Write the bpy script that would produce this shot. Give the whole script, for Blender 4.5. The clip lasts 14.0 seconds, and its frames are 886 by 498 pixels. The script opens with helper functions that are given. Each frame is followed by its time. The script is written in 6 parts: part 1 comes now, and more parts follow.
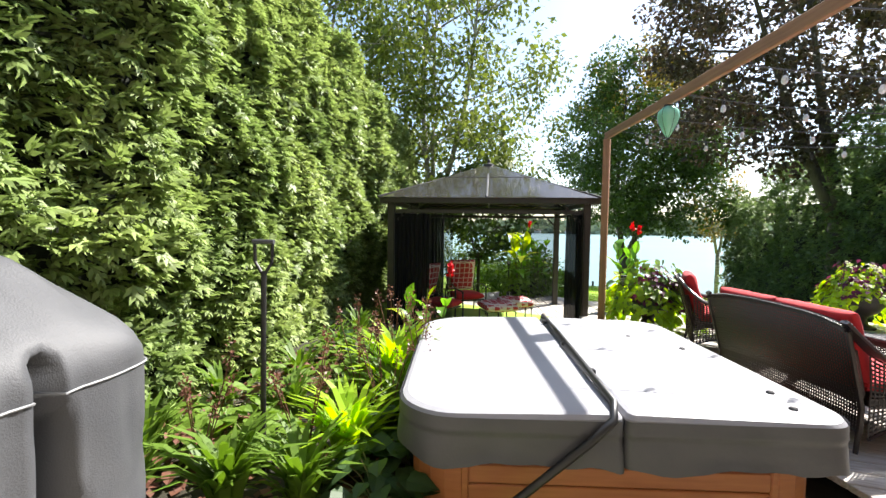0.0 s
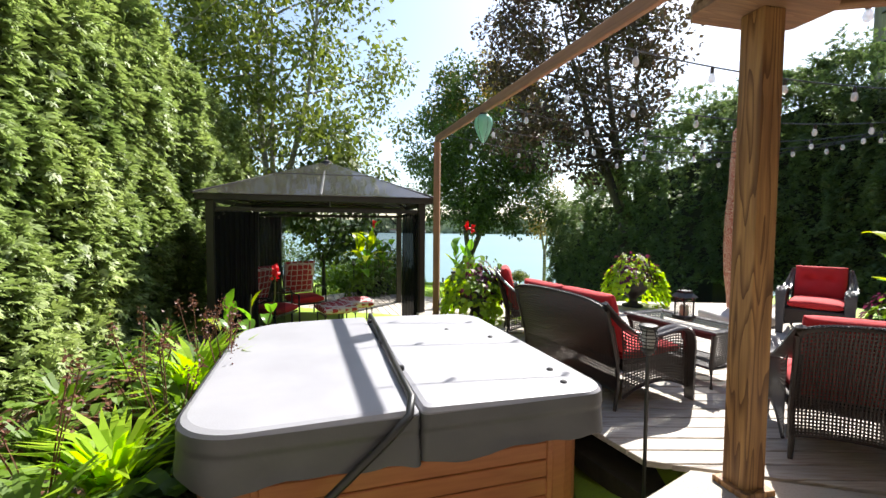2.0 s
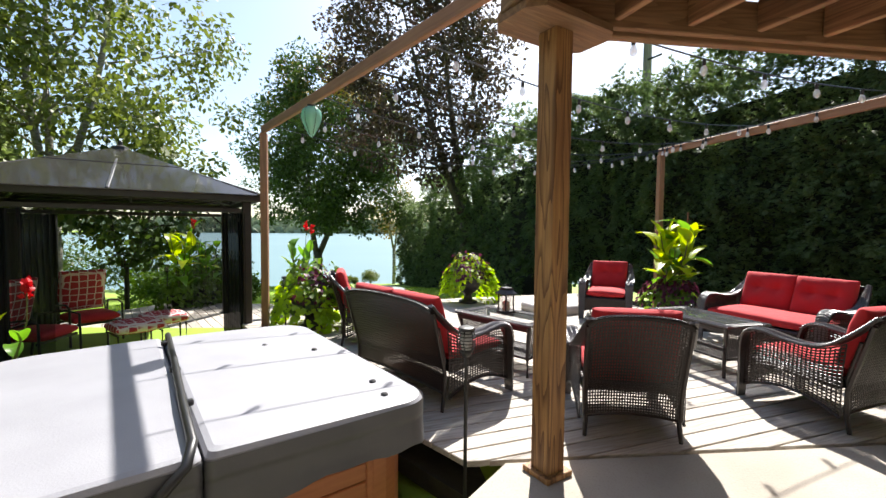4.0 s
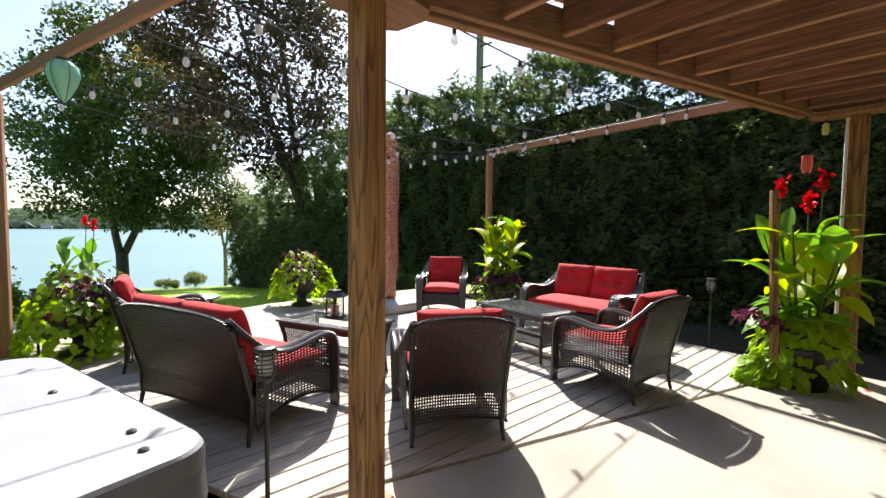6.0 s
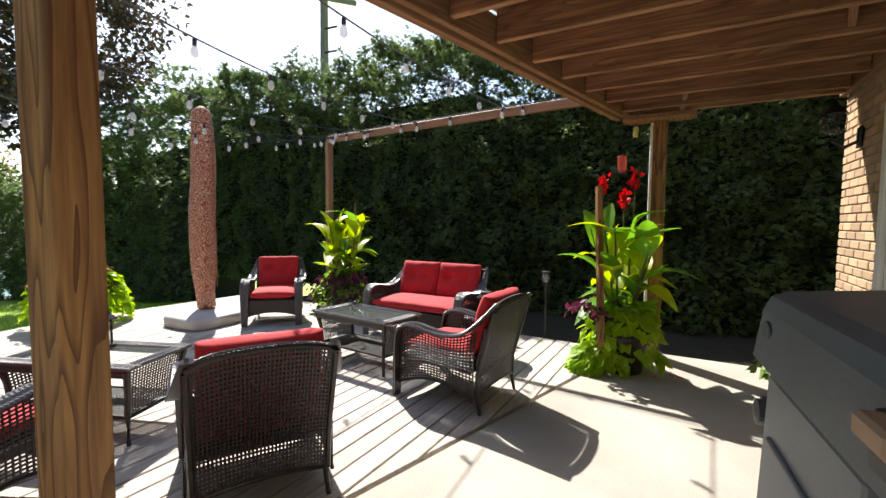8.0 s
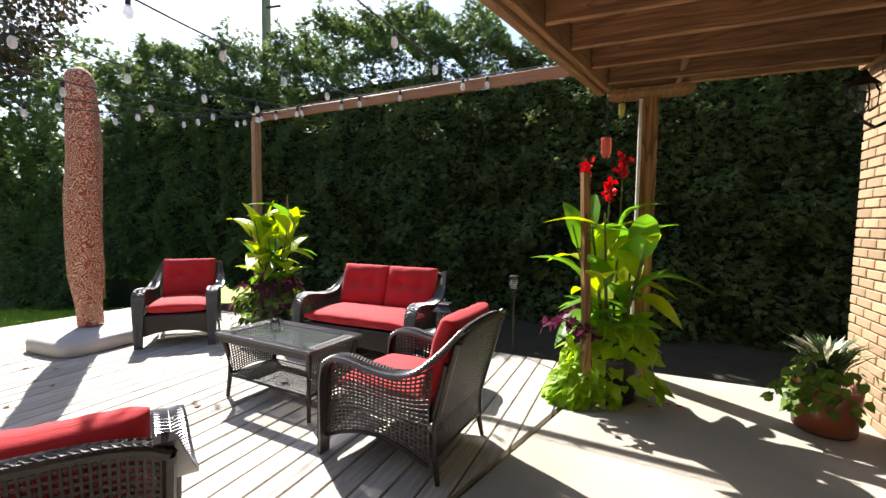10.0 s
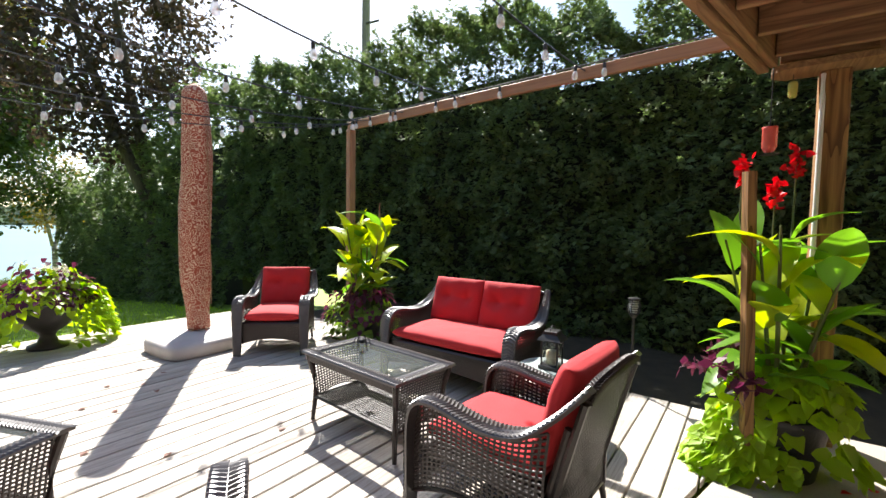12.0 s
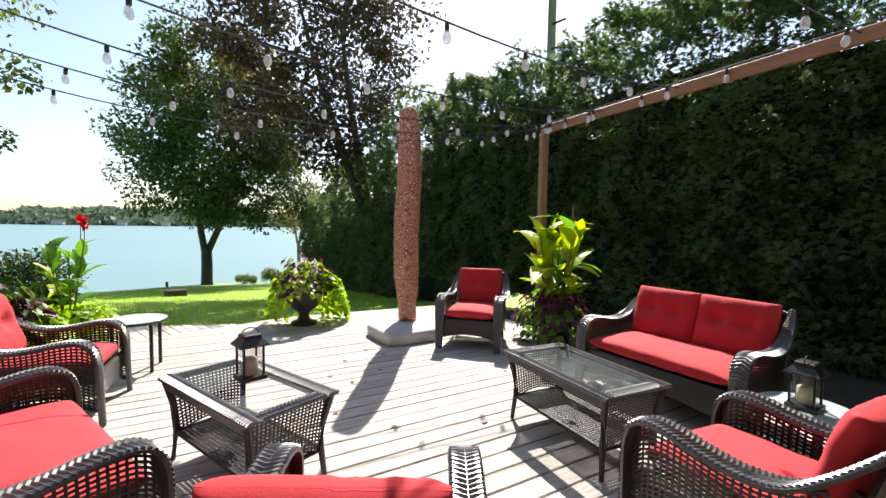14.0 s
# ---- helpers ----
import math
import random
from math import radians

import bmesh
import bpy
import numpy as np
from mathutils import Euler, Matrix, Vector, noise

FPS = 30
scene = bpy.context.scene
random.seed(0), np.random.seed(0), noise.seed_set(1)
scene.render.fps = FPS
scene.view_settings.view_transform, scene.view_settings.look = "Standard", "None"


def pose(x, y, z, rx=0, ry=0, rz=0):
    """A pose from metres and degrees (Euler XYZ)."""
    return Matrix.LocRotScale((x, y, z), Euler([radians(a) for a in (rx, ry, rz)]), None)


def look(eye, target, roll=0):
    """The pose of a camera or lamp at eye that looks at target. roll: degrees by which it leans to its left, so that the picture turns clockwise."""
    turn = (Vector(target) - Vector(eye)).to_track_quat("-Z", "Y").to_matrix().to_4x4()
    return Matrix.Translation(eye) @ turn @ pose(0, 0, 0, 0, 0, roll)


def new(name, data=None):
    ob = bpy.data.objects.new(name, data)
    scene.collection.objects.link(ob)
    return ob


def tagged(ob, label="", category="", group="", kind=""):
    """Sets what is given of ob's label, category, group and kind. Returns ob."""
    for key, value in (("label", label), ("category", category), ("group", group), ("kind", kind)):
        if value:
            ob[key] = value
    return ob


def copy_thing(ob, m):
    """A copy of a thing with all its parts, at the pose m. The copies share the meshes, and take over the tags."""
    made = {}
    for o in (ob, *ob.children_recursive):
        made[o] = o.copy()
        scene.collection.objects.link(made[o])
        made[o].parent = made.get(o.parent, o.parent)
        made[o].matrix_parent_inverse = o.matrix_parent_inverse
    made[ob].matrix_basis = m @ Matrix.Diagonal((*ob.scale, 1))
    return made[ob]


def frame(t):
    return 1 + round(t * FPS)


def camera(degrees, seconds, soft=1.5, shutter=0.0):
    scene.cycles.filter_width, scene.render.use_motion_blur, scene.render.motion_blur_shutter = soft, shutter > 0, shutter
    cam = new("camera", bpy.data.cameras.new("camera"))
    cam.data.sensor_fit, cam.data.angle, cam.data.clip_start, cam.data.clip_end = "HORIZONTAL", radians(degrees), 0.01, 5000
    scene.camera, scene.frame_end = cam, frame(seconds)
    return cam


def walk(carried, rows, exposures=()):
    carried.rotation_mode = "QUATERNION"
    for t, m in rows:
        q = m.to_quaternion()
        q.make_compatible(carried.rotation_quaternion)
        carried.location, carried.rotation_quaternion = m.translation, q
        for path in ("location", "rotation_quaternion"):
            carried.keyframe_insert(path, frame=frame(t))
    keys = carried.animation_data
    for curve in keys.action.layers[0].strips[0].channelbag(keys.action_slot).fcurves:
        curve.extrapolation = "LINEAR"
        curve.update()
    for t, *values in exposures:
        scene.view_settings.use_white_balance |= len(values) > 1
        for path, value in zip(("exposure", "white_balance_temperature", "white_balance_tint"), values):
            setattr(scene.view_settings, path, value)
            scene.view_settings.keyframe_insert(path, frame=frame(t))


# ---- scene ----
cam = camera(92.5, 14.0)
PATH = [
    (0, (-1.429, -2.417, 1.31), (-2.382, -0.662, 1.208), 0.8),
    (0.5, (-1.382, -2.379, 1.3), (-2.181, -0.548, 1.207), 0.7),
    (1, (-1.321, -2.342, 1.294), (-1.968, -0.452, 1.203), 0.6),
    (1.5, (-1.248, -2.305, 1.298), (-1.733, -0.367, 1.203), 0.5),
    (2, (-1.181, -2.246, 1.304), (-1.504, -0.275, 1.209), 0.5),
    (2.5, (-1.13, -2.176, 1.314), (-1.282, -0.184, 1.214), 0.5),
    (3, (-1.082, -2.115, 1.319), (-1.062, -0.118, 1.219), 0.5),
    (3.2, (-1.069, -2.112, 1.314), (-0.978, -0.117, 1.219), 0.5),
    (5.3, (-0.839, -1.879, 1.349), (-0.032, -0.052, 1.245), 0.6),
    (5.5, (-0.818, -1.864, 1.348), (0.058, -0.069, 1.244), 0.6),
    (6, (-0.715, -1.806, 1.337), (0.31, -0.091, 1.232), 0.6),
    (6.5, (-0.6, -1.703, 1.348), (0.567, -0.083, 1.234), 0.5),
    (7, (-0.495, -1.65, 1.352), (0.807, -0.137, 1.234), 0.5),
    (7.5, (-0.399, -1.603, 1.35), (1.024, -0.203, 1.23), 0.5),
    (8, (-0.246, -1.492, 1.344), (1.292, -0.218, 1.22), 0.5),
    (8.2, (-0.188, -1.448, 1.333), (1.391, -0.227, 1.213), 0.6),
    (10.3, (0.572, -0.923, 1.325), (2.234, 0.182, 1.19), 0.7),
    (10.5, (0.64, -0.88, 1.332), (2.298, 0.231, 1.195), 0.7),
    (11, (0.73, -0.785, 1.337), (2.376, 0.345, 1.22), 0.7),
    (11.5, (0.782, -0.711, 1.367), (2.31, 0.574, 1.246), 0.6),
    (12, (0.76, -0.645, 1.363), (2.157, 0.781, 1.25), 0.9),
    (12.5, (0.72, -0.605, 1.366), (1.965, 0.956, 1.256), 0.8),
    (13, (0.669, -0.571, 1.368), (1.754, 1.106, 1.256), 1.0),
    (13.5, (0.628, -0.564, 1.379), (1.536, 1.213, 1.263), 1.1),
    (14, (0.6, -0.561, 1.377), (1.312, 1.305, 1.263), 0.9),
]
EXPOSURES = [(0, 1.58), (1.5, 1.36), (3.0, 1.22), (8.2, 1.18), (10.5, 1.40), (12.5, 1.44), (14.0, 1.12)]
walk(cam, [(t, look(eye, target, roll)) for t, eye, target, roll in PATH], EXPOSURES)

# ---------------- light ----------------
SUN_AZ = math.atan2(0.42, 0.91)          # from +y towards +x
SUN_EL = radians(47)
world = bpy.data.worlds.new("world")
scene.world = world
world.use_nodes = True
_wn = world.node_tree.nodes
_sky = _wn.new("ShaderNodeTexSky")
_sky.sky_type = "NISHITA"
_sky.sun_disc = False
_sky.sun_elevation = SUN_EL
_sky.sun_rotation = SUN_AZ
_sky.air_density = 1.0
_sky.dust_density = 1.2
_wn["Background"].inputs["Strength"].default_value = 0.10
world.node_tree.links.new(_sky.outputs[0], _wn["Background"].inputs["Color"])
sun = new("sun", bpy.data.lights.new("sun", "SUN"))
sun.data.energy = 5.0
sun.data.angle = radians(0.55)
sun.data.color = (1.0, 0.955, 0.90)
sun.matrix_world = look((0, 0, 20), (-math.sin(SUN_AZ) * math.cos(SUN_EL) * 10, -math.cos(SUN_AZ) * math.cos(SUN_EL) * 10, 20 - math.sin(SUN_EL) * 10))


# ---------------- materials ----------------
def material(name, color, rough=0.6, metal=0.0, color2=None, scale=8.0, stretch=(1, 1, 1), bump=0.0, bump_scale=None, detail=6.0,
             speck=None, speck_scale=40.0, speck_amount=0.5, per_object=0.0, per_island=0.0, transmission=0.0, alpha=1.0, spec=0.5, translucent=0.0, sheen=0.0):
    """A surface with colour that drifts at two scales, fine relief and gloss."""
    m = bpy.data.materials.new(name)
    m.use_nodes = True
    nt = m.node_tree
    n, l = nt.nodes, nt.links
    b = n["Principled BSDF"]
    b.inputs["Roughness"].default_value = rough
    b.inputs["Metallic"].default_value = metal
    b.inputs["Specular IOR Level"].default_value = spec
    b.inputs["Transmission Weight"].default_value = transmission
    b.inputs["Alpha"].default_value = alpha
    b.inputs["Sheen Weight"].default_value = sheen
    tc = n.new("ShaderNodeTexCoord")
    mp = n.new("ShaderNodeMapping")
    mp.inputs["Scale"].default_value = stretch
    l.new(tc.outputs["Object"], mp.inputs["Vector"])
    out = None
    c2 = color2 or tuple(c * 0.72 for c in color)
    noise_tex = n.new("ShaderNodeTexNoise")
    noise_tex.inputs["Scale"].default_value = scale
    noise_tex.inputs["Detail"].default_value = detail
    l.new(mp.outputs[0], noise_tex.inputs["Vector"])
    ramp = n.new("ShaderNodeMapRange")
    ramp.inputs["From Min"].default_value, ramp.inputs["From Max"].default_value = 0.32, 0.68
    l.new(noise_tex.outputs["Fac"], ramp.inputs["Value"])
    mix = n.new("ShaderNodeMix")
    mix.data_type = "RGBA"
    mix.inputs["A"].default_value = (*color, 1)
    mix.inputs["B"].default_value = (*c2, 1)
    l.new(ramp.outputs[0], mix.inputs["Factor"])
    out = mix.outputs["Result"]
    if speck:
        ns = n.new("ShaderNodeTexNoise")
        ns.inputs["Scale"].default_value = speck_scale
        ns.inputs["Detail"].default_value = 3
        l.new(mp.outputs[0], ns.inputs["Vector"])
        r2 = n.new("ShaderNodeMapRange")
        r2.inputs["From Min"].default_value, r2.inputs["From Max"].default_value = 0.55, 0.72
        r2.inputs["To Max"].default_value = speck_amount
        l.new(ns.outputs["Fac"], r2.inputs["Value"])
        m2 = n.new("ShaderNodeMix")
        m2.data_type = "RGBA"
        m2.inputs["B"].default_value = (*speck, 1)
        l.new(out, m2.inputs["A"])
        l.new(r2.outputs[0], m2.inputs["Factor"])
        out = m2.outputs["Result"]
    for amount, node, socket in ((per_object, "ShaderNodeObjectInfo", "Random"), (per_island, "ShaderNodeNewGeometry", "Random Per Island")):
        if amount:
            src = n.new(node)
            r3 = n.new("ShaderNodeMapRange")
            r3.inputs["To Min"].default_value, r3.inputs["To Max"].default_value = 1 - amount, 1 + amount
            l.new(src.outputs[socket], r3.inputs["Value"])
            hs = n.new("ShaderNodeHueSaturation")
            l.new(r3.outputs[0], hs.inputs["Value"])
            l.new(out, hs.inputs["Color"])
            out = hs.outputs[0]
    l.new(out, b.inputs["Base Color"])
    if bump:
        bp = n.new("ShaderNodeBump")
        bp.inputs["Strength"].default_value = bump
        bp.inputs["Distance"].default_value = 0.01
        nb = n.new("ShaderNodeTexNoise")
        nb.inputs["Scale"].default_value = bump_scale or scale * 4
        nb.inputs["Detail"].default_value = 5
        l.new(mp.outputs[0], nb.inputs["Vector"])
        l.new(nb.outputs["Fac"], bp.inputs["Height"])
        l.new(bp.outputs[0], b.inputs["Normal"])
    if translucent:
        tr = n.new("ShaderNodeBsdfTranslucent")
        hs = n.new("ShaderNodeHueSaturation")
        hs.inputs["Saturation"].default_value, hs.inputs["Value"].default_value = 1.1, 1.5
        l.new(out, hs.inputs["Color"])
        l.new(hs.outputs[0], tr.inputs["Color"])
        ms = n.new("ShaderNodeMixShader")
        ms.inputs[0].default_value = translucent
        l.new(b.outputs[0], ms.inputs[1])
        l.new(tr.outputs[0], ms.inputs[2])
        l.new(ms.outputs[0], n["Material Output"].inputs["Surface"])
    return m


M = {}
M["deck"] = material("weathered_deck_boards", (0.52, 0.475, 0.42), 0.75, color2=(0.40, 0.355, 0.30), scale=3, stretch=(1, 14, 14), bump=0.35, bump_scale=12, speck=(0.16, 0.13, 0.10), speck_scale=5, speck_amount=0.45, per_object=0.16)
M["lumber"] = material("treated_lumber", (0.40, 0.215, 0.075), 0.6, color2=(0.21, 0.10, 0.035), scale=2.5, stretch=(16, 16, 0.9), bump=0.35, bump_scale=6, speck=(0.12, 0.07, 0.035), speck_scale=2.2, speck_amount=0.5, per_object=0.1)
M["lumber_x"] = material("treated_lumber_flat", (0.34, 0.195, 0.09), 0.7, color2=(0.21, 0.115, 0.055), scale=2.5, stretch=(0.9, 16, 16), bump=0.3, bump_scale=6, speck=(0.13, 0.08, 0.04), speck_scale=3, speck_amount=0.5, per_object=0.14)
M["rail"] = material("brown_stained_wood", (0.36, 0.19, 0.10), 0.6, color2=(0.26, 0.13, 0.07), scale=3, stretch=(0.9, 14, 14), bump=0.2, bump_scale=6)
M["concrete"] = material("concrete_slab", (0.44, 0.40, 0.34), 0.85, color2=(0.34, 0.30, 0.25), scale=1.3, bump=0.25, bump_scale=60, speck=(0.24, 0.21, 0.18), speck_scale=90, speck_amount=0.5)
M["grass"] = material("lawn_grass", (0.27, 0.40, 0.022), 0.8, color2=(0.19, 0.31, 0.018), scale=1.5, bump=0.6, bump_scale=60, speck=(0.20, 0.25, 0.05), speck_scale=25, speck_amount=0.6)
M["soil"] = material("dark_soil", (0.042, 0.036, 0.020), 0.95, color2=(0.022, 0.020, 0.011), scale=6, bump=0.6, bump_scale=30)
M["brick"] = material("buff_brick", (0.46, 0.32, 0.19), 0.85, color2=(0.36, 0.23, 0.13), scale=6, bump=0.3, bump_scale=40, per_object=0.22)
M["mortar"] = material("mortar", (0.30, 0.27, 0.23), 0.95, scale=12, bump=0.3)
M["white"] = material("white_vinyl", (0.78, 0.78, 0.76), 0.4, color2=(0.74, 0.74, 0.72), scale=2)
M["wicker"] = material("dark_brown_wicker", (0.024, 0.0145, 0.012), 0.36, color2=(0.013, 0.009, 0.008), scale=30, bump=0.3, bump_scale=80, per_object=0.1, spec=0.5)
# glossy, and greyer than the wicker: part of the sun's sheen is in the colour
M["wicker_band"] = material("sheen_toned_woven_band", (0.046, 0.038, 0.037), 0.36, color2=(0.028, 0.022, 0.021), scale=40, spec=1.0)
M["red"] = material("red_cushion_fabric", (0.53, 0.022, 0.028), 0.85, color2=(0.46, 0.015, 0.020), scale=5, bump=0.15, bump_scale=300, sheen=0.04)
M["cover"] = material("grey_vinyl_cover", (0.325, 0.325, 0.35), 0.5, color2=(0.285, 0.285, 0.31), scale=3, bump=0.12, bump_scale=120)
# the cover's vinyl again, darkened to paint the shade on its sides
M["skirt"] = material("shade_toned_vinyl_skirt", (0.085, 0.085, 0.09), 0.5, color2=(0.065, 0.065, 0.07), scale=4, bump=0.2, bump_scale=30)
M["cabinet"] = material("redwood_tub_cabinet", (0.46, 0.17, 0.065), 0.5, color2=(0.37, 0.125, 0.048), scale=3, stretch=(1, 1, 10), bump=0.12, bump_scale=8)
M["black"] = material("black_metal", (0.015, 0.015, 0.016), 0.4, scale=10, color2=(0.022, 0.02, 0.018))
M["bronze"] = material("dark_bronze_metal", (0.02, 0.016, 0.014), 0.45, color2=(0.03, 0.025, 0.02), scale=8)
M["glass"] = material("clear_glass", (0.9, 0.93, 0.92), 0.03, transmission=1.0, color2=(0.9, 0.93, 0.92))
M["resin"] = material("grey_resin", (0.135, 0.15, 0.16), 0.42, color2=(0.11, 0.125, 0.135), scale=3, bump=0.1, bump_scale=90)
M["grillcover"] = material("grey_polyester_cover", (0.080, 0.082, 0.088), 0.6, color2=(0.050, 0.052, 0.057), scale=3, bump=0.2, bump_scale=200)
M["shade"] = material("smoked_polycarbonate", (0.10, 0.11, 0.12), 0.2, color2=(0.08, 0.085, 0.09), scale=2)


def wood_grain(m, dark, along, ring=9.0, strength=0.75):
    """Adds long growth rings and a few knots to a board material; along: the local axis of the grain."""
    n, l = m.node_tree.nodes, m.node_tree.links
    b = n["Principled BSDF"]
    tc = n.new("ShaderNodeTexCoord")
    info = n.new("ShaderNodeObjectInfo")
    mul = n.new("ShaderNodeVectorMath")
    mul.operation = "SCALE"
    mul.inputs[0].default_value = (7.0, 5.0, 9.0)
    l.new(info.outputs["Random"], mul.inputs["Scale"])
    addv = n.new("ShaderNodeVectorMath")
    l.new(tc.outputs["Object"], addv.inputs[0])
    l.new(mul.outputs[0], addv.inputs[1])
    mp = n.new("ShaderNodeMapping")
    mp.inputs["Scale"].default_value = [0.09 if a == along else 1.0 for a in "xyz"]
    l.new(addv.outputs[0], mp.inputs["Vector"])
    warp = n.new("ShaderNodeTexNoise")
    warp.inputs["Scale"].default_value = 6.5
    warp.inputs["Detail"].default_value = 2
    l.new(mp.outputs[0], warp.inputs["Vector"])
    mulw = n.new("ShaderNodeMath")
    mulw.operation = "MULTIPLY"
    mulw.inputs[1].default_value = ring
    l.new(warp.outputs["Fac"], mulw.inputs[0])
    fr = n.new("ShaderNodeMath")
    fr.operation = "FRACT"
    l.new(mulw.outputs[0], fr.inputs[0])
    mr = n.new("ShaderNodeMapRange")
    mr.inputs["From Min"].default_value, mr.inputs["From Max"].default_value = 0.55, 0.95
    mr.inputs["To Max"].default_value = strength
    l.new(fr.outputs[0], mr.inputs["Value"])
    vo = n.new("ShaderNodeTexVoronoi")
    vo.inputs["Scale"].default_value = 2.6
    mp2 = n.new("ShaderNodeMapping")
    mp2.inputs["Scale"].default_value = [0.55 if a == along else 1.6 for a in "xyz"]
    l.new(addv.outputs[0], mp2.inputs["Vector"])
    l.new(mp2.outputs[0], vo.inputs["Vector"])
    kn = n.new("ShaderNodeMapRange")
    kn.inputs["From Min"].default_value, kn.inputs["From Max"].default_value = 0.09, 0.03
    l.new(vo.outputs["Distance"], kn.inputs["Value"])
    mx = n.new("ShaderNodeMath")
    mx.operation = "MAXIMUM"
    l.new(mr.outputs[0], mx.inputs[0])
    l.new(kn.outputs[0], mx.inputs[1])
    mix = n.new("ShaderNodeMix")
    mix.data_type = "RGBA"
    l.new(b.inputs["Base Color"].links[0].from_socket, mix.inputs["A"])
    mix.inputs["B"].default_value = (*dark, 1)
    l.new(mx.outputs[0], mix.inputs["Factor"])
    l.new(mix.outputs["Result"], b.inputs["Base Color"])


# lumber_x again, the shade and bounce under the deck worked into its tones
M["joist"] = material("shade_toned_joist_lumber", (0.38, 0.205, 0.095), 0.7, color2=(0.17, 0.082, 0.038), scale=2.5, stretch=(0.9, 16, 16), bump=0.3, bump_scale=6, speck=(0.10, 0.05, 0.025), speck_scale=3, speck_amount=0.5, per_object=0.2)
wood_grain(M["joist"], (0.12, 0.055, 0.025), "x", 14.0, 0.6)
wood_grain(M["lumber"], (0.10, 0.040, 0.013), "z", 13.0, 0.85)
wood_grain(M["lumber_x"], (0.17, 0.085, 0.035), "x", 14.0, 0.6)
wood_grain(M["deck"], (0.28, 0.235, 0.19), "x", 12.0, 0.45)


def part(name, bm, mat, parent=None, label="", smooth=False):
    """One mesh object out of a bmesh, under a thing or a part."""
    me = bpy.data.meshes.new(name)
    bm.normal_update()
    bm.to_mesh(me)
    bm.free()
    if smooth:
        for p in me.polygons:
            p.use_smooth = True
    for mm in (mat if isinstance(mat, (list, tuple)) else [mat]):
        me.materials.append(mm)
    ob = new(name, me)
    if parent is not None:
        ob.parent = parent
    if label:
        ob["label"] = label
    return ob


def share(name, src, parent, m):
    """Another object on the mesh of src, at the pose m under the parent."""
    ob = new(name, src.data)
    ob.parent = parent
    ob.matrix_basis = m
    return ob


def thing(name, m, label, category, group="", kind=""):
    e = new(name)
    e.empty_display_size = 0.1
    e.matrix_basis = m
    return tagged(e, label, category, group, kind)


def add_box(bm, size, m=None, bevel=0.0, seg=1):
    """A box of that size centred on m, with bevelled edges."""
    r = bmesh.ops.create_cube(bm, size=1.0, matrix=(m or Matrix()) @ Matrix.Diagonal((*size, 1)))
    if bevel:
        es = list({e for v in r["verts"] for e in v.link_edges})
        bmesh.ops.bevel(bm, geom=es, offset=bevel, segments=seg, affect="EDGES", profile=0.5)


def box(size, at=(0, 0, 0), bevel=0.0, seg=1):
    bm = bmesh.new()
    add_box(bm, size, pose(*at), bevel, seg)
    return bm


def add_tube(bm, pts, radii, sides=8, cap=True, flat=1.0):
    """A tube through the points; radii one number or one a point."""
    pts = [Vector(p) for p in pts]
    if not isinstance(radii, (list, tuple)):
        radii = [radii] * len(pts)
    rings = []
    up = Vector((0, 0, 1))
    for i, p in enumerate(pts):
        d = (pts[min(i + 1, len(pts) - 1)] - pts[max(i - 1, 0)]).normalized()
        a = d.cross(up)
        if a.length < 0.05:
            a = d.cross(Vector((0, 1, 0)))
        a.normalize()
        b = a.cross(d).normalized()
        rings.append([bm.verts.new(p + (a * math.cos(2 * math.pi * k / sides) + b * flat * math.sin(2 * math.pi * k / sides)) * radii[i]) for k in range(sides)])
    for r1, r2 in zip(rings, rings[1:]):
        for k in range(sides):
            bm.faces.new((r1[k], r1[(k + 1) % sides], r2[(k + 1) % sides], r2[k]))
    if cap:
        bm.faces.new(rings[0][::-1])
        bm.faces.new(rings[-1])


def tube(pts, radii, sides=8, flat=1.0):
    bm = bmesh.new()
    add_tube(bm, pts, radii, sides, True, flat)
    return bm


def add_lathe(bm, profile, m=None, sides=24):
    """Turns (radius, z) pairs round the z axis."""
    m = m or Matrix()
    rings = [[bm.verts.new(m @ Vector((r * math.cos(2 * math.pi * k / sides), r * math.sin(2 * math.pi * k / sides), z))) for k in range(sides)] for r, z in profile]
    for r1, r2 in zip(rings, rings[1:]):
        for k in range(sides):
            bm.faces.new((r1[k], r1[(k + 1) % sides], r2[(k + 1) % sides], r2[k]))
    bm.faces.new(rings[0][::-1])
    bm.faces.new(rings[-1])


def lathe(profile, sides=24):
    bm = bmesh.new()
    add_lathe(bm, profile, None, sides)
    return bm


def prism(poly, z0, z1):
    """A slab over a polygon."""
    bm = bmesh.new()
    lo = [bm.verts.new((x, y, z0)) for x, y in poly]
    hi = [bm.verts.new((x, y, z1)) for x, y in poly]
    bm.faces.new(lo[::-1])
    bm.faces.new(hi)
    n = len(poly)
    for i in range(n):
        bm.faces.new((lo[i], lo[(i + 1) % n], hi[(i + 1) % n], hi[i]))
    return bm


def beam(name, a, b, w, h, mat, parent, label="", roll=0.0, bevel=0.006):
    """A squared timber from a to b: its length along local x, w across, h upright."""
    a, b = Vector(a), Vector(b)
    d = b - a
    x = d.normalized()
    up = Vector((0, 0, 1)) if abs(x.z) < 0.9 else Vector((0, 1, 0))
    y = up.cross(x).normalized()
    z = x.cross(y)
    m = Matrix((x, y, z)).transposed().to_4x4()
    m.translation = (a + b) / 2
    ob = part(name, box((d.length, w, h), (0, 0, 0), bevel), mat, parent, label)
    ob.matrix_basis = m
    return ob


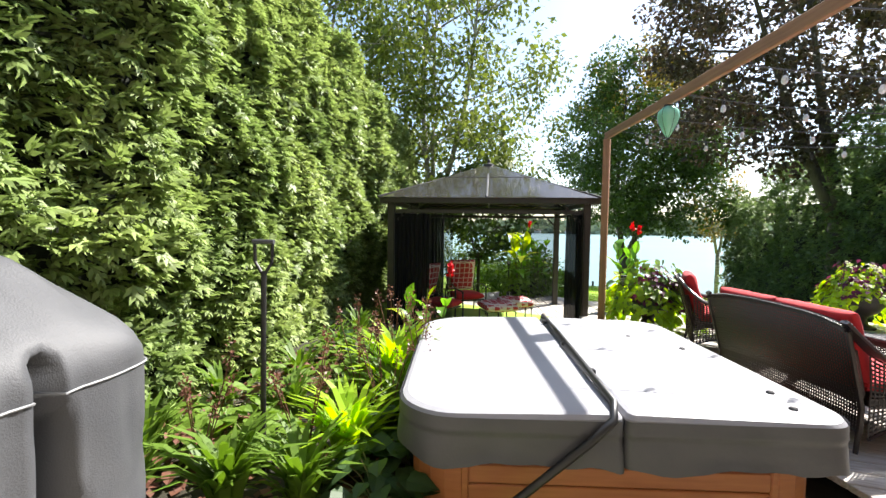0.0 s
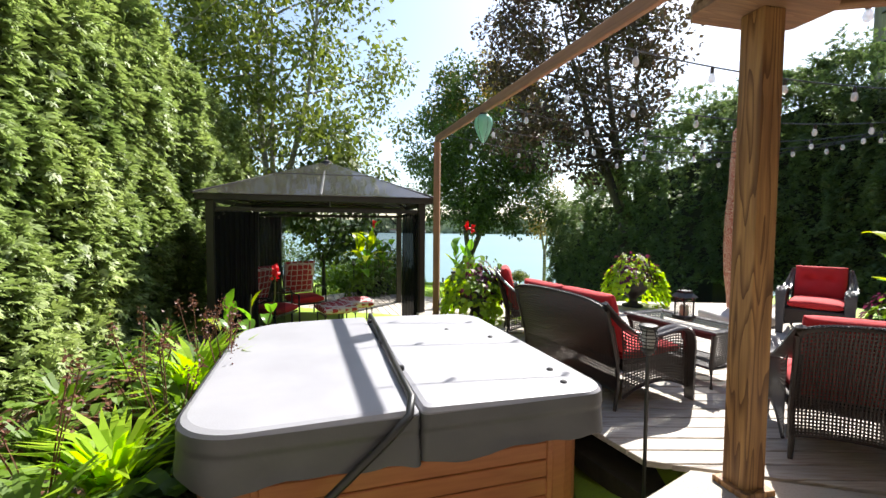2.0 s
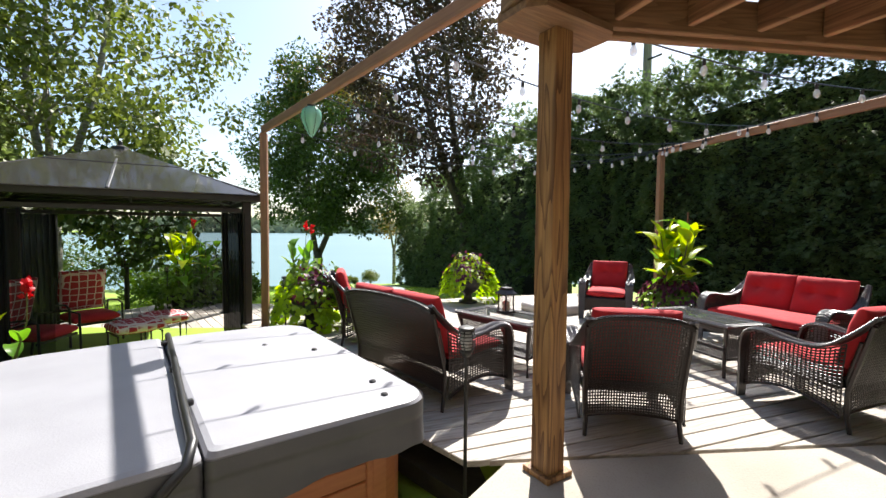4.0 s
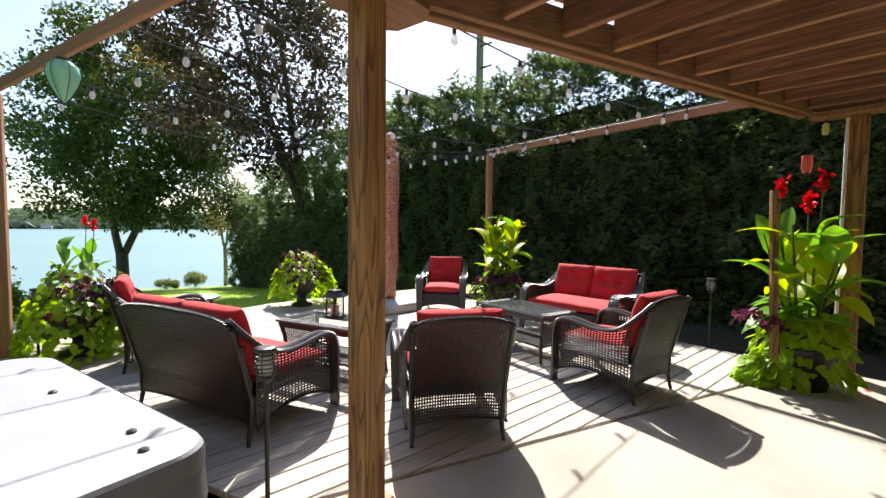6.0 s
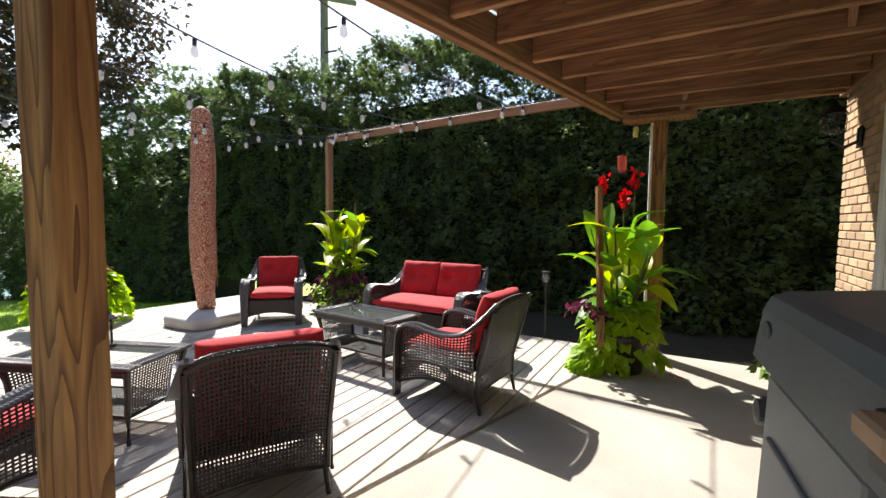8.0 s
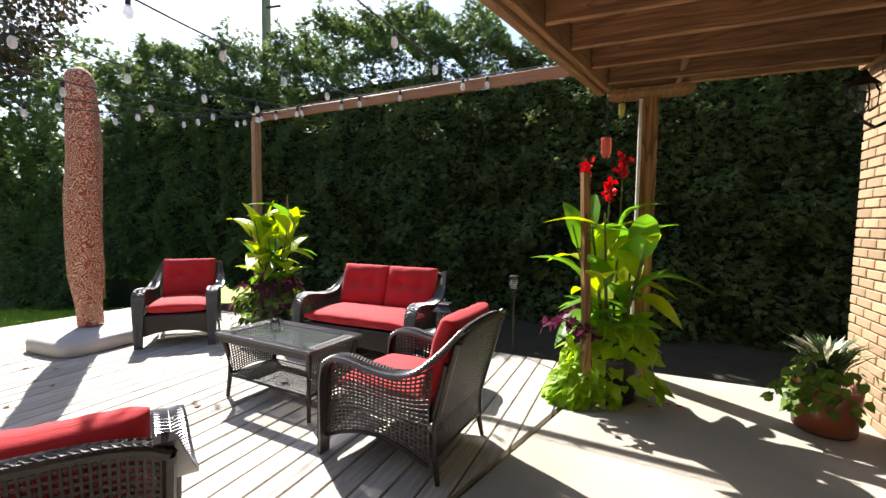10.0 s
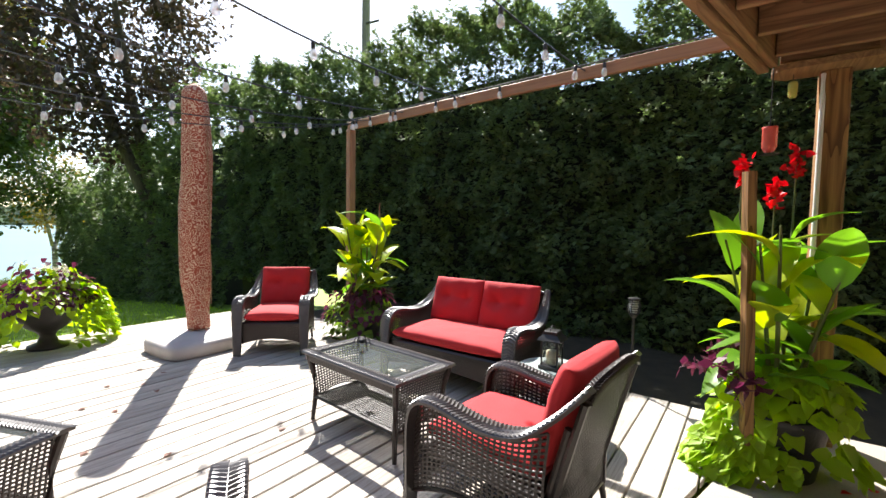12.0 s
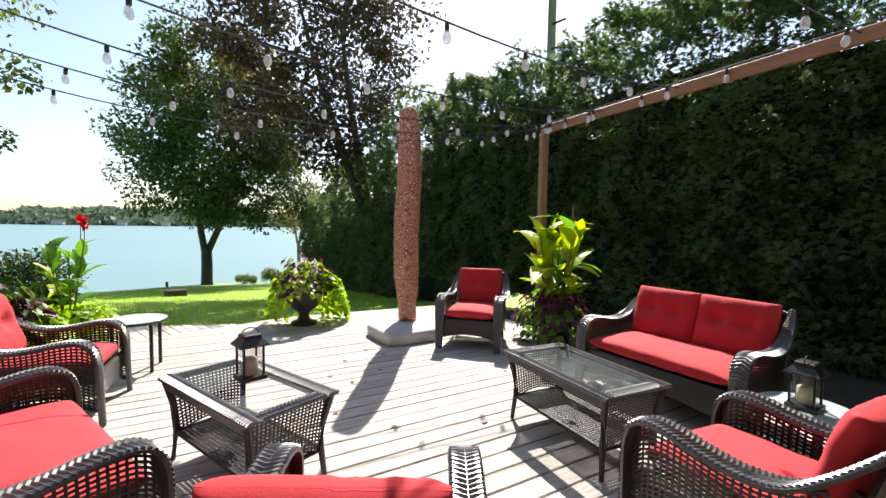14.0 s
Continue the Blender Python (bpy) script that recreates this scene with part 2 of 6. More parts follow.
# ---------------- ground, lake and far shore ----------------
def ground_z(x, y):
    """Height of the ground: level by the house, sinking towards the lake."""
    d = y + 0.15 * x
    z = -0.12
    if d > 5.5:
        z = -0.42 - 0.108 * (d - 5.5)
    elif d > 3.5:
        z = -0.12 - 0.15 * (d - 3.5)
    shore = 46.0 - 4.5 * min(5.0, max(0.0, -5.8 - x))
    if d > shore:
        z -= 0.35 * (d - shore)
    if -3.2 < x < -0.2 and -1.2 < y < 3.2:
        z = min(z, -0.42)
    if x < -0.2 and d > -0.6:
        z = min(z, -0.30) if x < -2.2 else min(z, -0.42)
    if x > 4.4:
        z = min(z, -0.30)
    return max(z, -8.0)


def make_ground():
    xs = [-900, -400, -200, -100, -60, -40] + [-30 + 0.75 * i for i in range(81)] + [40, 60, 100, 200, 400, 900]
    ys = [-900, -400, -150, -60, -30, -15] + [-8 + 0.6 * i for i in range(60)] + [28 + 1.0 * i for i in range(34)] + [70, 1200]
    bm = bmesh.new()
    grid = [[bm.verts.new((x, y, ground_z(x, y) + (0.03 * noise.noise((x * 0.7, y * 0.7, 0)) if y > 6.5 else 0))) for x in xs] for y in ys]
    for j in range(len(ys) - 1):
        for i in range(len(xs) - 1):
            bm.faces.new((grid[j][i], grid[j][i + 1], grid[j + 1][i + 1], grid[j + 1][i]))
    tagged(part("ground", bm, M["grass"], None, "", True), "sunlit green lawn sloping down to the lake", "lawn", kind="structure")


make_ground()

LAKE_Z = -5.0
M["water"] = material("lake_water", (0.150, 0.235, 0.240), 0.4, color2=(0.165, 0.25, 0.255), scale=0.02, bump=0.35, bump_scale=0.9, stretch=(0.4, 1, 1), spec=0.05)
tagged(part("water", prism([(-1500, 15), (1500, 15), (1500, 1400), (-1500, 1400)], LAKE_Z - 0.02, LAKE_Z), M["water"]), "calm turquoise lake water under a bright sky", "lake", kind="structure")

# ---------------- house, slab and decks ----------------
WALL_A, WALL_B = Vector((4.70, -1.78, 0)), Vector((-6.0, -3.67, 0))   # front face of the house, far corner to beyond the grill
U = (WALL_A - WALL_B).normalized()
V = Vector((-U.y, U.x, 0))
tagged(part("concrete_slab", prism([(-0.20, 0.20), (3.45, -0.10), (4.50, -0.17), (4.74, -1.47), (4.78, -2.5), (-6.0, -4.2), (-6.2, -3.0), (-3.3, -1.75), (-1.45, -0.95), (-0.58, -0.16)], -0.5, 0.0), M["concrete"]), "pale concrete patio slab in sun and shade", "patio", kind="structure")

DECK = [(-0.22, 0.24), (4.42, -0.14), (3.52, 6.25), (1.0, 5.98), (0.40, 5.84), (-1.0, 5.10), (-2.68, 4.22), (-1.72, 2.35), (-0.66, 0.62), (-0.42, 0.26)]
BD = Vector((math.cos(radians(9.5)), math.sin(radians(9.5)), 0))     # the way the boards run
BN = Vector((-BD.y, BD.x, 0))


def clip_strip(poly, n, lo, hi):
    """The part of a convex-ish polygon between two parallel lines."""
    for sign, lim in ((1, lo), (-1, -hi)):
        out = []
        for i in range(len(poly)):
            a, b = Vector(poly[i]), Vector(poly[(i + 1) % len(poly)])
            da, db = sign * a.dot(n) - lim, sign * b.dot(n) - lim
            if da >= 0:
                out.append(a)
            if da * db < 0:
                out.append(a + (b - a) * (da / (da - db)))
        poly = out
        if len(poly) < 3:
            return []
    return poly


def boards(name, poly, d, pitch, gap, z0, z1, mat, parent):
    """Planks that run along d and fill the polygon, each an object of its own."""
    n = Vector((-d.y, d.x))
    d2 = Vector((d.x, d.y))
    vals = [Vector(p).dot(n) for p in poly]
    k = math.floor(min(vals) / pitch)
    while k * pitch < max(vals):
        strip = clip_strip(poly, n, k * pitch + gap / 2, (k + 1) * pitch - gap / 2)
        k += 1
        if len(strip) < 3:
            continue
        c = n * ((k - 0.5) * pitch)
        loc = [((p - c).dot(d2), (p - c).dot(n)) for p in strip]
        if max(p[0] for p in loc) - min(p[0] for p in loc) < 0.12:
            continue
        mid = (max(p[0] for p in loc) + min(p[0] for p in loc)) / 2
        bm = prism([(x - mid, y) for x, y in loc], z0, z1 + random.uniform(-0.002, 0.002))
        top = [e for e in bm.edges if all(v.co.z > z0 + 0.01 for v in e.verts)]
        bmesh.ops.bevel(bm, geom=top, offset=0.004, segments=1, affect="EDGES")
        ob = part(name, bm, mat, parent)
        o = c + d2 * mid
        ob.matrix_basis = Matrix.Translation((o.x, o.y, 0)) @ Matrix.Rotation(math.atan2(d.y, d.x), 4, "Z")


deck = thing("deck_floor", Matrix(), "weathered grey wooden deck with narrow dark gaps", "deck", kind="structure")
# soil-dark sheet below the boards, added for the shade in their gaps
part("joist_frame", prism([(p[0] * 0.99, p[1] * 0.99 + 0.02) for p in DECK], -0.34, -0.22), M["soil"], deck)
boards("board", DECK, BD, 0.147, 0.011, -0.035, 0.0, M["deck"], deck)

LD = Vector((math.cos(radians(118)), math.sin(radians(118)), 0))
LOW = [(0.55, 6.05), (-0.15, 7.35), (-5.3, 8.3), (-7.6, 4.2), (-4.9, 2.3), (-2.2, 3.0), (-2.75, 4.10), (-1.0, 5.02)]
low = thing("lower_deck_floor", Matrix(), "grey wooden walkway one step below the deck", "deck", kind="structure")
boards("board", LOW, LD, 0.147, 0.008, -0.40, -0.36, M["deck"], low)


# upper deck over the patio
def make_upper_deck():
    t = thing("upper_deck", Matrix(), "underside of a raised timber deck with open joists", "balcony", kind="structure")
    F0, F1 = Vector((-0.30, 0.09, 0)), Vector((4.20, -0.13, 0))
    fd = (F1 - F0).normalized()
    fn = Vector((-fd.y, fd.x, 0))
    zb = 2.40
    beam("rim_beam", F0 + Vector((0, 0, zb + 0.10)), F1 + Vector((0, 0, zb + 0.10)), 0.045, 0.20, M["lumber_x"], t)
    beam("rim_ledge", F0 + fn * 0.055 + Vector((0, 0, zb + 0.02)), F1 + fn * 0.055 + Vector((0, 0, zb + 0.02)), 0.06, 0.09, M["lumber_x"], t)
    beam("ledger", WALL_B + U * 4.6 + V * 0.03 + Vector((0, 0, zb + 0.14)), WALL_A + V * 0.03 + Vector((0, 0, zb + 0.14)), 0.045, 0.23, M["lumber_x"], t)
    k = 0
    L = (F1 - F0).length
    while k * 0.42 < L - 0.05:
        p = F0 + fd * (0.20 + k * 0.42) - fn * 0.025
        q = p - V * ((p - WALL_A).dot(V) - 0.06)       # square to the wall
        beam("joist", p + Vector((0, 0, zb + 0.15)), q + Vector((0, 0, zb + 0.145)), 0.042, 0.235, M["joist"], t)
        k += 1
    # blocking between joists, one slanted brace by the post
    for kk in range(0, k - 1, 3):
        a = F0 + fd * (0.22 + kk * 0.42) - V * (1.65 + 0.05 * (kk % 2))
        b = F0 + fd * (0.60 + kk * 0.42) - V * (1.65 + 0.05 * (kk % 2))
        if (b - WALL_A).dot(V) > 0.2:
            beam("blocking", a + Vector((0, 0, zb + 0.15)), b + Vector((0, 0, zb + 0.15)), 0.04, 0.18, M["joist"], t)
    ends = [p - V * ((p - WALL_A).dot(V) - 0.01) for p in (F0, F1)]
    poly = [(F0.x - 0.05, F0.y + 0.05), (F1.x + 0.05, F1.y + 0.04), (ends[1].x + 0.05, ends[1].y), (ends[0].x - 0.05, ends[0].y)]
    boards("board", poly, fd, 0.145, 0.0035, zb + 0.2675, zb + 0.30, M["joist"], t)
    for p, q in zip((F0, F1), ends):
        beam("end_beam", p - V * 0.03 + Vector((0, 0, zb + 0.13)), q + V * 0.05 + Vector((0, 0, zb + 0.13)), 0.045, 0.24, M["lumber_x"], t)
    beam("brace", Vector((4.27, -0.62, zb + 0.02)), Vector((4.10, -0.70, zb + 0.2)), 0.04, 0.09, M["lumber_x"], t)
    return t


make_upper_deck()


def post(name, x, y, z0, z1, w, mat, label, turn=8):
    t = thing(name, pose(x, y, z0, 0, 0, turn), label, "post", kind="structure")
    bm = box((w, w, z1 - z0), (0, 0, (z1 - z0) / 2), 0.008, 2)
    part("shaft", bm, mat, t)
    return t


p1 = post("support_post", -0.005, 0.075, 0.0, 2.36, 0.127, M["lumber"], "thick brown treated-lumber post holding up the deck", 22)
p2 = post("support_post", 4.41, -0.41, 0.0, 2.36, 0.148, M["lumber"], "thick brown treated-lumber post beside tall canna lilies", 10)
for p, lx, ly, dx in ((p1, 0.31, 0.17, 0.0), (p2, 0.13, 0.32, -0.09)):
    c = 0.07
    outline = [(-lx, c - ly), (c - lx, -ly), (lx - c, -ly), (lx, c - ly), (lx, ly - c), (lx - c, ly), (c - lx, ly), (-lx, ly - c)]
    part("cap", prism([(x + dx, y) for x, y in outline], 2.36, 2.398), M["lumber_x"], p)
    part("post_base", box((0.19, 0.19, 0.03), (0, 0, 0.015), 0.004), M["lumber"], p)
part("conduit", tube([(-0.09, 0.06, 0.0), (-0.09, 0.06, 2.20), (-0.07, 0.06, 2.34)], 0.014, 8), M["white"], p2, "thin white plastic conduit")

# frame that carries the string lights
FP, RP = Vector((-2.30, 3.98, 0)), Vector((3.80, 4.20, 0))
RAIL_Z = 2.63
for nm, P, Q in (("light_frame", FP, Vector((-0.28, 0.16, RAIL_Z))), ("light_frame", RP, Vector((4.205, -0.06, RAIL_Z)))):
    t = thing(nm, Matrix(), "brown wooden post and long rail carrying string lights", "frame", group="string light frames", kind="structure")
    beam("post", (P.x, P.y, -0.4), (P.x, P.y, RAIL_Z - 0.052), 0.09, 0.09, M["rail"], t)
    d = (Q - Vector((P.x, P.y, RAIL_Z))).normalized()
    beam("rail", Vector((P.x, P.y, RAIL_Z)) - d * 0.05, Q, 0.045, 0.10, M["rail"], t)

M["bark_roof"] = material("dark_shingle", (0.06, 0.055, 0.05), 0.9, scale=6, bump=0.5)
# house wall, with an opening for the door
house = thing("wall_south", Matrix(), "buff brick house wall under the raised deck", "wall", kind="structure")
DOOR0, DOOR1, DOOR_H = 1.02, 2.85, 2.08       # along the wall from its far corner


def wall_at(s, off=0.0):
    p = WALL_A - U * s + V * off
    return (p.x, p.y)


WL = (WALL_A - WALL_B).length
part("core", prism([wall_at(0.012, -0.012), wall_at(DOOR0, -0.012), wall_at(DOOR0, -0.25), wall_at(0.26, -0.25), wall_at(0.26, -6.0), wall_at(0.012, -6.0)], -0.4, 5.2), M["mortar"], house)
part("core", prism([wall_at(DOOR1, -0.012), wall_at(WL, -0.012), wall_at(WL, -0.25), wall_at(DOOR1, -0.25)], -0.4, 5.2), M["mortar"], house)
part("lintel", prism([wall_at(DOOR0, -0.012), wall_at(DOOR1, -0.012), wall_at(DOOR1, -0.25), wall_at(DOOR0, -0.25)], DOOR_H, 5.2), M["mortar"], house)
part("house_roof", prism([wall_at(-0.3, 0.3), wall_at(WL, 0.3), wall_at(WL, -6.6), wall_at(-0.3, -6.6)], 5.2, 5.45), M["bark_roof"], house)
part("back_wall", prism([wall_at(0.012, -5.8), wall_at(WL, -5.8), wall_at(WL, -6.0), wall_at(0.012, -6.0)], -0.4, 5.2), M["mortar"], house)
part("end_wall", prism([wall_at(WL - 0.25, -0.25), wall_at(WL, -0.25), wall_at(WL, -6.0), wall_at(WL - 0.25, -6.0)], -0.4, 5.2), M["mortar"], house)
part("room_back", prism([wall_at(0.3, -3.4), wall_at(5.0, -3.4), wall_at(5.0, -3.6), wall_at(0.3, -3.6)], -0.1, 2.6), M["white"], house)
part("room_floor", prism([wall_at(0.27, -0.26), wall_at(5.0, -0.26), wall_at(5.0, -3.4), wall_at(0.27, -3.4)], -0.1, 0.0), M["rail"], house)
part("room_ceiling", prism([wall_at(0.27, -0.26), wall_at(5.0, -0.26), wall_at(5.0, -3.4), wall_at(0.27, -3.4)], 2.5, 2.6), M["white"], house)


# ---------------- foliage tools ----------------
def leaf_mat(name, color, color2, translucent=0.3, rough=0.5, vary=0.35):
    return material(name, color, rough, color2=color2, scale=1.1, per_island=vary, translucent=translucent, spec=0.35)


# cedar in two tones: sun put into the first colour, shade into the second
M["cedar"] = leaf_mat("sun_toned_cedar_foliage", (0.32, 0.39, 0.13), (0.18, 0.25, 0.078), 0.3, 0.5)
M["cedar_shaded"] = leaf_mat("shade_toned_cedar_foliage", (0.16, 0.215, 0.075), (0.085, 0.13, 0.05), 0.4, 0.5)
# near-black colour that stands for the shade deep in a hedge
M["hedge_core"] = material("hedge_inner_shade", (0.016, 0.020, 0.009), 0.95, color2=(0.010, 0.012, 0.006), scale=3)
M["maple"] = leaf_mat("maple_leaves", (0.075, 0.118, 0.024), (0.045, 0.075, 0.015), 0.3)
M["autumn"] = leaf_mat("turning_leaves", (0.24, 0.16, 0.03), (0.15, 0.13, 0.025), 0.35)
M["beech"] = leaf_mat("copper_leaves", (0.062, 0.036, 0.027), (0.046, 0.040, 0.022), 0.32)
M["birch"] = leaf_mat("birch_leaves", (0.16, 0.19, 0.040), (0.10, 0.135, 0.028), 0.35)
M["lime"] = leaf_mat("lime_leaves", (0.38, 0.52, 0.03), (0.28, 0.44, 0.025), 0.5, 0.45, 0.2)
M["purple"] = leaf_mat("purple_leaves", (0.12, 0.022, 0.055), (0.07, 0.018, 0.035), 0.35)
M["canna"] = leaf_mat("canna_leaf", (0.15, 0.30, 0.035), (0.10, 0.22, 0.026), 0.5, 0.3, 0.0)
# yellower, lighter copy of the canna leaf, sunlight put into its colour
M["canna_sunlit"] = leaf_mat("sunlit_canna_leaf", (0.42, 0.47, 0.025), (0.22, 0.36, 0.022), 0.5, 0.35, 0.0)
M["bed_leaf"] = leaf_mat("garden_leaf", (0.15, 0.24, 0.030), (0.09, 0.16, 0.020), 0.35)
M["grey_leaf"] = leaf_mat("hosta_leaf", (0.055, 0.10, 0.035), (0.035, 0.07, 0.022), 0.3)
M["dry"] = leaf_mat("dry_seed_heads", (0.20, 0.09, 0.06), (0.13, 0.06, 0.04), 0.2)
M["petal_red"] = leaf_mat("red_petals", (0.62, 0.02, 0.025), (0.50, 0.015, 0.02), 0.35, 0.5, 0.15)
M["petal_white"] = leaf_mat("pale_petals", (0.72, 0.70, 0.55), (0.62, 0.60, 0.42), 0.3, 0.5, 0.1)
M["bark"] = material("grey_brown_bark", (0.085, 0.068, 0.052), 0.9, color2=(0.05, 0.04, 0.03), scale=5, stretch=(6, 6, 1), bump=0.8, bump_scale=12)
M["birch_bark"] = material("pale_birch_bark", (0.40, 0.37, 0.32), 0.8, color2=(0.14, 0.12, 0.10), scale=6, stretch=(1, 1, 4), bump=0.4)
M["stem"] = material("green_stem", (0.10, 0.16, 0.035), 0.5, color2=(0.13, 0.10, 0.04), scale=9)

RNG = np.random.default_rng(7)

DIAMOND = (np.array([(0, 0, 0), (0.32, 0.45, 0.05), (0, 1, -0.05), (-0.32, 0.45, 0.05)], float), [(0, 1, 2, 3)])


def fan_template():
    """A flat cedar spray: a middle blade and two pairs of side blades, each an island."""
    vs, fs = [], []
    for a, base, ln in ((0, 0.0, 1.0), (38, 0.12, 0.62), (-38, 0.12, 0.62), (30, 0.45, 0.5), (-30, 0.45, 0.5)):
        c, s = math.cos(radians(a)), math.sin(radians(a))
        k = len(vs)
        for px, py, pz in ((0, 0, 0), (0.13, 0.5, 0.03), (0, 1, -0.12), (-0.13, 0.5, 0.03)):
            x, y = px * 0.8, py * ln
            vs.append((c * x + s * y, base - s * x + c * y, pz))
        fs.append((k, k + 1, k + 2, k + 3))
    return np.array(vs, float), fs


FAN = fan_template()
HEART = (np.array([(0, 0, 0), (0.42, 0.1, 0.06), (0.38, 0.5, 0.05), (0, 1, -0.1), (-0.38, 0.5, 0.05), (-0.42, 0.1, 0.06)], float), [(0, 1, 2, 3), (0, 3, 4, 5)])
BLADE = (np.array([(-0.05, 0, 0), (0.05, 0, 0), (0.05, 0.4, 0.22), (-0.05, 0.4, 0.22), (0.035, 0.75, 0.22), (-0.035, 0.75, 0.22), (0, 1.0, 0.08)], float), [(0, 1, 2, 3), (3, 2, 4, 5), (5, 4, 6)])


def frames(way, up):
    """Axes for each piece: y along way, z as near to up as it goes."""
    y = way / np.linalg.norm(way, axis=1, keepdims=True)
    x = np.cross(y, up)
    x /= np.maximum(np.linalg.norm(x, axis=1, keepdims=True), 1e-6)
    z = np.cross(x, y)
    return np.stack([x, y, z], axis=2)


def scatter(name, template, pos, axes, size, mat, parent=None, label=""):
    """One mesh of many small pieces."""
    tv, tf = template
    n, k = len(pos), len(tv)
    co = (np.einsum("nij,kj->nki", axes, tv) * size[:, None, None] + pos[:, None, :]).reshape(-1, 3)
    counts = [len(f) for f in tf]
    flat = np.concatenate([np.array(f) for f in tf])
    loops = (flat[None, :] + (np.arange(n) * k)[:, None]).reshape(-1)
    tot = np.tile(counts, n)
    start = np.concatenate([[0], np.cumsum(tot)[:-1]])
    me = bpy.data.meshes.new(name)
    me.vertices.add(n * k)
    me.vertices.foreach_set("co", co.ravel())
    me.loops.add(len(loops))
    me.loops.foreach_set("vertex_index", loops.astype(np.int32))
    me.polygons.add(len(tot))
    me.polygons.foreach_set("loop_start", start.astype(np.int32))
    me.polygons.foreach_set("loop_total", tot.astype(np.int32))
    me.update(calc_edges=True)
    me.materials.append(mat)
    ob = new(name, me)
    if parent is not None:
        ob.parent = parent
    if label:
        ob["label"] = label
    return ob


def rand_unit(n):
    v = RNG.normal(size=(n, 3))
    return v / np.linalg.norm(v, axis=1, keepdims=True)


def lumps(p, f):
    """Smooth unevenness at a set of points."""
    return np.array([noise.noise((x * f, y * f, z * f)) for x, y, z in p])


def make_hedge(name, pts, h, depth, side, count, size, mat, label, base=-0.4, bulge=0.22, ragged=0.3, top_gap=0.0):
    """A clipped or grown hedge along pts (in plan), whose leafy face lies on the left (+1) or right (-1) of its way."""
    t = thing(name, Matrix(), label, "hedge")
    segs = [(Vector(a), Vector(b)) for a, b in zip(pts, pts[1:])]
    lens = np.array([(b - a).length for a, b in segs])
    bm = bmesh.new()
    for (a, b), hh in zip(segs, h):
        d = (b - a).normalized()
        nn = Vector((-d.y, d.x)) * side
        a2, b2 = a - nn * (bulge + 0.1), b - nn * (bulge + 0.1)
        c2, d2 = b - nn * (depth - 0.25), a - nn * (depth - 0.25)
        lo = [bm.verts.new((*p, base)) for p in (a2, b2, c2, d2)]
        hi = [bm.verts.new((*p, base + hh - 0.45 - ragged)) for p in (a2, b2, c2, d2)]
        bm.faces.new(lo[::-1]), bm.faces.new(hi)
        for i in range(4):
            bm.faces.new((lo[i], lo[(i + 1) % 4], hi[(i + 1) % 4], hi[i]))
    # solid filler in shade colour, also closes the view through the leaves
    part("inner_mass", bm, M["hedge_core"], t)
    idx = RNG.choice(len(segs), size=count, p=lens / lens.sum())
    A = np.array([(*segs[i][0], 0) for i in range(len(segs))])[idx]
    B = np.array([(*segs[i][1], 0) for i in range(len(segs))])[idx]
    H = np.array(h)[idx]
    D = (B - A) / np.linalg.norm(B - A, axis=1, keepdims=True)
    N = np.stack([-D[:, 1], D[:, 0], np.zeros(count)], axis=1) * side
    u = RNG.random(count)
    on_top = RNG.random(count) < 0.22
    z = np.where(on_top, H, H * RNG.random(count) ** 0.9)
    P = A + (B - A) * u[:, None]
    P[:, 2] = 0
    top_wave = ragged * (0.75 - 2.6 * np.abs(lumps(P * np.array([1, 1, 0]), 0.75))) + ragged * 0.7 * lumps(P, 2.6)
    back = np.where(on_top, depth * RNG.random(count), 0.0)
    P[:, 2] = base + z * (H + top_wave) / H
    lump = lumps(P, 1.3) * bulge + lumps(P, 3.7) * bulge * 0.6
    P += N * (lump - RNG.random(count) * 0.12 - back)[:, None]
    P[:, 2] -= np.where(on_top, np.abs(back - depth / 2) ** 2 * 0.25 + RNG.random(count) * 0.2, 0)
    way = N * 0.62 + rand_unit(count) * 0.78 + np.array([0, 0, 0.12]) + np.where(on_top, 0.7, 0)[:, None] * np.array([0, 0, 1])
    ax = frames(way, N * 0.4 + np.array([0, 0, 1.0]) + rand_unit(count) * 0.5)
    scatter("foliage", FAN, P, ax, size * (0.6 + 0.8 * RNG.random(count)), mat, t)
    return t


def blob_leaves(centres, radii, per, size, flat=0.8, droop=0.0):
    """Leaves round clump centres: positions, axes and sizes."""
    n = len(centres) * per
    c = np.repeat(np.array(centres), per, axis=0)
    r = np.repeat(np.array(radii), per)
    d = rand_unit(n)
    P = c + d * (r * RNG.random(n) ** 0.45)[:, None] * np.array([1, 1, flat])
    way = d * 0.6 + rand_unit(n) * 0.8 + np.array([0, 0, -droop])
    ax = frames(way, d + np.array([0, 0, 0.8]) + rand_unit(n) * 0.6)
    return P, ax, size * (0.65 + 0.7 * RNG.random(n))


def limb(bm, a, b, r0, r1, bend=0.12, n=5):
    a, b = Vector(a), Vector(b)
    off = Vector(rand_unit(1)[0]) * (b - a).length * bend
    pts = [a.lerp(b, i / n) + off * math.sin(math.pi * i / n) for i in range(n + 1)]
    add_tube(bm, pts, [r0 + (r1 - r0) * i / n for i in range(n + 1)], 7)
    return pts


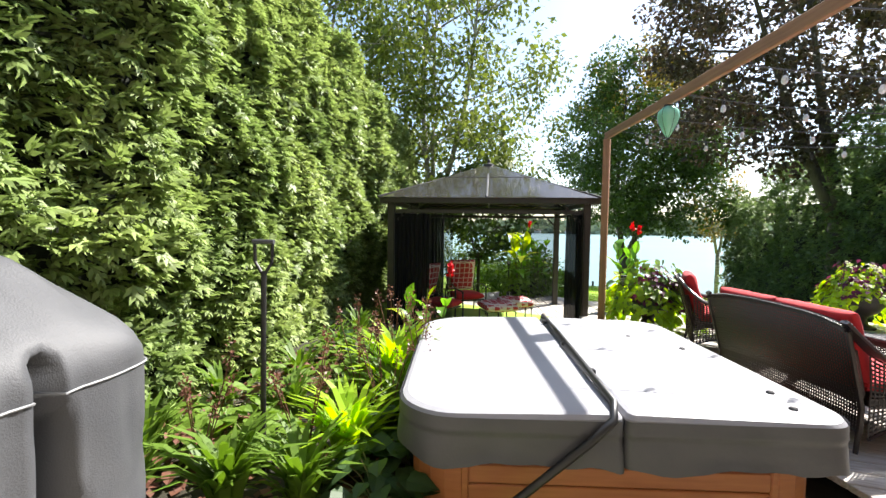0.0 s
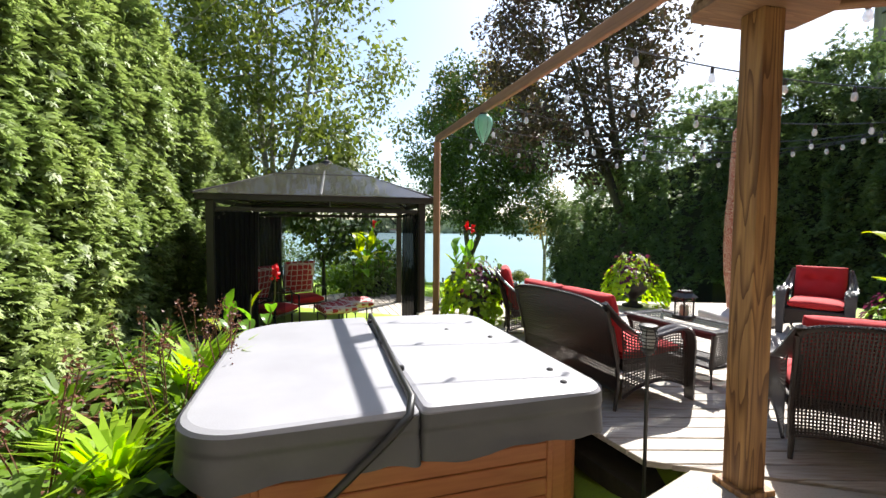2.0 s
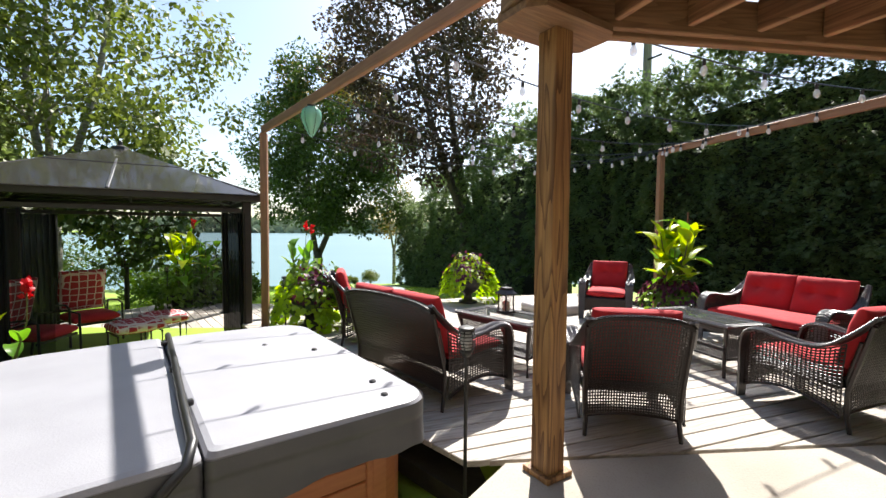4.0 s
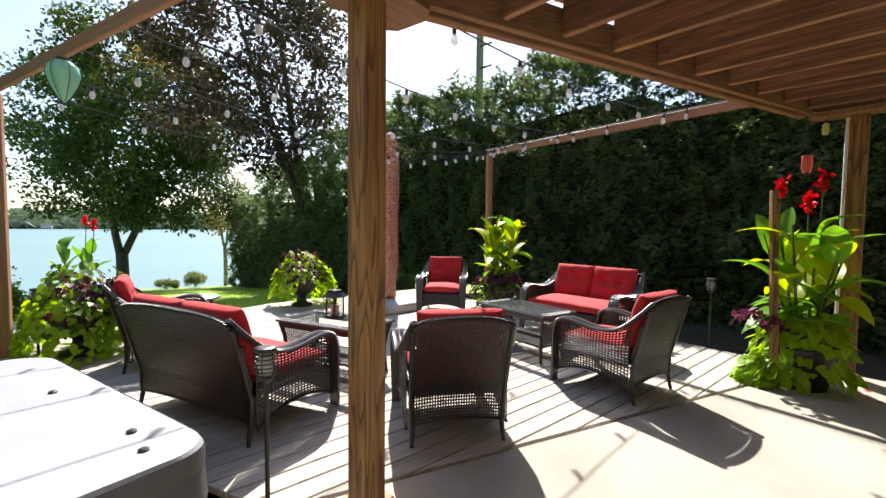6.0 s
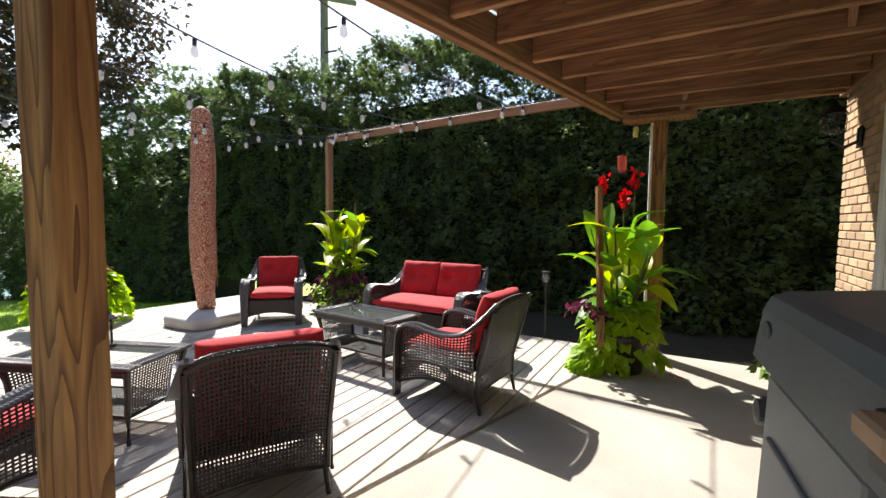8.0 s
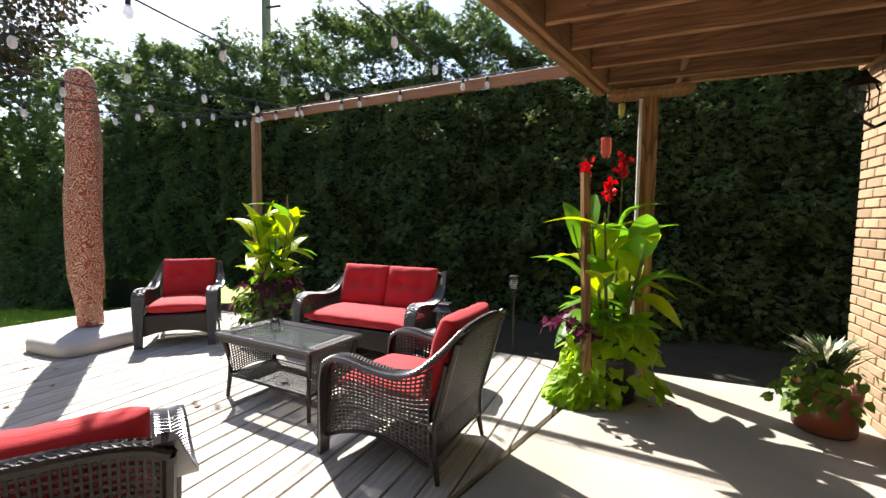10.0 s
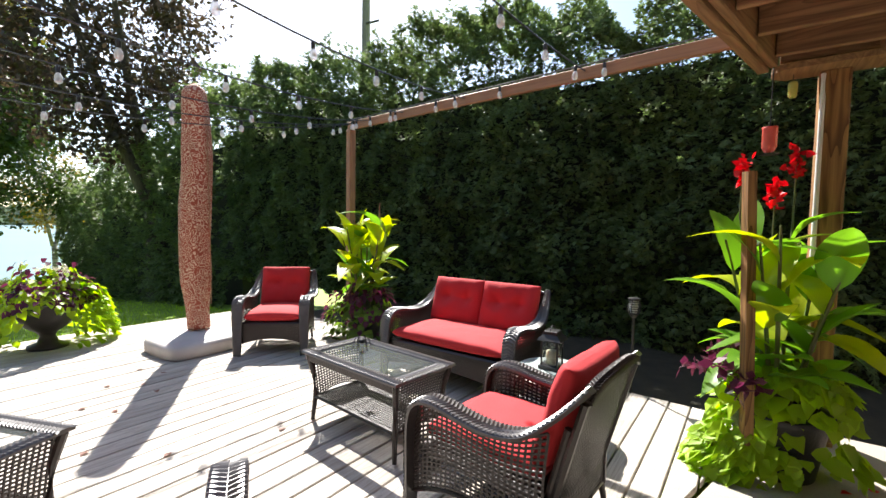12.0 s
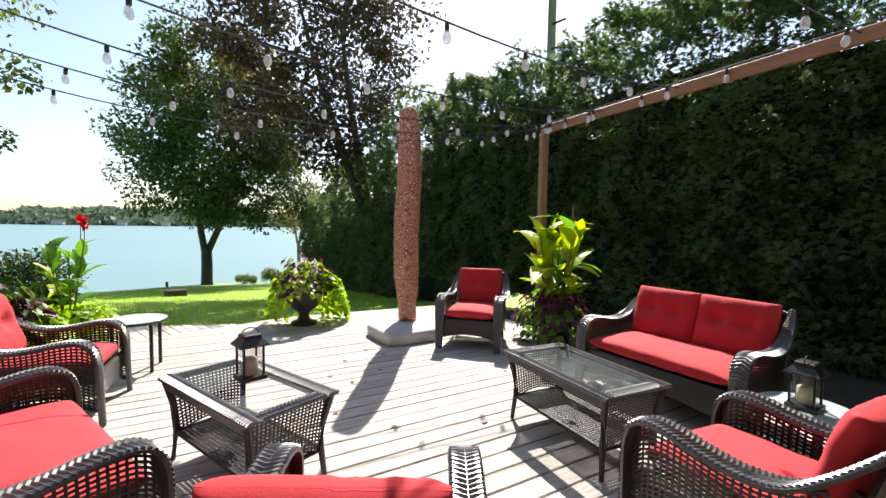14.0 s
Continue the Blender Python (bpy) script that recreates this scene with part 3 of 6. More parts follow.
def make_tree(name, at, fork_z, crown_c, crown_r, clumps, clump_r, per, leaf, leaf_m, bark, trunk_r, label, second=None, stems=2, droop=0.1, hollow=0.45, limbs=24):
    """A tapered trunk that forks, limbs out to the clumps, and a ragged crown of leaves."""
    t = thing(name, pose(*at), label, "tree")
    cc, cr = np.array(crown_c), np.array(crown_r)
    dirs = rand_unit(clumps)
    C = cc + dirs * cr * (hollow + (1.02 - hollow) * RNG.random(clumps) ** 0.6)[:, None]
    C += 0.12 * cr * rand_unit(clumps)
    bm = bmesh.new()
    tips = []
    for s in range(stems):
        a = 2 * math.pi * s / stems + 0.4
        top = Vector((cc[0] + 0.25 * cr[0] * math.cos(a), cc[1] + 0.25 * cr[1] * math.sin(a), cc[2] + 0.55 * cr[2]))
        f = Vector((0.06 * math.cos(a), 0.06 * math.sin(a), fork_z))
        tips.append(limb(bm, f, top, trunk_r * 0.68, 0.03, 0.06, 8))
    add_tube(bm, [(0, 0, -0.3), (0, 0, 0.15), (0.01, 0, fork_z * 0.6), (0, 0.01, fork_z + 0.15)], [trunk_r * 1.5, trunk_r * 1.05, trunk_r, trunk_r * 0.95], 12)
    for k in range(min(limbs, clumps)):
        tr = tips[k % stems]
        c = Vector(C[k])
        near = min(tr, key=lambda p: (p - c).length + abs(p.z - (c.z - 0.25 * cr[2])) * 0.7)
        limb(bm, near, c, trunk_r * 0.24, 0.012, 0.12)
    part("trunk", bm, bark, t, "", True)
    rad = clump_r * (0.6 + 0.7 * RNG.random(clumps))
    if second is None:
        P, ax, sz = blob_leaves(C, rad, per, leaf, 0.75, droop)
        scatter("crown", DIAMOND, P, ax, sz, leaf_m, t)
    else:
        hi = C[:, 2] + 0.5 * rand_unit(clumps)[:, 0] * cr[2] > cc[2] + 0.85 * cr[2]
        for nm, sel, mm in (("crown", ~hi, leaf_m), ("crown_top", hi, second)):
            if sel.any():
                P, ax, sz = blob_leaves(C[sel], rad[sel], per, leaf, 0.75, droop)
                scatter(nm, DIAMOND, P, ax, sz, mm, t)
    return t


# ---------------- hedges, trees and the far shore ----------------
make_hedge("cedar_hedge", [(-4.30, -3.6), (-4.42, -0.9), (-5.85, 2.6), (-8.6, 8.8)], [4.2, 4.2, 4.15], 1.5, -1, 62000, 0.128, M["cedar"], "tall sunlit green cedar hedge along the garden bed", base=-0.35, bulge=0.26, ragged=0.25)
make_hedge("cedar_hedge", [(7.6, -5.5), (7.12, -1.0), (6.60, 3.6), (5.95, 8.8), (5.2, 13.8)], [5.2, 5.1, 5.5, 6.0], 1.9, 1, 98000, 0.112, M["cedar_shaded"], "tall dark shaded cedar hedge behind the deck", base=-0.4, bulge=0.45, ragged=0.6)
make_hedge("cedar_hedge", [(5.1, 13.9), (4.5, 22.0), (3.4, 31.0), (2.5, 41.0)], [11.2, 10.0, 8.2], 2.6, 1, 34000, 0.22, M["cedar_shaded"], "conifer hedge reaching the lake shore, toned dark for shade", base=-5.6, bulge=0.6, ragged=1.2)


def grown(tree, k):
    """The same tree, k times as large."""
    tree.matrix_basis = tree.matrix_basis @ Matrix.Scale(k, 4)


grown(make_tree("maple_tree", (-5.4, 40.5, -4.2), 1.45, (0.75, 0, 6.2), (3.8, 3.8, 3.7), 165, 0.85, 330, 0.150, M["maple"], M["bark"], 0.21, "rounded green maple tree turning yellow at the top, by the shore", M["autumn"], 2), 2.07)
grown(make_tree("copper_beech_tree", (4.9, 22.1, -2.8), 3.2, (-1.9, 0.4, 9.5), (3.7, 3.4, 4.5), 115, 0.95, 180, 0.18, M["beech"], M["bark"], 0.30, "large dark purple copper beech tree above the hedge", None, 2, 0.15, 0.35), 1.38)
make_tree("birch_tree", (-8.9, 10.6, -0.8), 2.5, (0.6, -0.2, 7.0), (4.0, 3.6, 5.4), 150, 0.9, 130, 0.16, M["birch"], M["birch_bark"], 0.16, "airy birch tree with pale thin yellow-green leaves", None, 3, 0.5, 0.3, 60)
make_tree("birch_tree", (-11.5, 7.0, -0.8), 2.5, (0.4, 0, 6.6), (3.6, 3.4, 5.0), 110, 0.95, 120, 0.16, M["birch"], M["birch_bark"], 0.15, "airy birch tree with pale thin yellow-green leaves", None, 3, 0.5, 0.3, 50)
make_tree("young_tree", (-6.4, 8.9, -0.8), 1.2, (0.2, 0, 2.6), (1.5, 1.4, 1.3), 40, 0.5, 90, 0.16, M["maple"], M["bark"], 0.05, "slender young broadleaf tree behind the gazebo", None, 2)
grown(make_tree("turning_tree", (2.2, 44.0, -4.7), 2.0, (-0.3, 0, 4.4), (1.4, 1.3, 2.2), 34, 0.6, 60, 0.14, M["autumn"], M["birch_bark"], 0.09, "thin rust-coloured tree in front of the lake", None, 2, 0.2, 0.2), 2.0)


def make_shrub(name, at, r, h, per, leaf, mat, label, clumps=14):
    t = thing(name, pose(*at), label, "shrub")
    d = rand_unit(clumps)
    C = np.array([(v[0] * r * 0.6, v[1] * r * 0.6, h * (0.35 + 0.4 * abs(v[2]))) for v in d])
    bm = bmesh.new()
    for c in C[:8]:
        limb(bm, (0, 0, -0.05), c, 0.02, 0.006, 0.1, 3)
    part("twig_frame", bm, M["bark"], t)
    P, ax, sz = blob_leaves(C, np.full(clumps, min(r, h) * 0.42), per, leaf, 0.9)
    scatter("foliage", DIAMOND, P, ax, sz, mat, t)
    return t


for x, y, r, h, mm, lab in ((-5.4, 13.0, 1.3, 0.95, "bed_leaf", "pale green shrub beyond the lawn"), (-7.2, 12.5, 1.5, 1.0, "bed_leaf", "pale green shrub beyond the lawn"), (-7.0, 17.0, 1.7, 1.9, "maple", "dark green shrub near the water"),
                            (-9.0, 15.5, 2.1, 2.1, "maple", "dark green shrub near the water"), (-11.5, 14.0, 2.3, 2.4, "maple", "dark green shrub near the water"), (-0.35, 43.5, 1.1, 1.6, "birch", "small round green bush on the shore"), (-2.6, 43.0, 1.3, 0.8, "birch", "small round green bush on the shore"), (-5.2, 9.9, 1.0, 1.2, "bed_leaf", "leafy green shrub beside the walkway")):
    make_shrub("shrub", (x, y, ground_z(x, y)), r, h, 190, 0.12, M[mm], lab, 16)

# far shore: a wooded ridge over the lake, distance haze mixed into its colour
M["far_wood"] = leaf_mat("haze_toned_far_woods", (0.25, 0.29, 0.17), (0.19, 0.24, 0.16), 0.1, 0.8, 0.3)
n = 15000
fx = RNG.uniform(-1000, 700, n)
fh = 13 + 6 * np.array([noise.noise((x * 0.008, 3, 0)) for x in fx]) + 5 * np.array([noise.noise((x * 0.03, 5, 0)) for x in fx])
fz = RNG.random(n) ** 0.8
P = np.stack([fx, 560 + 40 * fz + RNG.uniform(-4, 4, n), LAKE_Z + 0.4 + fh * fz], axis=1)
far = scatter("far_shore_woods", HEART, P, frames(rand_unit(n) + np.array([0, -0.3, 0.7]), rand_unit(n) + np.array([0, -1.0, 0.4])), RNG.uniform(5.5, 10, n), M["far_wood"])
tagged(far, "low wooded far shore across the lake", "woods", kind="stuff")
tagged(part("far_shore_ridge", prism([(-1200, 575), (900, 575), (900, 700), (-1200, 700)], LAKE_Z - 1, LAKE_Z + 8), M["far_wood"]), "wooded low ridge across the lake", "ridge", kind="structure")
M["far_house"] = material("pale_siding", (0.6, 0.58, 0.54), 0.7)
for x, w in ((-330, 9), (-290, 7), (-215, 10), (-160, 8), (-120, 8), (-60, 9), (-420, 10)):
    t = thing("far_house", pose(x, 552, LAKE_Z), "small pale cottage on the far shore", "house", "far cottages")
    part("wall", box((w, 6, 3.2), (0, 0, 2.2)), M["far_house"], t)
    bm = bmesh.new()
    vs = [bm.verts.new(p) for p in ((-w / 2 - .5, -3.5, 3.8), (w / 2 + .5, -3.5, 3.8), (w / 2 + .5, 3.5, 3.8), (-w / 2 - .5, 3.5, 3.8), (-w / 2, 0, 5.8), (w / 2, 0, 5.8))]
    for f in ((0, 1, 5, 4), (2, 3, 4, 5), (1, 2, 5), (3, 0, 4), (3, 2, 1, 0)):
        bm.faces.new([vs[i] for i in f])
    part("roof", bm, M["bark"], t)


# utility pole behind the hedge
t = thing("utility_pole", pose(11.9, 15.9, -0.5, 0, 0, -30) @ Matrix.Scale(1.54, 4), "grey utility pole with crossarm and wires above the hedge", "utility pole")
M["pole"] = material("grey_pole_wood", (0.22, 0.20, 0.18), 0.85, scale=4, stretch=(8, 8, 1), bump=0.3)
part("shaft", tube([(0, 0, 0), (0, 0, 8.6)], [0.15, 0.11], 12), M["pole"], t)
part("crossarm", box((1.9, 0.1, 0.12), (0, -0.12, 7.9), 0.01), M["pole"], t)
for dx in (-0.85, -0.45, 0.45, 0.85):
    part("insulator", lathe([(0.02, 7.96), (0.05, 7.98), (0.05, 8.05), (0.03, 8.1)], 8), M["white"], t).location = (dx, -0.12, 0)
for dz in (5.6, 6.3, 7.0):
    part("line_bracket", tube([(0, -0.1, dz), (0.35, -0.3, dz + 0.05)], 0.03, 6), M["black"], t)
for dx, dz in ((-0.85, 8.1), (0.85, 8.1)):
    part("wire", tube([(dx + 30 * k / 10 * 1.0, -0.12 - 22 * k / 10, dz - 1.2 * math.sin(math.pi * k / 10)) for k in range(11)], 0.012, 4), M["black"], t)


# ---------------- wicker furniture ----------------
def lattice(bm, f, nu, nv, w=0.009, th=0.004, su=10, sv=10, keep=None):
    """Woven strands over a surface f(u, v): strands both ways, passing over and under one another."""
    def strand(pts, side):
        prev = None
        for i, (p, on) in enumerate(pts):
            q = pts[min(i + 1, len(pts) - 1)][0] - pts[max(i - 1, 0)][0]
            if q.length < 1e-6:
                continue
            q.normalize()
            nrm = side.cross(q).normalized()
            s2 = q.cross(nrm).normalized()
            ring = [bm.verts.new(p + s2 * a * w / 2 + nrm * b * th / 2) for a, b in ((-1, -0.5), (-0.6, 1), (0.6, 1), (1, -0.5))] if on else None
            if prev and ring:
                for k in range(4):
                    bm.faces.new((prev[k], prev[(k + 1) % 4], ring[(k + 1) % 4], ring[k]))
            prev = ring
    for i in range(nu + 1):
        u = i / nu
        pts = [(Vector(f(u, j / sv)), keep is None or keep(u, j / sv)) for j in range(sv + 1)]
        strand(pts, Vector(f(min(u + 0.02, 1), 0.5)) - Vector(f(max(u - 0.02, 0), 0.5)))
    for j in range(nv + 1):
        v = j / nv
        pts = [(Vector(f(i / su, v)), keep is None or keep(i / su, v)) for i in range(su + 1)]
        strand(pts, Vector(f(0.5, min(v + 0.02, 1))) - Vector(f(0.5, max(v - 0.02, 0))))


def band(bm, path, width, th=0.022, step=0.021, axis=Vector((1, 0, 0)), weave=True):
    """A rounded flat band along a path with a raised chevron weave on its outer side. width: one number or one a point."""
    path = [Vector(p) for p in path]
    if not isinstance(width, (list, tuple)):
        width = [width] * len(path)
    rings, info = [], []
    for i, p in enumerate(path):
        d = (path[min(i + 1, len(path) - 1)] - path[max(i - 1, 0)]).normalized()
        nrm = axis.cross(d).normalized()
        w = width[i]
        info.append((p, d, nrm, w))
        rings.append([bm.verts.new(p + axis * a * w / 2 + nrm * b * th / 2) for a, b in ((-1, -0.6), (-1, 0.3), (-0.8, 1), (0.8, 1), (1, 0.3), (1, -0.6))])
    for r1, r2 in zip(rings, rings[1:]):
        for k in range(6):
            bm.faces.new((r1[k], r1[(k + 1) % 6], r2[(k + 1) % 6], r2[k]))
    bm.faces.new(rings[0][::-1]), bm.faces.new(rings[-1])
    if not weave:
        return
    acc = 0.0
    for (p, d, nrm, w), (p2, d2, n2, w2) in zip(info, info[1:]):
        L = (p2 - p).length
        while acc < L:
            q, f = p.lerp(p2, acc / L), acc / L
            nn, dd, ww = nrm.lerp(n2, f).normalized(), d.lerp(d2, f).normalized(), w + (w2 - w) * f
            for s in (-1, 1):
                for c0, c1 in ((0.02, 0.48), (0.48, 0.95)):
                    a = q + axis * s * ww / 2 * c0 + dd * (0.012 * c0 / 0.5) + nn * (th / 2 + (0.0005 if c1 < 0.6 else -0.001))
                    b = q + axis * s * ww / 2 * c1 + dd * (0.012 * c1 / 0.5) + nn * (th / 2 + (0.0005 if c1 < 0.6 else -0.0045))
                    e = dd * step * 0.44
                    vs = [bm.verts.new(v) for v in (a - e, b - e, b + nn * 0.0055, a + nn * 0.0055, b + e, a + e)]
                    bm.faces.new((vs[0], vs[1], vs[2], vs[3])), bm.faces.new((vs[3], vs[2], vs[4], vs[5]))
            acc += step
        acc -= L


def cushion_bm(w, d, h, puff=0.025, tufts=(), n=18, edge=5.0):
    """A stuffed cushion: rounded edges, a soft swell and buttoned dents on its upper (+z) face."""
    bm = bmesh.new()
    rows = []
    for sgn in (1, -1):
        grid = []
        for j in range(n + 1):
            row = []
            for i in range(n + 1):
                a, b = 2 * i / n - 1, 2 * j / n - 1
                a, b = math.sin(a * math.pi / 2), math.sin(b * math.pi / 2)
                e = max(0.0, 1 - abs(a) ** edge) ** 0.5 * max(0.0, 1 - abs(b) ** edge) ** 0.5
                z = sgn * (h / 2 * e ** 0.6 + puff * (1 - a * a) * (1 - b * b))
                x, y = a * w / 2, b * d / 2
                if sgn > 0:
                    for tx, ty in tufts:
                        r2 = ((x - tx) ** 2 + (y - ty) ** 2) / 0.0035
                        z -= 0.044 * math.exp(-r2) + 0.018 * math.exp(-r2 / 6)
                if sgn > 0 and tufts:
                    z -= 0.010 * math.exp(-((y - tufts[0][1]) / 0.018) ** 2) * (1 - a * a) + 0.012 * abs(noise.noise((x * 14, y * 5, 3.0)))
                z += 0.006 * noise.noise((x * 9 + w, y * 9 + h, sgn * 2.0))
                row.append(bm.verts.new((x, y, z)))
            grid.append(row)
        for j in range(n):
            for i in range(n):
                f = (grid[j][i], grid[j][i + 1], grid[j + 1][i + 1], grid[j + 1][i])
                bm.faces.new(f if sgn > 0 else f[::-1])
    bmesh.ops.remove_doubles(bm, verts=bm.verts, dist=0.0015)
    return bm


def arm_path(n=22):
    """Side view of an arm, from the back's shoulder over a dip to the curled front and down to the floor."""
    key = [(-0.478, 0.79), (-0.425, 0.727), (-0.345, 0.645), (-0.25, 0.572), (-0.12, 0.540), (0.02, 0.546), (0.15, 0.568), (0.25, 0.568), (0.315, 0.53), (0.345, 0.45), (0.352, 0.35), (0.355, 0.18), (0.362, 0.0)]
    out = []
    for i in range(len(key) - 1):
        p0, p1, p2, p3 = (Vector(key[max(0, min(len(key) - 1, i + k))]) for k in (-1, 0, 1, 2))
        for k in range(3):
            t = k / 3
            out.append(0.5 * ((2 * p1) + (p2 - p0) * t + (2 * p0 - 5 * p1 + 4 * p2 - p3) * t * t + (3 * p1 - p0 - 3 * p2 + p3) * t ** 3))
    return out + [Vector(key[-1])]


ARM = arm_path()


def arm_top(y):
    best = min(ARM[:27], key=lambda p: abs(p.x - y))
    return best.y


def wicker_seat(name, W, label, group, seats):
    """A wicker armchair or loveseat that faces +y. W: width between the arms."""
    t = thing(name, Matrix(), label, "armchair" if seats == 1 else "loveseat", group)
    hw = W / 2
    for s in (-1, 1):
        x = s * (hw + 0.045)
        bm = bmesh.new()
        wd = [0.05 + 0.065 * min(1, max(0, (i - 1) / 9)) for i in range(len(ARM))]
        wd = [w if p.y > 0.5 or i < 21 else 0.11 - 0.035 * (0.5 - p.y) / 0.5 for i, (w, p) in enumerate(zip(wd, ARM))]
        band(bm, [(s * (hw + 0.012 + 0.036 * min(1.0, i / 9)), p.x, p.y) for i, p in enumerate(ARM)], wd, 0.028)
        part("arm", bm, M["wicker_band"], t)
        bm = bmesh.new()

        def side(u, v, x=x):
            y = -0.315 + u * 0.66
            lo = 0.10 + 0.085 * (1 - (2 * u - 1) ** 2)
            hi = arm_top(y) - 0.02
            y2 = y - 0.09 * max(0, (lo + (hi - lo) * v) - 0.4) * (1 - u)
            return (x - 0.005 * s, y2, lo + (hi - lo) * v)
        lattice(bm, side, 24, 19, 0.0115, 0.005, 16, 12)
        add_tube(bm, [Vector(side(k / 12, 0)) for k in range(13)], 0.011, 6)
        tagged(part("side_panel", bm, M["wicker"], t), kind="stuff")
        part("rear_leg", tube([(s * (hw - 0.0), -0.395, 0.62), (s * (hw - 0.0), -0.33, 0.36), (s * (hw + 0.0), -0.325, 0.16), (s * (hw + 0.01), -0.355, 0.0)], [0.017, 0.019, 0.018, 0.013], 8), M["wicker"], t)
    # back

    def back(u, v):
        z = 0.13 + v * 0.638
        x = (u - 0.5) * (W + 0.02 + 0.02 * v)
        arch = 0.03 * (1 - (2 * u - 1) ** 2)
        y = -0.335 - 0.165 * max(0.0, v - 0.25) - 0.02 * (1 - (2 * u - 1) ** 2)
        return (x, y, z + arch * v - 0.03 * abs(2 * u - 1) ** 6 * v + (1 - v) ** 4 * 0.04 * (1 - (2 * u - 1) ** 2))
    bm = bmesh.new()
    lattice(bm, back, int(W / 0.0155), 30, 0.0105, 0.006, 14, 10)
    tagged(part("back_panel", bm, M["wicker"], t), kind="stuff")
    bm = bmesh.new()
    band(bm, [Vector(back(k / 16, 1)) + Vector((0, 0, 0.006)) for k in range(17)], 0.05, 0.03, 0.018, Vector((0, -1, 0)))
    add_tube(bm, [Vector(back(0, k / 8)) for k in range(9)], 0.016, 6)
    add_tube(bm, [Vector(back(1, k / 8)) for k in range(9)], 0.016, 6)
    add_tube(bm, [Vector(back(k / 12, 0)) for k in range(13)], 0.010, 6)
    part("back_frame", bm, M["wicker"], t)
    # seat deck and front apron
    part("seat_frame", box((W + 0.05, 0.62, 0.05), (0, 0.015, 0.305), 0.012), M["wicker"], t)
    bm = bmesh.new()
    lattice(bm, lambda u, v: ((u - 0.5) * (W + 0.02), 0.325, 0.12 + 0.05 * (1 - (2 * u - 1) ** 2) + v * (0.19 - 0.05 * (1 - (2 * u - 1) ** 2))), int(W / 0.014), 14, 0.0125, 0.006, 14, 5)
    tagged(part("front_apron", bm, M["wicker"], t), kind="stuff")
    # cushions
    bmc = cushion_bm(W - 0.02, 0.60, 0.115, 0.014, (), 18 if seats == 1 else 26)
    c = part("seat_cushion", bmc, M["red"], t, "red fabric seat cushion", True)
    c.matrix_basis = pose(0, 0.02, 0.388)
    cw = (W - 0.03) / seats
    for k in range(seats):
        tu = [(-cw * 0.2, 0.03), (cw * 0.2, 0.03)]
        bmc = cushion_bm(cw, 0.44, 0.13, 0.02, tu, 28)
        c = part("back_cushion", bmc, M["red"], t, "tufted red fabric back cushion", True)
        c.matrix_basis = pose(-(W - 0.03) / 2 + cw * (k + 0.5), -0.315, 0.626, 74, 0, 180)
    return t


def ang(fx, fy):
    return math.degrees(math.atan2(fy, fx)) - 90


chair = wicker_seat("wicker_armchair", 0.56, "dark brown wicker armchair with red cushions on the deck", "wicker armchairs", 1)
chair.matrix_basis = pose(0.81, 0.66, 0, 0, 0, ang(0.35, 0.937))
for x, y, fx, fy in ((2.40, 0.53, -0.105, 1.0), (2.72, 3.92, -0.60, -0.80), (-0.90, 3.13, 1.0, 0.05)):
    copy_thing(chair, pose(x, y, 0, 0, 0, ang(fx, fy)))
love = wicker_seat("wicker_loveseat", 1.14, "dark brown wicker loveseat with red cushions on the deck", "wicker loveseats", 2)
love.matrix_basis = pose(3.50, 1.875, 0, 0, 0, ang(-0.985, -0.172))
copy_thing(love, pose(-0.44, 1.60, 0, 0, 0, ang(0.85, 0.53)))

M["table_glass"] = material("tempered_table_glass", (0.28, 0.31, 0.30), 0.04, color2=(0.24, 0.27, 0.26), alpha=0.13, spec=0.35)


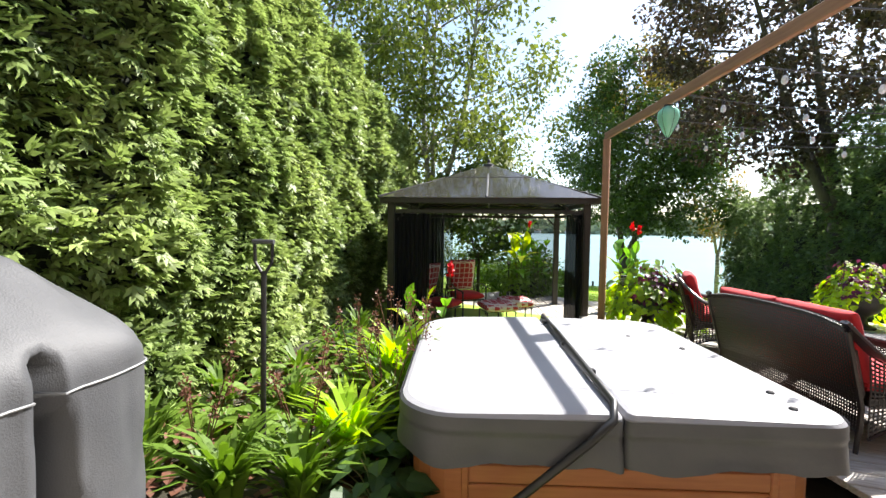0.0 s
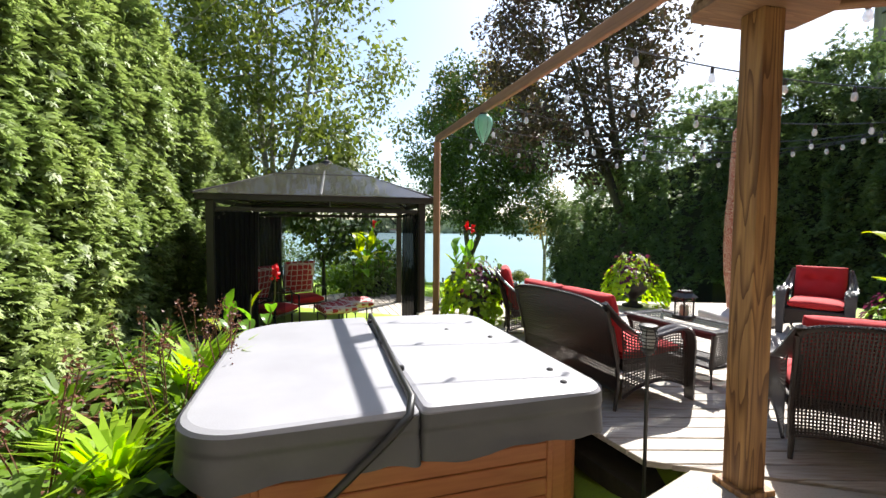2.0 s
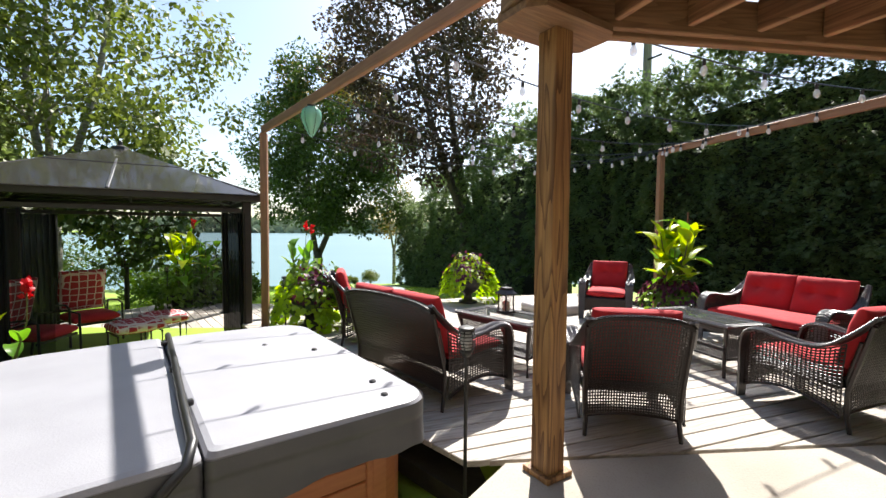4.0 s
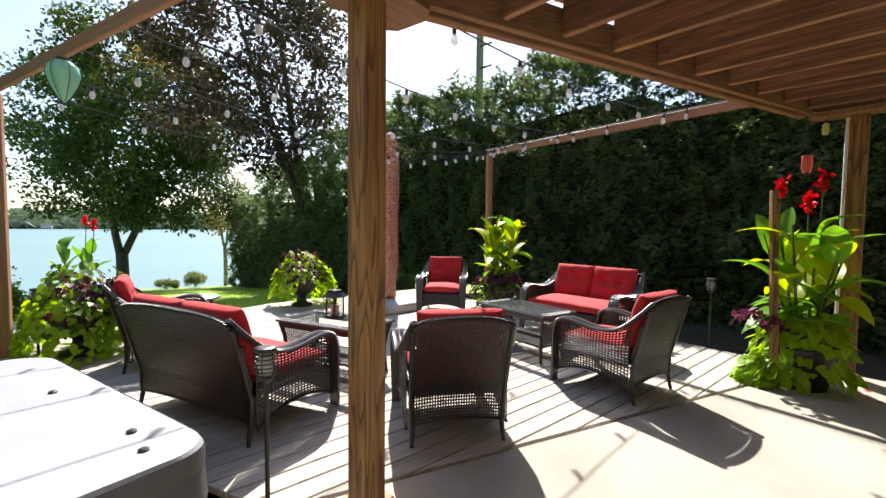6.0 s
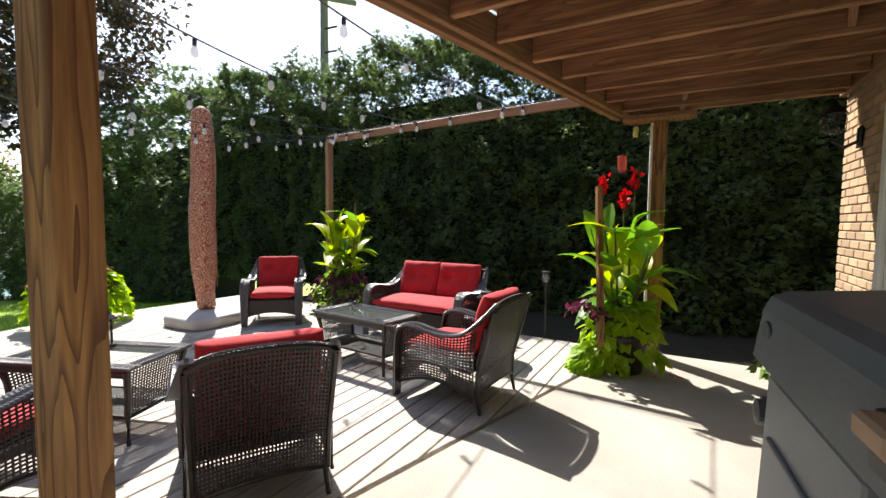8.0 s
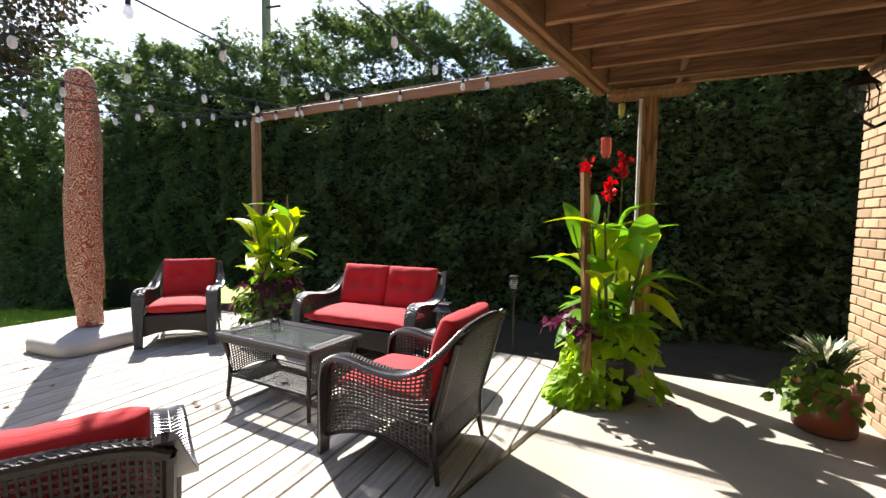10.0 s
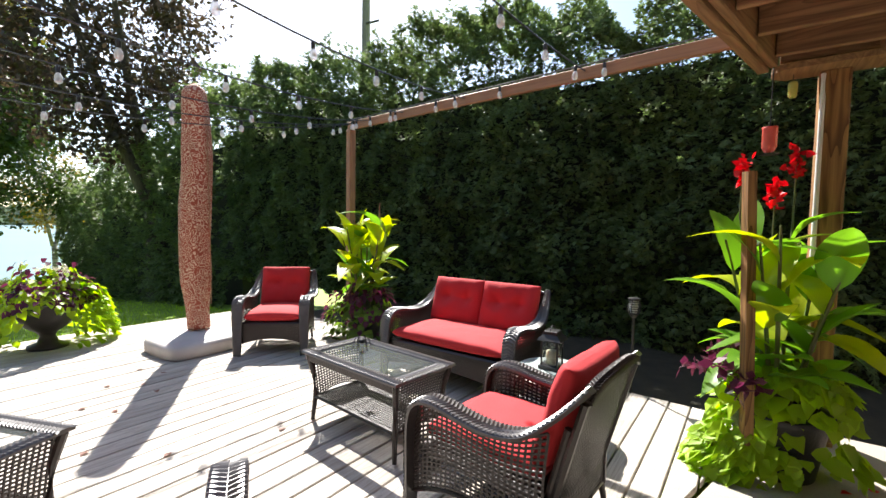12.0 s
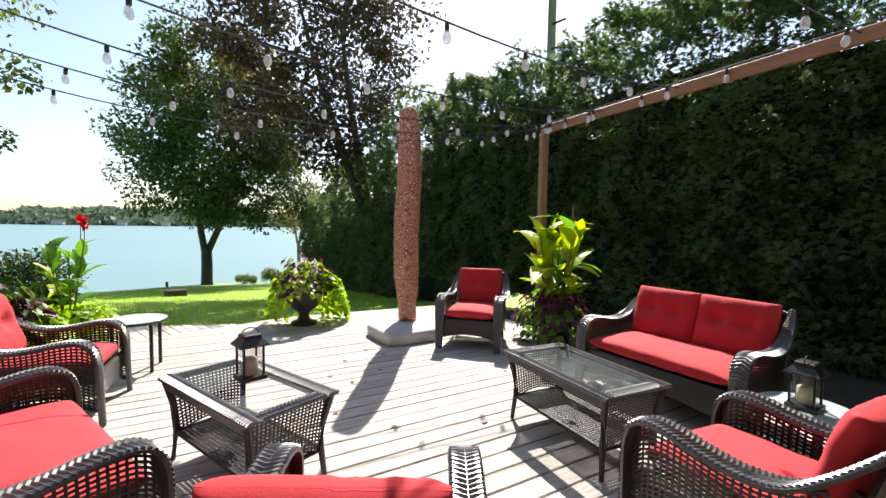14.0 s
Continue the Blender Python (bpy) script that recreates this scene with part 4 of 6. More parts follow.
def wicker_table(name, label, group):
    """A coffee table, long side along x."""
    L, D, H = 0.94, 0.525, 0.485
    t = thing(name, Matrix(), label, "coffee table", group)
    b = 0.085
    for s in (-1, 1):
        bm = bmesh.new()
        band(bm, [(-L / 2 + L * k / 8, s * (D / 2 - b / 2), H - 0.012) for k in range(9)], b, 0.024, 0.021, Vector((0, -1, 0)))
        part("long_rim", bm, M["wicker_band"], t)
        bm = bmesh.new()
        band(bm, [(s * (L / 2 - b / 2), -D / 2 + b + (D - 2 * b) * k / 6, H - 0.012) for k in range(7)], b, 0.024, 0.021)
        part("short_rim", bm, M["wicker_band"], t)
        part("apron", box((L - 0.04, 0.02, 0.045), (0, s * (D / 2 - 0.03), H - 0.048), 0.005), M["wicker"], t)
        for s2 in (-1, 1):
            part("leg", tube([(s * (L / 2 - 0.03), s2 * (D / 2 - 0.03), H - 0.025), (s * (L / 2 - 0.055), s2 * (D / 2 - 0.055), 0.34), (s * (L / 2 - 0.07), s2 * (D / 2 - 0.065), 0.18), (s * (L / 2 - 0.055), s2 * (D / 2 - 0.05), 0.0)], [0.021, 0.019, 0.018, 0.014], 8), M["wicker"], t)
        bm = bmesh.new()
        f = lambda u, v, s=s: (s * (L / 2 - 0.035 - 0.035 * math.sin(math.pi * 0.5 * (1 - v))), (u - 0.5) * (D - 0.08 - 0.05 * (1 - v)), 0.15 + 0.05 * (1 - (2 * u - 1) ** 2) * (1 - v) + (H - 0.18) * v)
        lattice(bm, f, 20, 15, 0.0105, 0.005, 8, 8)
        tagged(part("end_panel", bm, M["wicker"], t), kind="stuff")
    bm = bmesh.new()
    lattice(bm, lambda u, v: ((u - 0.5) * (L - 0.13), (v - 0.5) * (D - 0.12), 0.165), 38, 18, 0.0125, 0.006, 12, 6)
    for s in (-1, 1):
        add_tube(bm, [(-L / 2 + 0.065, s * (D / 2 - 0.062), 0.165), (L / 2 - 0.065, s * (D / 2 - 0.062), 0.165)], 0.012, 6)
        add_tube(bm, [(s * (L / 2 - 0.065), -D / 2 + 0.062, 0.165), (s * (L / 2 - 0.065), D / 2 - 0.062, 0.165)], 0.012, 6)
    part("shelf", bm, M["wicker"], t)["kind"] = "stuff"
    part("glass_top", box((L - 2 * b + 0.01, D - 2 * b + 0.01, 0.006), (0, 0, H - 0.010), 0.002), M["table_glass"], t, "clear tempered glass table top")
    return t


tab = wicker_table("wicker_coffee_table", "dark wicker coffee table with a glass top and lattice ends", "wicker coffee tables")
tab.matrix_basis = pose(2.39, 1.64, 0, 0, 0, 95.1)
copy_thing(tab, pose(0.41, 1.97, 0, 0, 0, -57.6))


# lanterns
M["candle"] = material("ivory_wax", (0.75, 0.68, 0.45), 0.5, color2=(0.7, 0.62, 0.4), scale=5)


def make_lantern():
    t = thing("candle_lantern", Matrix(), "black metal lantern holding an ivory candle", "lantern", "candle lanterns")
    part("base", box((0.125, 0.125, 0.022), (0, 0, 0.011), 0.003), M["black"], t)
    for sx in (-1, 1):
        for sy in (-1, 1):
            part("corner_post", box((0.009, 0.009, 0.15), (sx * 0.047, sy * 0.047, 0.095)), M["black"], t)
    for k, (dx, dy, sz) in enumerate(((0, 0.047, (0.085, 0.002, 0.145)), (0, -0.047, (0.085, 0.002, 0.145)), (0.047, 0, (0.002, 0.085, 0.145)), (-0.047, 0, (0.002, 0.085, 0.145)))):
        part("pane", box(sz, (dx, dy, 0.096)), M["table_glass"], t)
    bm = bmesh.new()
    prof = [(0.088, 0.168), (0.090, 0.174), (0.055, 0.205), (0.052, 0.222), (0.045, 0.226)]
    add_lathe(bm, prof, Matrix.Rotation(math.pi / 4, 4, "Z") @ Matrix.Diagonal((1.1, 1.1, 1, 1)), 4)
    part("roof", bm, M["black"], t)
    part("handle", tube([(0.04 * math.cos(a), 0, 0.224 + 0.03 * math.sin(a)) for a in [math.pi * k / 10 for k in range(11)]], 0.0025, 6), M["black"], t)
    part("candle", lathe([(0.034, 0.022), (0.034, 0.098), (0.028, 0.104), (0.008, 0.098), (0.003, 0.10)], 16), M["candle"], t, "ivory pillar candle", True)
    return t


lan = make_lantern()
lan.matrix_basis = pose(0.43, 2.05, 0.485, 0, 0, 24) @ Matrix.Scale(1.15, 4)
copy_thing(lan, pose(3.29, 0.86, 0.402, 0, 0, 12))


def make_side_table(x, y, h, r, mat_top, label):
    t = thing("side_table", pose(x, y, 0), label, "side table", "round side tables")
    part("top", lathe([(r - 0.004, h - 0.012), (r, h - 0.008), (r, h - 0.002), (r - 0.004, h)], 36), mat_top, t, "round glass top")
    bm = bmesh.new()
    add_tube(bm, [(r * math.cos(a), r * math.sin(a), h - 0.016) for a in [2 * math.pi * k / 32 for k in range(33)]], 0.012, 6)
    part("ring", bm, M["wicker"], t)
    for k in range(4):
        a = math.pi / 4 + k * math.pi / 2
        part("leg", box((0.028, 0.028, h - 0.02), (r * 0.86 * math.cos(a), r * 0.86 * math.sin(a), (h - 0.02) / 2), 0.004), M["wicker"], t)


M["frosted"] = material("frosted_glass", (0.46, 0.52, 0.49), 0.25, color2=(0.38, 0.44, 0.42), scale=30, bump=0.3, bump_scale=60)
make_side_table(3.30, 0.86, 0.402, 0.23, M["frosted"], "round side table with a frosted glass top beside an armchair")
make_side_table(-0.65, 4.05, 0.47, 0.24, M["frosted"], "round side table with a pale glass top beside an armchair")

# ornament on the long table: a small wire insect
t = thing("wire_ornament", pose(2.42, 1.85, 0.483, 0, 0, 30), "small black wire insect ornament on the glass table", "ornament")
part("body", lathe([(0.004, 0.035), (0.018, 0.042), (0.022, 0.055), (0.016, 0.068), (0.004, 0.075)], 10), M["black"], t)
for k in range(6):
    a = 2 * math.pi * k / 6
    part("leg", tube([(0.015 * math.cos(a), 0.015 * math.sin(a), 0.05), (0.045 * math.cos(a), 0.045 * math.sin(a), 0.08), (0.065 * math.cos(a), 0.065 * math.sin(a), 0.0)], 0.003, 5), M["black"], t)


# ---------------- closed umbrella ----------------
def paisley():
    m = material("paisley_cover", (0.36, 0.080, 0.040), 0.85, color2=(0.29, 0.065, 0.034), scale=4, bump=0.15, bump_scale=60)
    n, l = m.node_tree.nodes, m.node_tree.links
    b = n["Principled BSDF"]
    tc = n.new("ShaderNodeTexCoord")
    vo = n.new("ShaderNodeTexVoronoi")
    vo.inputs["Scale"].default_value = 17
    wv = n.new("ShaderNodeTexNoise")
    wv.inputs["Scale"].default_value = 17
    wv.inputs["Detail"].default_value = 1
    l.new(tc.outputs["Object"], vo.inputs["Vector"])
    l.new(tc.outputs["Object"], wv.inputs["Vector"])
    add = n.new("ShaderNodeMath")
    add.operation = "ADD"
    l.new(vo.outputs["Distance"], add.inputs[0])
    l.new(wv.outputs["Fac"], add.inputs[1])
    mul = n.new("ShaderNodeMath")
    mul.operation = "MULTIPLY"
    mul.inputs[1].default_value = 3.2
    l.new(add.outputs[0], mul.inputs[0])
    fr = n.new("ShaderNodeMath")
    fr.operation = "FRACT"
    l.new(mul.outputs[0], fr.inputs[0])
    mr = n.new("ShaderNodeMapRange")
    mr.inputs["From Min"].default_value, mr.inputs["From Max"].default_value = 0.58, 0.68
    l.new(fr.outputs[0], mr.inputs["Value"])
    mix = n.new("ShaderNodeMix")
    mix.data_type = "RGBA"
    src = b.inputs["Base Color"].links[0].from_socket
    l.new(src, mix.inputs["A"])
    mix.inputs["B"].default_value = (0.66, 0.47, 0.33, 1)
    l.new(mr.outputs[0], mix.inputs["Factor"])
    l.new(mix.outputs["Result"], b.inputs["Base Color"])
    return m


M["paisley"] = paisley()
t = thing("patio_umbrella", pose(2.10, 4.63, 0.15, 0, 0, 15), "closed patio umbrella in a coral paisley cover", "umbrella")
bm = bmesh.new()
prof = [(0.12, 0.02), (0.118, 0.10), (0.122, 0.25), (0.158, 0.55), (0.162, 0.95), (0.158, 1.5), (0.150, 2.05), (0.138, 2.45), (0.12, 2.62), (0.07, 2.68), (0.02, 2.70)]
sides = 28
rings = []
for i in range(61):
    z = 0.02 + 2.68 * i / 60
    r = np.interp(z, [p[1] for p in prof], [p[0] for p in prof])
    ring = []
    for k in range(sides):
        a = 2 * math.pi * k / sides
        rr = r * (1 + 0.06 * math.cos(3 * a + 1.2 * math.sin(z * 1.8)) + 0.035 * math.sin(7 * a + z * 2.7) + 0.10 * noise.noise((math.cos(a) * 1.6, math.sin(a) * 1.6, z * 2.1)))
        ring.append(bm.verts.new((rr * math.cos(a) + 0.018 * math.sin(z * 2.6 + 2.5), rr * math.sin(a) * 0.92 + 0.02 * math.sin(z * 1.5), z)))
    rings.append(ring)
for r1, r2 in zip(rings, rings[1:]):
    for k in range(sides):
        bm.faces.new((r1[k], r1[(k + 1) % sides], r2[(k + 1) % sides], r2[k]))
bm.faces.new(rings[0][::-1]), bm.faces.new(rings[-1])
part("cover", bm, M["paisley"], t, "coral and beige paisley fabric cover", True)
part("pole", lathe([(0.03, -0.02), (0.03, 0.12)], 14), M["black"], t)
part("zip", tube([(0.055 + 0.012 * math.sin(z * 2), -0.155 + 0.012 * math.sin(z * 1.5), z) for z in [0.3 + 0.2 * k for k in range(11)]], 0.006, 5), M["rail"], t)
M["base_plastic"] = material("beige_grey_plastic", (0.55, 0.52, 0.50), 0.6, color2=(0.48, 0.45, 0.43), scale=5, bump=0.1)
t = thing("umbrella_base", pose(2.00, 4.42, 0, 0, 0, 12), "square grey plastic weighted umbrella base on the deck", "umbrella base")
bm = bmesh.new()
rings = []
for r, z in ((0.355, 0.0), (0.378, 0.010), (0.382, 0.095), (0.372, 0.125), (0.345, 0.146), (0.10, 0.154)):
    ring = []
    for k in range(48):
        a = 2 * math.pi * k / 48
        q = (abs(math.cos(a)) ** 5 + abs(math.sin(a)) ** 5) ** (-1 / 5)
        ring.append(bm.verts.new((r * q * math.cos(a), r * q * math.sin(a), z)))
    rings.append(ring)
for r1, r2 in zip(rings, rings[1:]):
    for k in range(48):
        bm.faces.new((r1[k], r1[(k + 1) % 48], r2[(k + 1) % 48], r2[k]))
bm.faces.new(rings[0][::-1]), bm.faces.new(rings[-1])
part("shell", bm, M["base_plastic"], t, "", True)
part("socket", lathe([(0.06, 0.14), (0.055, 0.165), (0.04, 0.17)], 16), M["base_plastic"], t).location = (0.14, 0.18, 0)


# ---------------- hot tub ----------------
def rounded_square(hx, hy, rads, seg=8):
    """Outline with a radius at each corner, from front-left round to the right."""
    out = []
    for (sx, sy, a0), r in zip(((-1, -1, 180), (1, -1, 270), (1, 1, 0), (-1, 1, 90)), rads):
        for k in range(seg + 1):
            a = radians(a0 + 90 * k / seg)
            out.append((sx * (hx - r) + r * math.cos(a), sy * (hy - r) + r * math.sin(a)))
    return out


def dense(poly, step=0.06):
    """The outline with points added on its long sides."""
    out = []
    for i, p in enumerate(poly):
        q = poly[(i + 1) % len(poly)]
        k = max(1, int(math.hypot(q[0] - p[0], q[1] - p[1]) / step))
        out += [(p[0] + (q[0] - p[0]) * j / k, p[1] + (q[1] - p[1]) * j / k) for j in range(k)]
    return out


def make_tub():
    t = thing("hot_tub", pose(-2.07, 0.63, -0.49, 0, 0, 26.5), "covered hot tub with wood-look cabinet beside the deck", "hot tub")
    h = 1.08
    for nm, x0, x1, rads in (("cover_half", -h, -0.006, (0.30, 0.04, 0.04, 0.36)), ("cover_half", 0.006, h, (0.04, 0.17, 0.22, 0.04))):
        cx, hx = (x0 + x1) / 2, (x1 - x0) / 2
        bm = bmesh.new()
        rings = []
        for inset, z in ((0.012, 0.835), (0.0, 0.85), (0.0, 0.905), (0.012, 0.925), (0.035, 0.933)):
            ring = []
            for x, y in rounded_square(hx - inset, h - inset, rads, 9):
                rise = 0.022 * (1 - abs((cx + x) / h)) + 0.004 * noise.noise((x * 2, y * 2, 1))
                ring.append(bm.verts.new((cx + x, y, z + (rise if z > 0.9 else 0))))
            rings.append(ring)
        n2 = len(rings[0])
        for r1, r2 in zip(rings, rings[1:]):
            for k in range(n2):
                bm.faces.new((r1[k], r1[(k + 1) % n2], r2[(k + 1) % n2], r2[k]))
        bm.faces.new(rings[-1]), bm.faces.new(rings[0][::-1])
        part(nm, bm, M["cover"], t, "pale grey vinyl cover half", False)
        # hanging skirt, drawn up over the cover's sides with their shade in its colour
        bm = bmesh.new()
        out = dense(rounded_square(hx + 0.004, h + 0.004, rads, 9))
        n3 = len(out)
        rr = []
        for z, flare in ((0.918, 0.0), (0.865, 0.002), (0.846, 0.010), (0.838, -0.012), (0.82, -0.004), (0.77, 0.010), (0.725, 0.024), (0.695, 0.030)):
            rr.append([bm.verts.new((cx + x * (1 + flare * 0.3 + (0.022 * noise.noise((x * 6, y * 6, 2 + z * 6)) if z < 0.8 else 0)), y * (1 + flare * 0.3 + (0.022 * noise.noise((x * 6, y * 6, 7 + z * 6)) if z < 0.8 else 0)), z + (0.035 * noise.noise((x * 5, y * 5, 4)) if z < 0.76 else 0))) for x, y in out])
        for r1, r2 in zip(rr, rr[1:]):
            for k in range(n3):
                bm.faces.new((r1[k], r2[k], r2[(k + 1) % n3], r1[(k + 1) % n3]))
        part("skirt", bm, M["skirt"], t, "vinyl skirt in a grey darkened for the shaded sides", True)
    # shell lip and cabinet
    def ring_prism(hx, hy, r, z0, z1):
        return prism(rounded_square(hx, hy, (r,) * 4, 8), z0, z1)
    part("shell_lip", ring_prism(1.03, 1.03, 0.26, 0.74, 0.835), M["skirt"], t)
    part("core", ring_prism(0.985, 0.985, 0.24, 0.02, 0.74), M["cabinet"], t)
    part("plinth", ring_prism(1.0, 1.0, 0.25, 0.0, 0.05), M["black"], t)
    for rot in range(4):
        m = Matrix.Rotation(rot * math.pi / 2, 4, "Z")
        k = 0
        for zc in range(7):
            ob = part("cabinet_board", box((1.44, 0.018, 0.094), (0, -0.995, 0.105 + 0.1 * zc), 0.006), M["cabinet"], t)
            ob.matrix_basis = m
        for sx in (-1, 1):
            ob = part("panel_trim", box((0.035, 0.024, 0.70), (sx * 0.735, -0.998, 0.40), 0.006), M["cabinet"], t)
            ob.matrix_basis = m
        # upright boards round the corner
        for j in range(5):
            a = radians(270 + 90 * (j + 0.5) / 5 - 0)
            bm = box((0.088, 0.018, 0.70), (0, 0, 0), 0.006)
            ob = part("corner_board", bm, M["cabinet"], t)
            r = 0.25
            cx, cy = 1.0 - r, -1.0 + r
            ob.matrix_basis = m @ Matrix.Translation((cx + r * math.cos(a), cy + r * math.sin(a), 0.40)) @ Matrix.Rotation(a + math.pi / 2, 4, "Z")
    # cover lifter bar lying along the fold, then down the front
    bm = bmesh.new()
    add_tube(bm, [(0.04, 1.08, 0.90), (0.035, 1.03, 0.975), (0.01, 0.2, 0.982), (-0.02, -0.6, 0.982), (-0.03, -1.00, 0.975), (-0.06, -1.09, 0.93), (-0.16, -1.11, 0.84), (-0.62, -1.12, 0.45), (-0.80, -1.11, 0.30)], 0.020, 10)
    part("lifter_bar", bm, M["black"], t, "black tubular cover lifter bar", True)
    for y in (0.75, 0.05, -0.55):
        part("bar_clamp", box((0.055, 0.035, 0.03), (-0.0, y, 0.975), 0.006), M["black"], t)
    for x, y in ((0.90, -0.72), (0.86, -0.93), (0.60, 0.42), (0.86, 0.10)):
        part("vent_stud", lathe([(0.02, 0.925), (0.02, 0.944), (0.012, 0.95)], 12), M["black"], t).location = (x, y, 0)
    for x in (0.05, 0.10):
        part("buckle_strap", box((0.035, 0.008, 0.16), (x, -1.066, 0.845), 0.003), M["skirt"], t)
    part("lock_strap", box((0.05, 0.006, 0.07), (1.075, -0.90, 0.69), 0.003), M["white"], t)
    return t


make_tub()


# ---------------- gazebo ----------------
M["net"] = material("black_insect_netting", (0.005, 0.005, 0.005), 0.95, color2=(0.007, 0.0065, 0.006), scale=20, alpha=0.97)
M["net_thin"] = material("thin_black_netting", (0.015, 0.015, 0.015), 0.9, color2=(0.02, 0.018, 0.016), scale=20, alpha=0.5)
M["poly"] = material("bronze_polycarbonate", (0.038, 0.035, 0.031), 0.08, color2=(0.05, 0.046, 0.04), scale=2, spec=0.8, alpha=0.92)


def make_gazebo():
    A, B = Vector((-5.45, 2.90, 0)), Vector((-2.38, 4.13, 0))
    ax = (B - A).normalized()
    ay = Vector((-ax.y, ax.x, 0))
    w = (B - A).length
    m = Matrix((ax, ay, Vector((0, 0, 1)))).transposed().to_4x4()
    m.translation = (A + B) / 2 + ay * w / 2 + Vector((0, 0, -0.36))
    t = thing("gazebo", m, "dark bronze metal gazebo with a hipped polycarbonate roof and netting", "gazebo")
    h, e, top = w / 2, 2.08, 2.80
    pi = h - 0.16
    for sx in (-1, 1):
        for sy in (-1, 1):
            part("post", box((0.11, 0.11, e), (sx * pi, sy * pi, e / 2), 0.008), M["bronze"], t)
            part("foot_plate", box((0.2, 0.2, 0.012), (sx * pi, sy * pi, 0.006), 0.002), M["bronze"], t)
            beam("brace", (sx * pi, sy * pi, e - 0.38), (sx * (pi - 0.32), sy * pi, e - 0.08), 0.03, 0.03, M["bronze"], t)
    for k in range(4):
        r = Matrix.Rotation(k * math.pi / 2, 4, "Z")
        ob = part("eave_beam", box((2 * h, 0.05, 0.085), (0, -h + 0.03, e + 0.002), 0.006), M["bronze"], t)
        ob.matrix_basis = r
        ob = part("top_rail", box((2 * pi - 0.12, 0.05, 0.06), (0, -pi, e - 0.16), 0.004), M["bronze"], t)
        ob.matrix_basis = r
        # roof slope: three panes in two rows
        for i in range(2):
            f0, f1 = i * 0.55, (i + 1) * 0.55 if i == 0 else 1.0
            for j in range(2):
                bm = bmesh.new()
                q = []
                for f, g in ((f0, j), (f0, j + 1), (f1, j + 1), (f1, j)):
                    hh = h * (1 - f) + 0.03
                    q.append(bm.verts.new(((g - 1) * hh, -hh, e + 0.05 + (top - e) * f)))
                lo = [bm.verts.new(v.co - Vector((0, 0, 0.012))) for v in q]
                try:
                    bm.faces.new(q), bm.faces.new(lo[::-1])
                    for a in range(4):
                        bm.faces.new((q[a], lo[a], lo[(a + 1) % 4], q[(a + 1) % 4]))
                except ValueError:
                    pass
                bmesh.ops.remove_doubles(bm, verts=bm.verts, dist=0.0005)
                ob = part("roof_pane", bm, M["poly"], t)
                ob.matrix_basis = r
        beam("hip_rib", r @ Vector((-h - 0.02, -h - 0.02, e + 0.05)), r @ Vector((0, 0, top + 0.03)), 0.05, 0.03, M["bronze"], t)
        beam("mid_rib", r @ Vector((0, -h - 0.02, e + 0.055)), r @ Vector((0, -0.03, top + 0.03)), 0.035, 0.025, M["skirt"], t)
        hh = h * 0.45
        beam("cross_rib", r @ Vector((-hh, -hh, e + 0.058 + (top - e) * 0.55)), r @ Vector((hh, -hh, e + 0.058 + (top - e) * 0.55)), 0.03, 0.02, M["bronze"], t)
    part("finial", lathe([(0.11, top + 0.02), (0.10, top + 0.06), (0.03, top + 0.09), (0.025, top + 0.14), (0.01, top + 0.16)], 12), M["bronze"], t)

    def curtain(p, q, mat, folds, depth, z0=0.02, z1=e - 0.2, nm="curtain"):
        bm = bmesh.new()
        p, q = Vector(p), Vector(q)
        d = (q - p)
        nrm = Vector((-d.y, d.x, 0)).normalized()
        n = folds * 6
        rows = []
        for z in np.linspace(z0, z1, 9):
            rows.append([bm.verts.new(p + d * (i / n) + nrm * depth * math.sin(2 * math.pi * i / 6 + 0.6 * math.sin(z * 2 + i)) * (0.6 + 0.4 * z / z1) + Vector((0, 0, z))) for i in range(n + 1)])
        for r1, r2 in zip(rows, rows[1:]):
            for i in range(n):
                bm.faces.new((r1[i], r1[i + 1], r2[i + 1], r2[i]))
        part(nm, bm, mat, t, "", True)
    curtain((-pi + 0.02, -pi - 0.02, 0), (-pi + 0.62, -pi - 0.02, 0), M["net"], 9, 0.045)
    curtain((-pi + 0.63, -pi - 0.02, 0), (-pi + 0.98, -pi - 0.02, 0), M["net_thin"], 4, 0.03)
    curtain((-pi, -pi, 0), (-pi, pi, 0), M["net"], 18, 0.03)
    curtain((pi - 0.30, -pi - 0.03, 0), (pi - 0.02, -pi - 0.03, 0), M["net"], 6, 0.05)
    curtain((pi - 0.55, pi, 0), (pi, pi, 0), M["net_thin"], 6, 0.05)
    curtain((pi, -pi + 0.05, 0), (pi, -pi + 0.6, 0), M["net"], 7, 0.05)
    curtain((-pi + 0.05, pi, 0), (-pi + 0.5, pi, 0), M["net"], 6, 0.05)
    return m


GZ = make_gazebo()


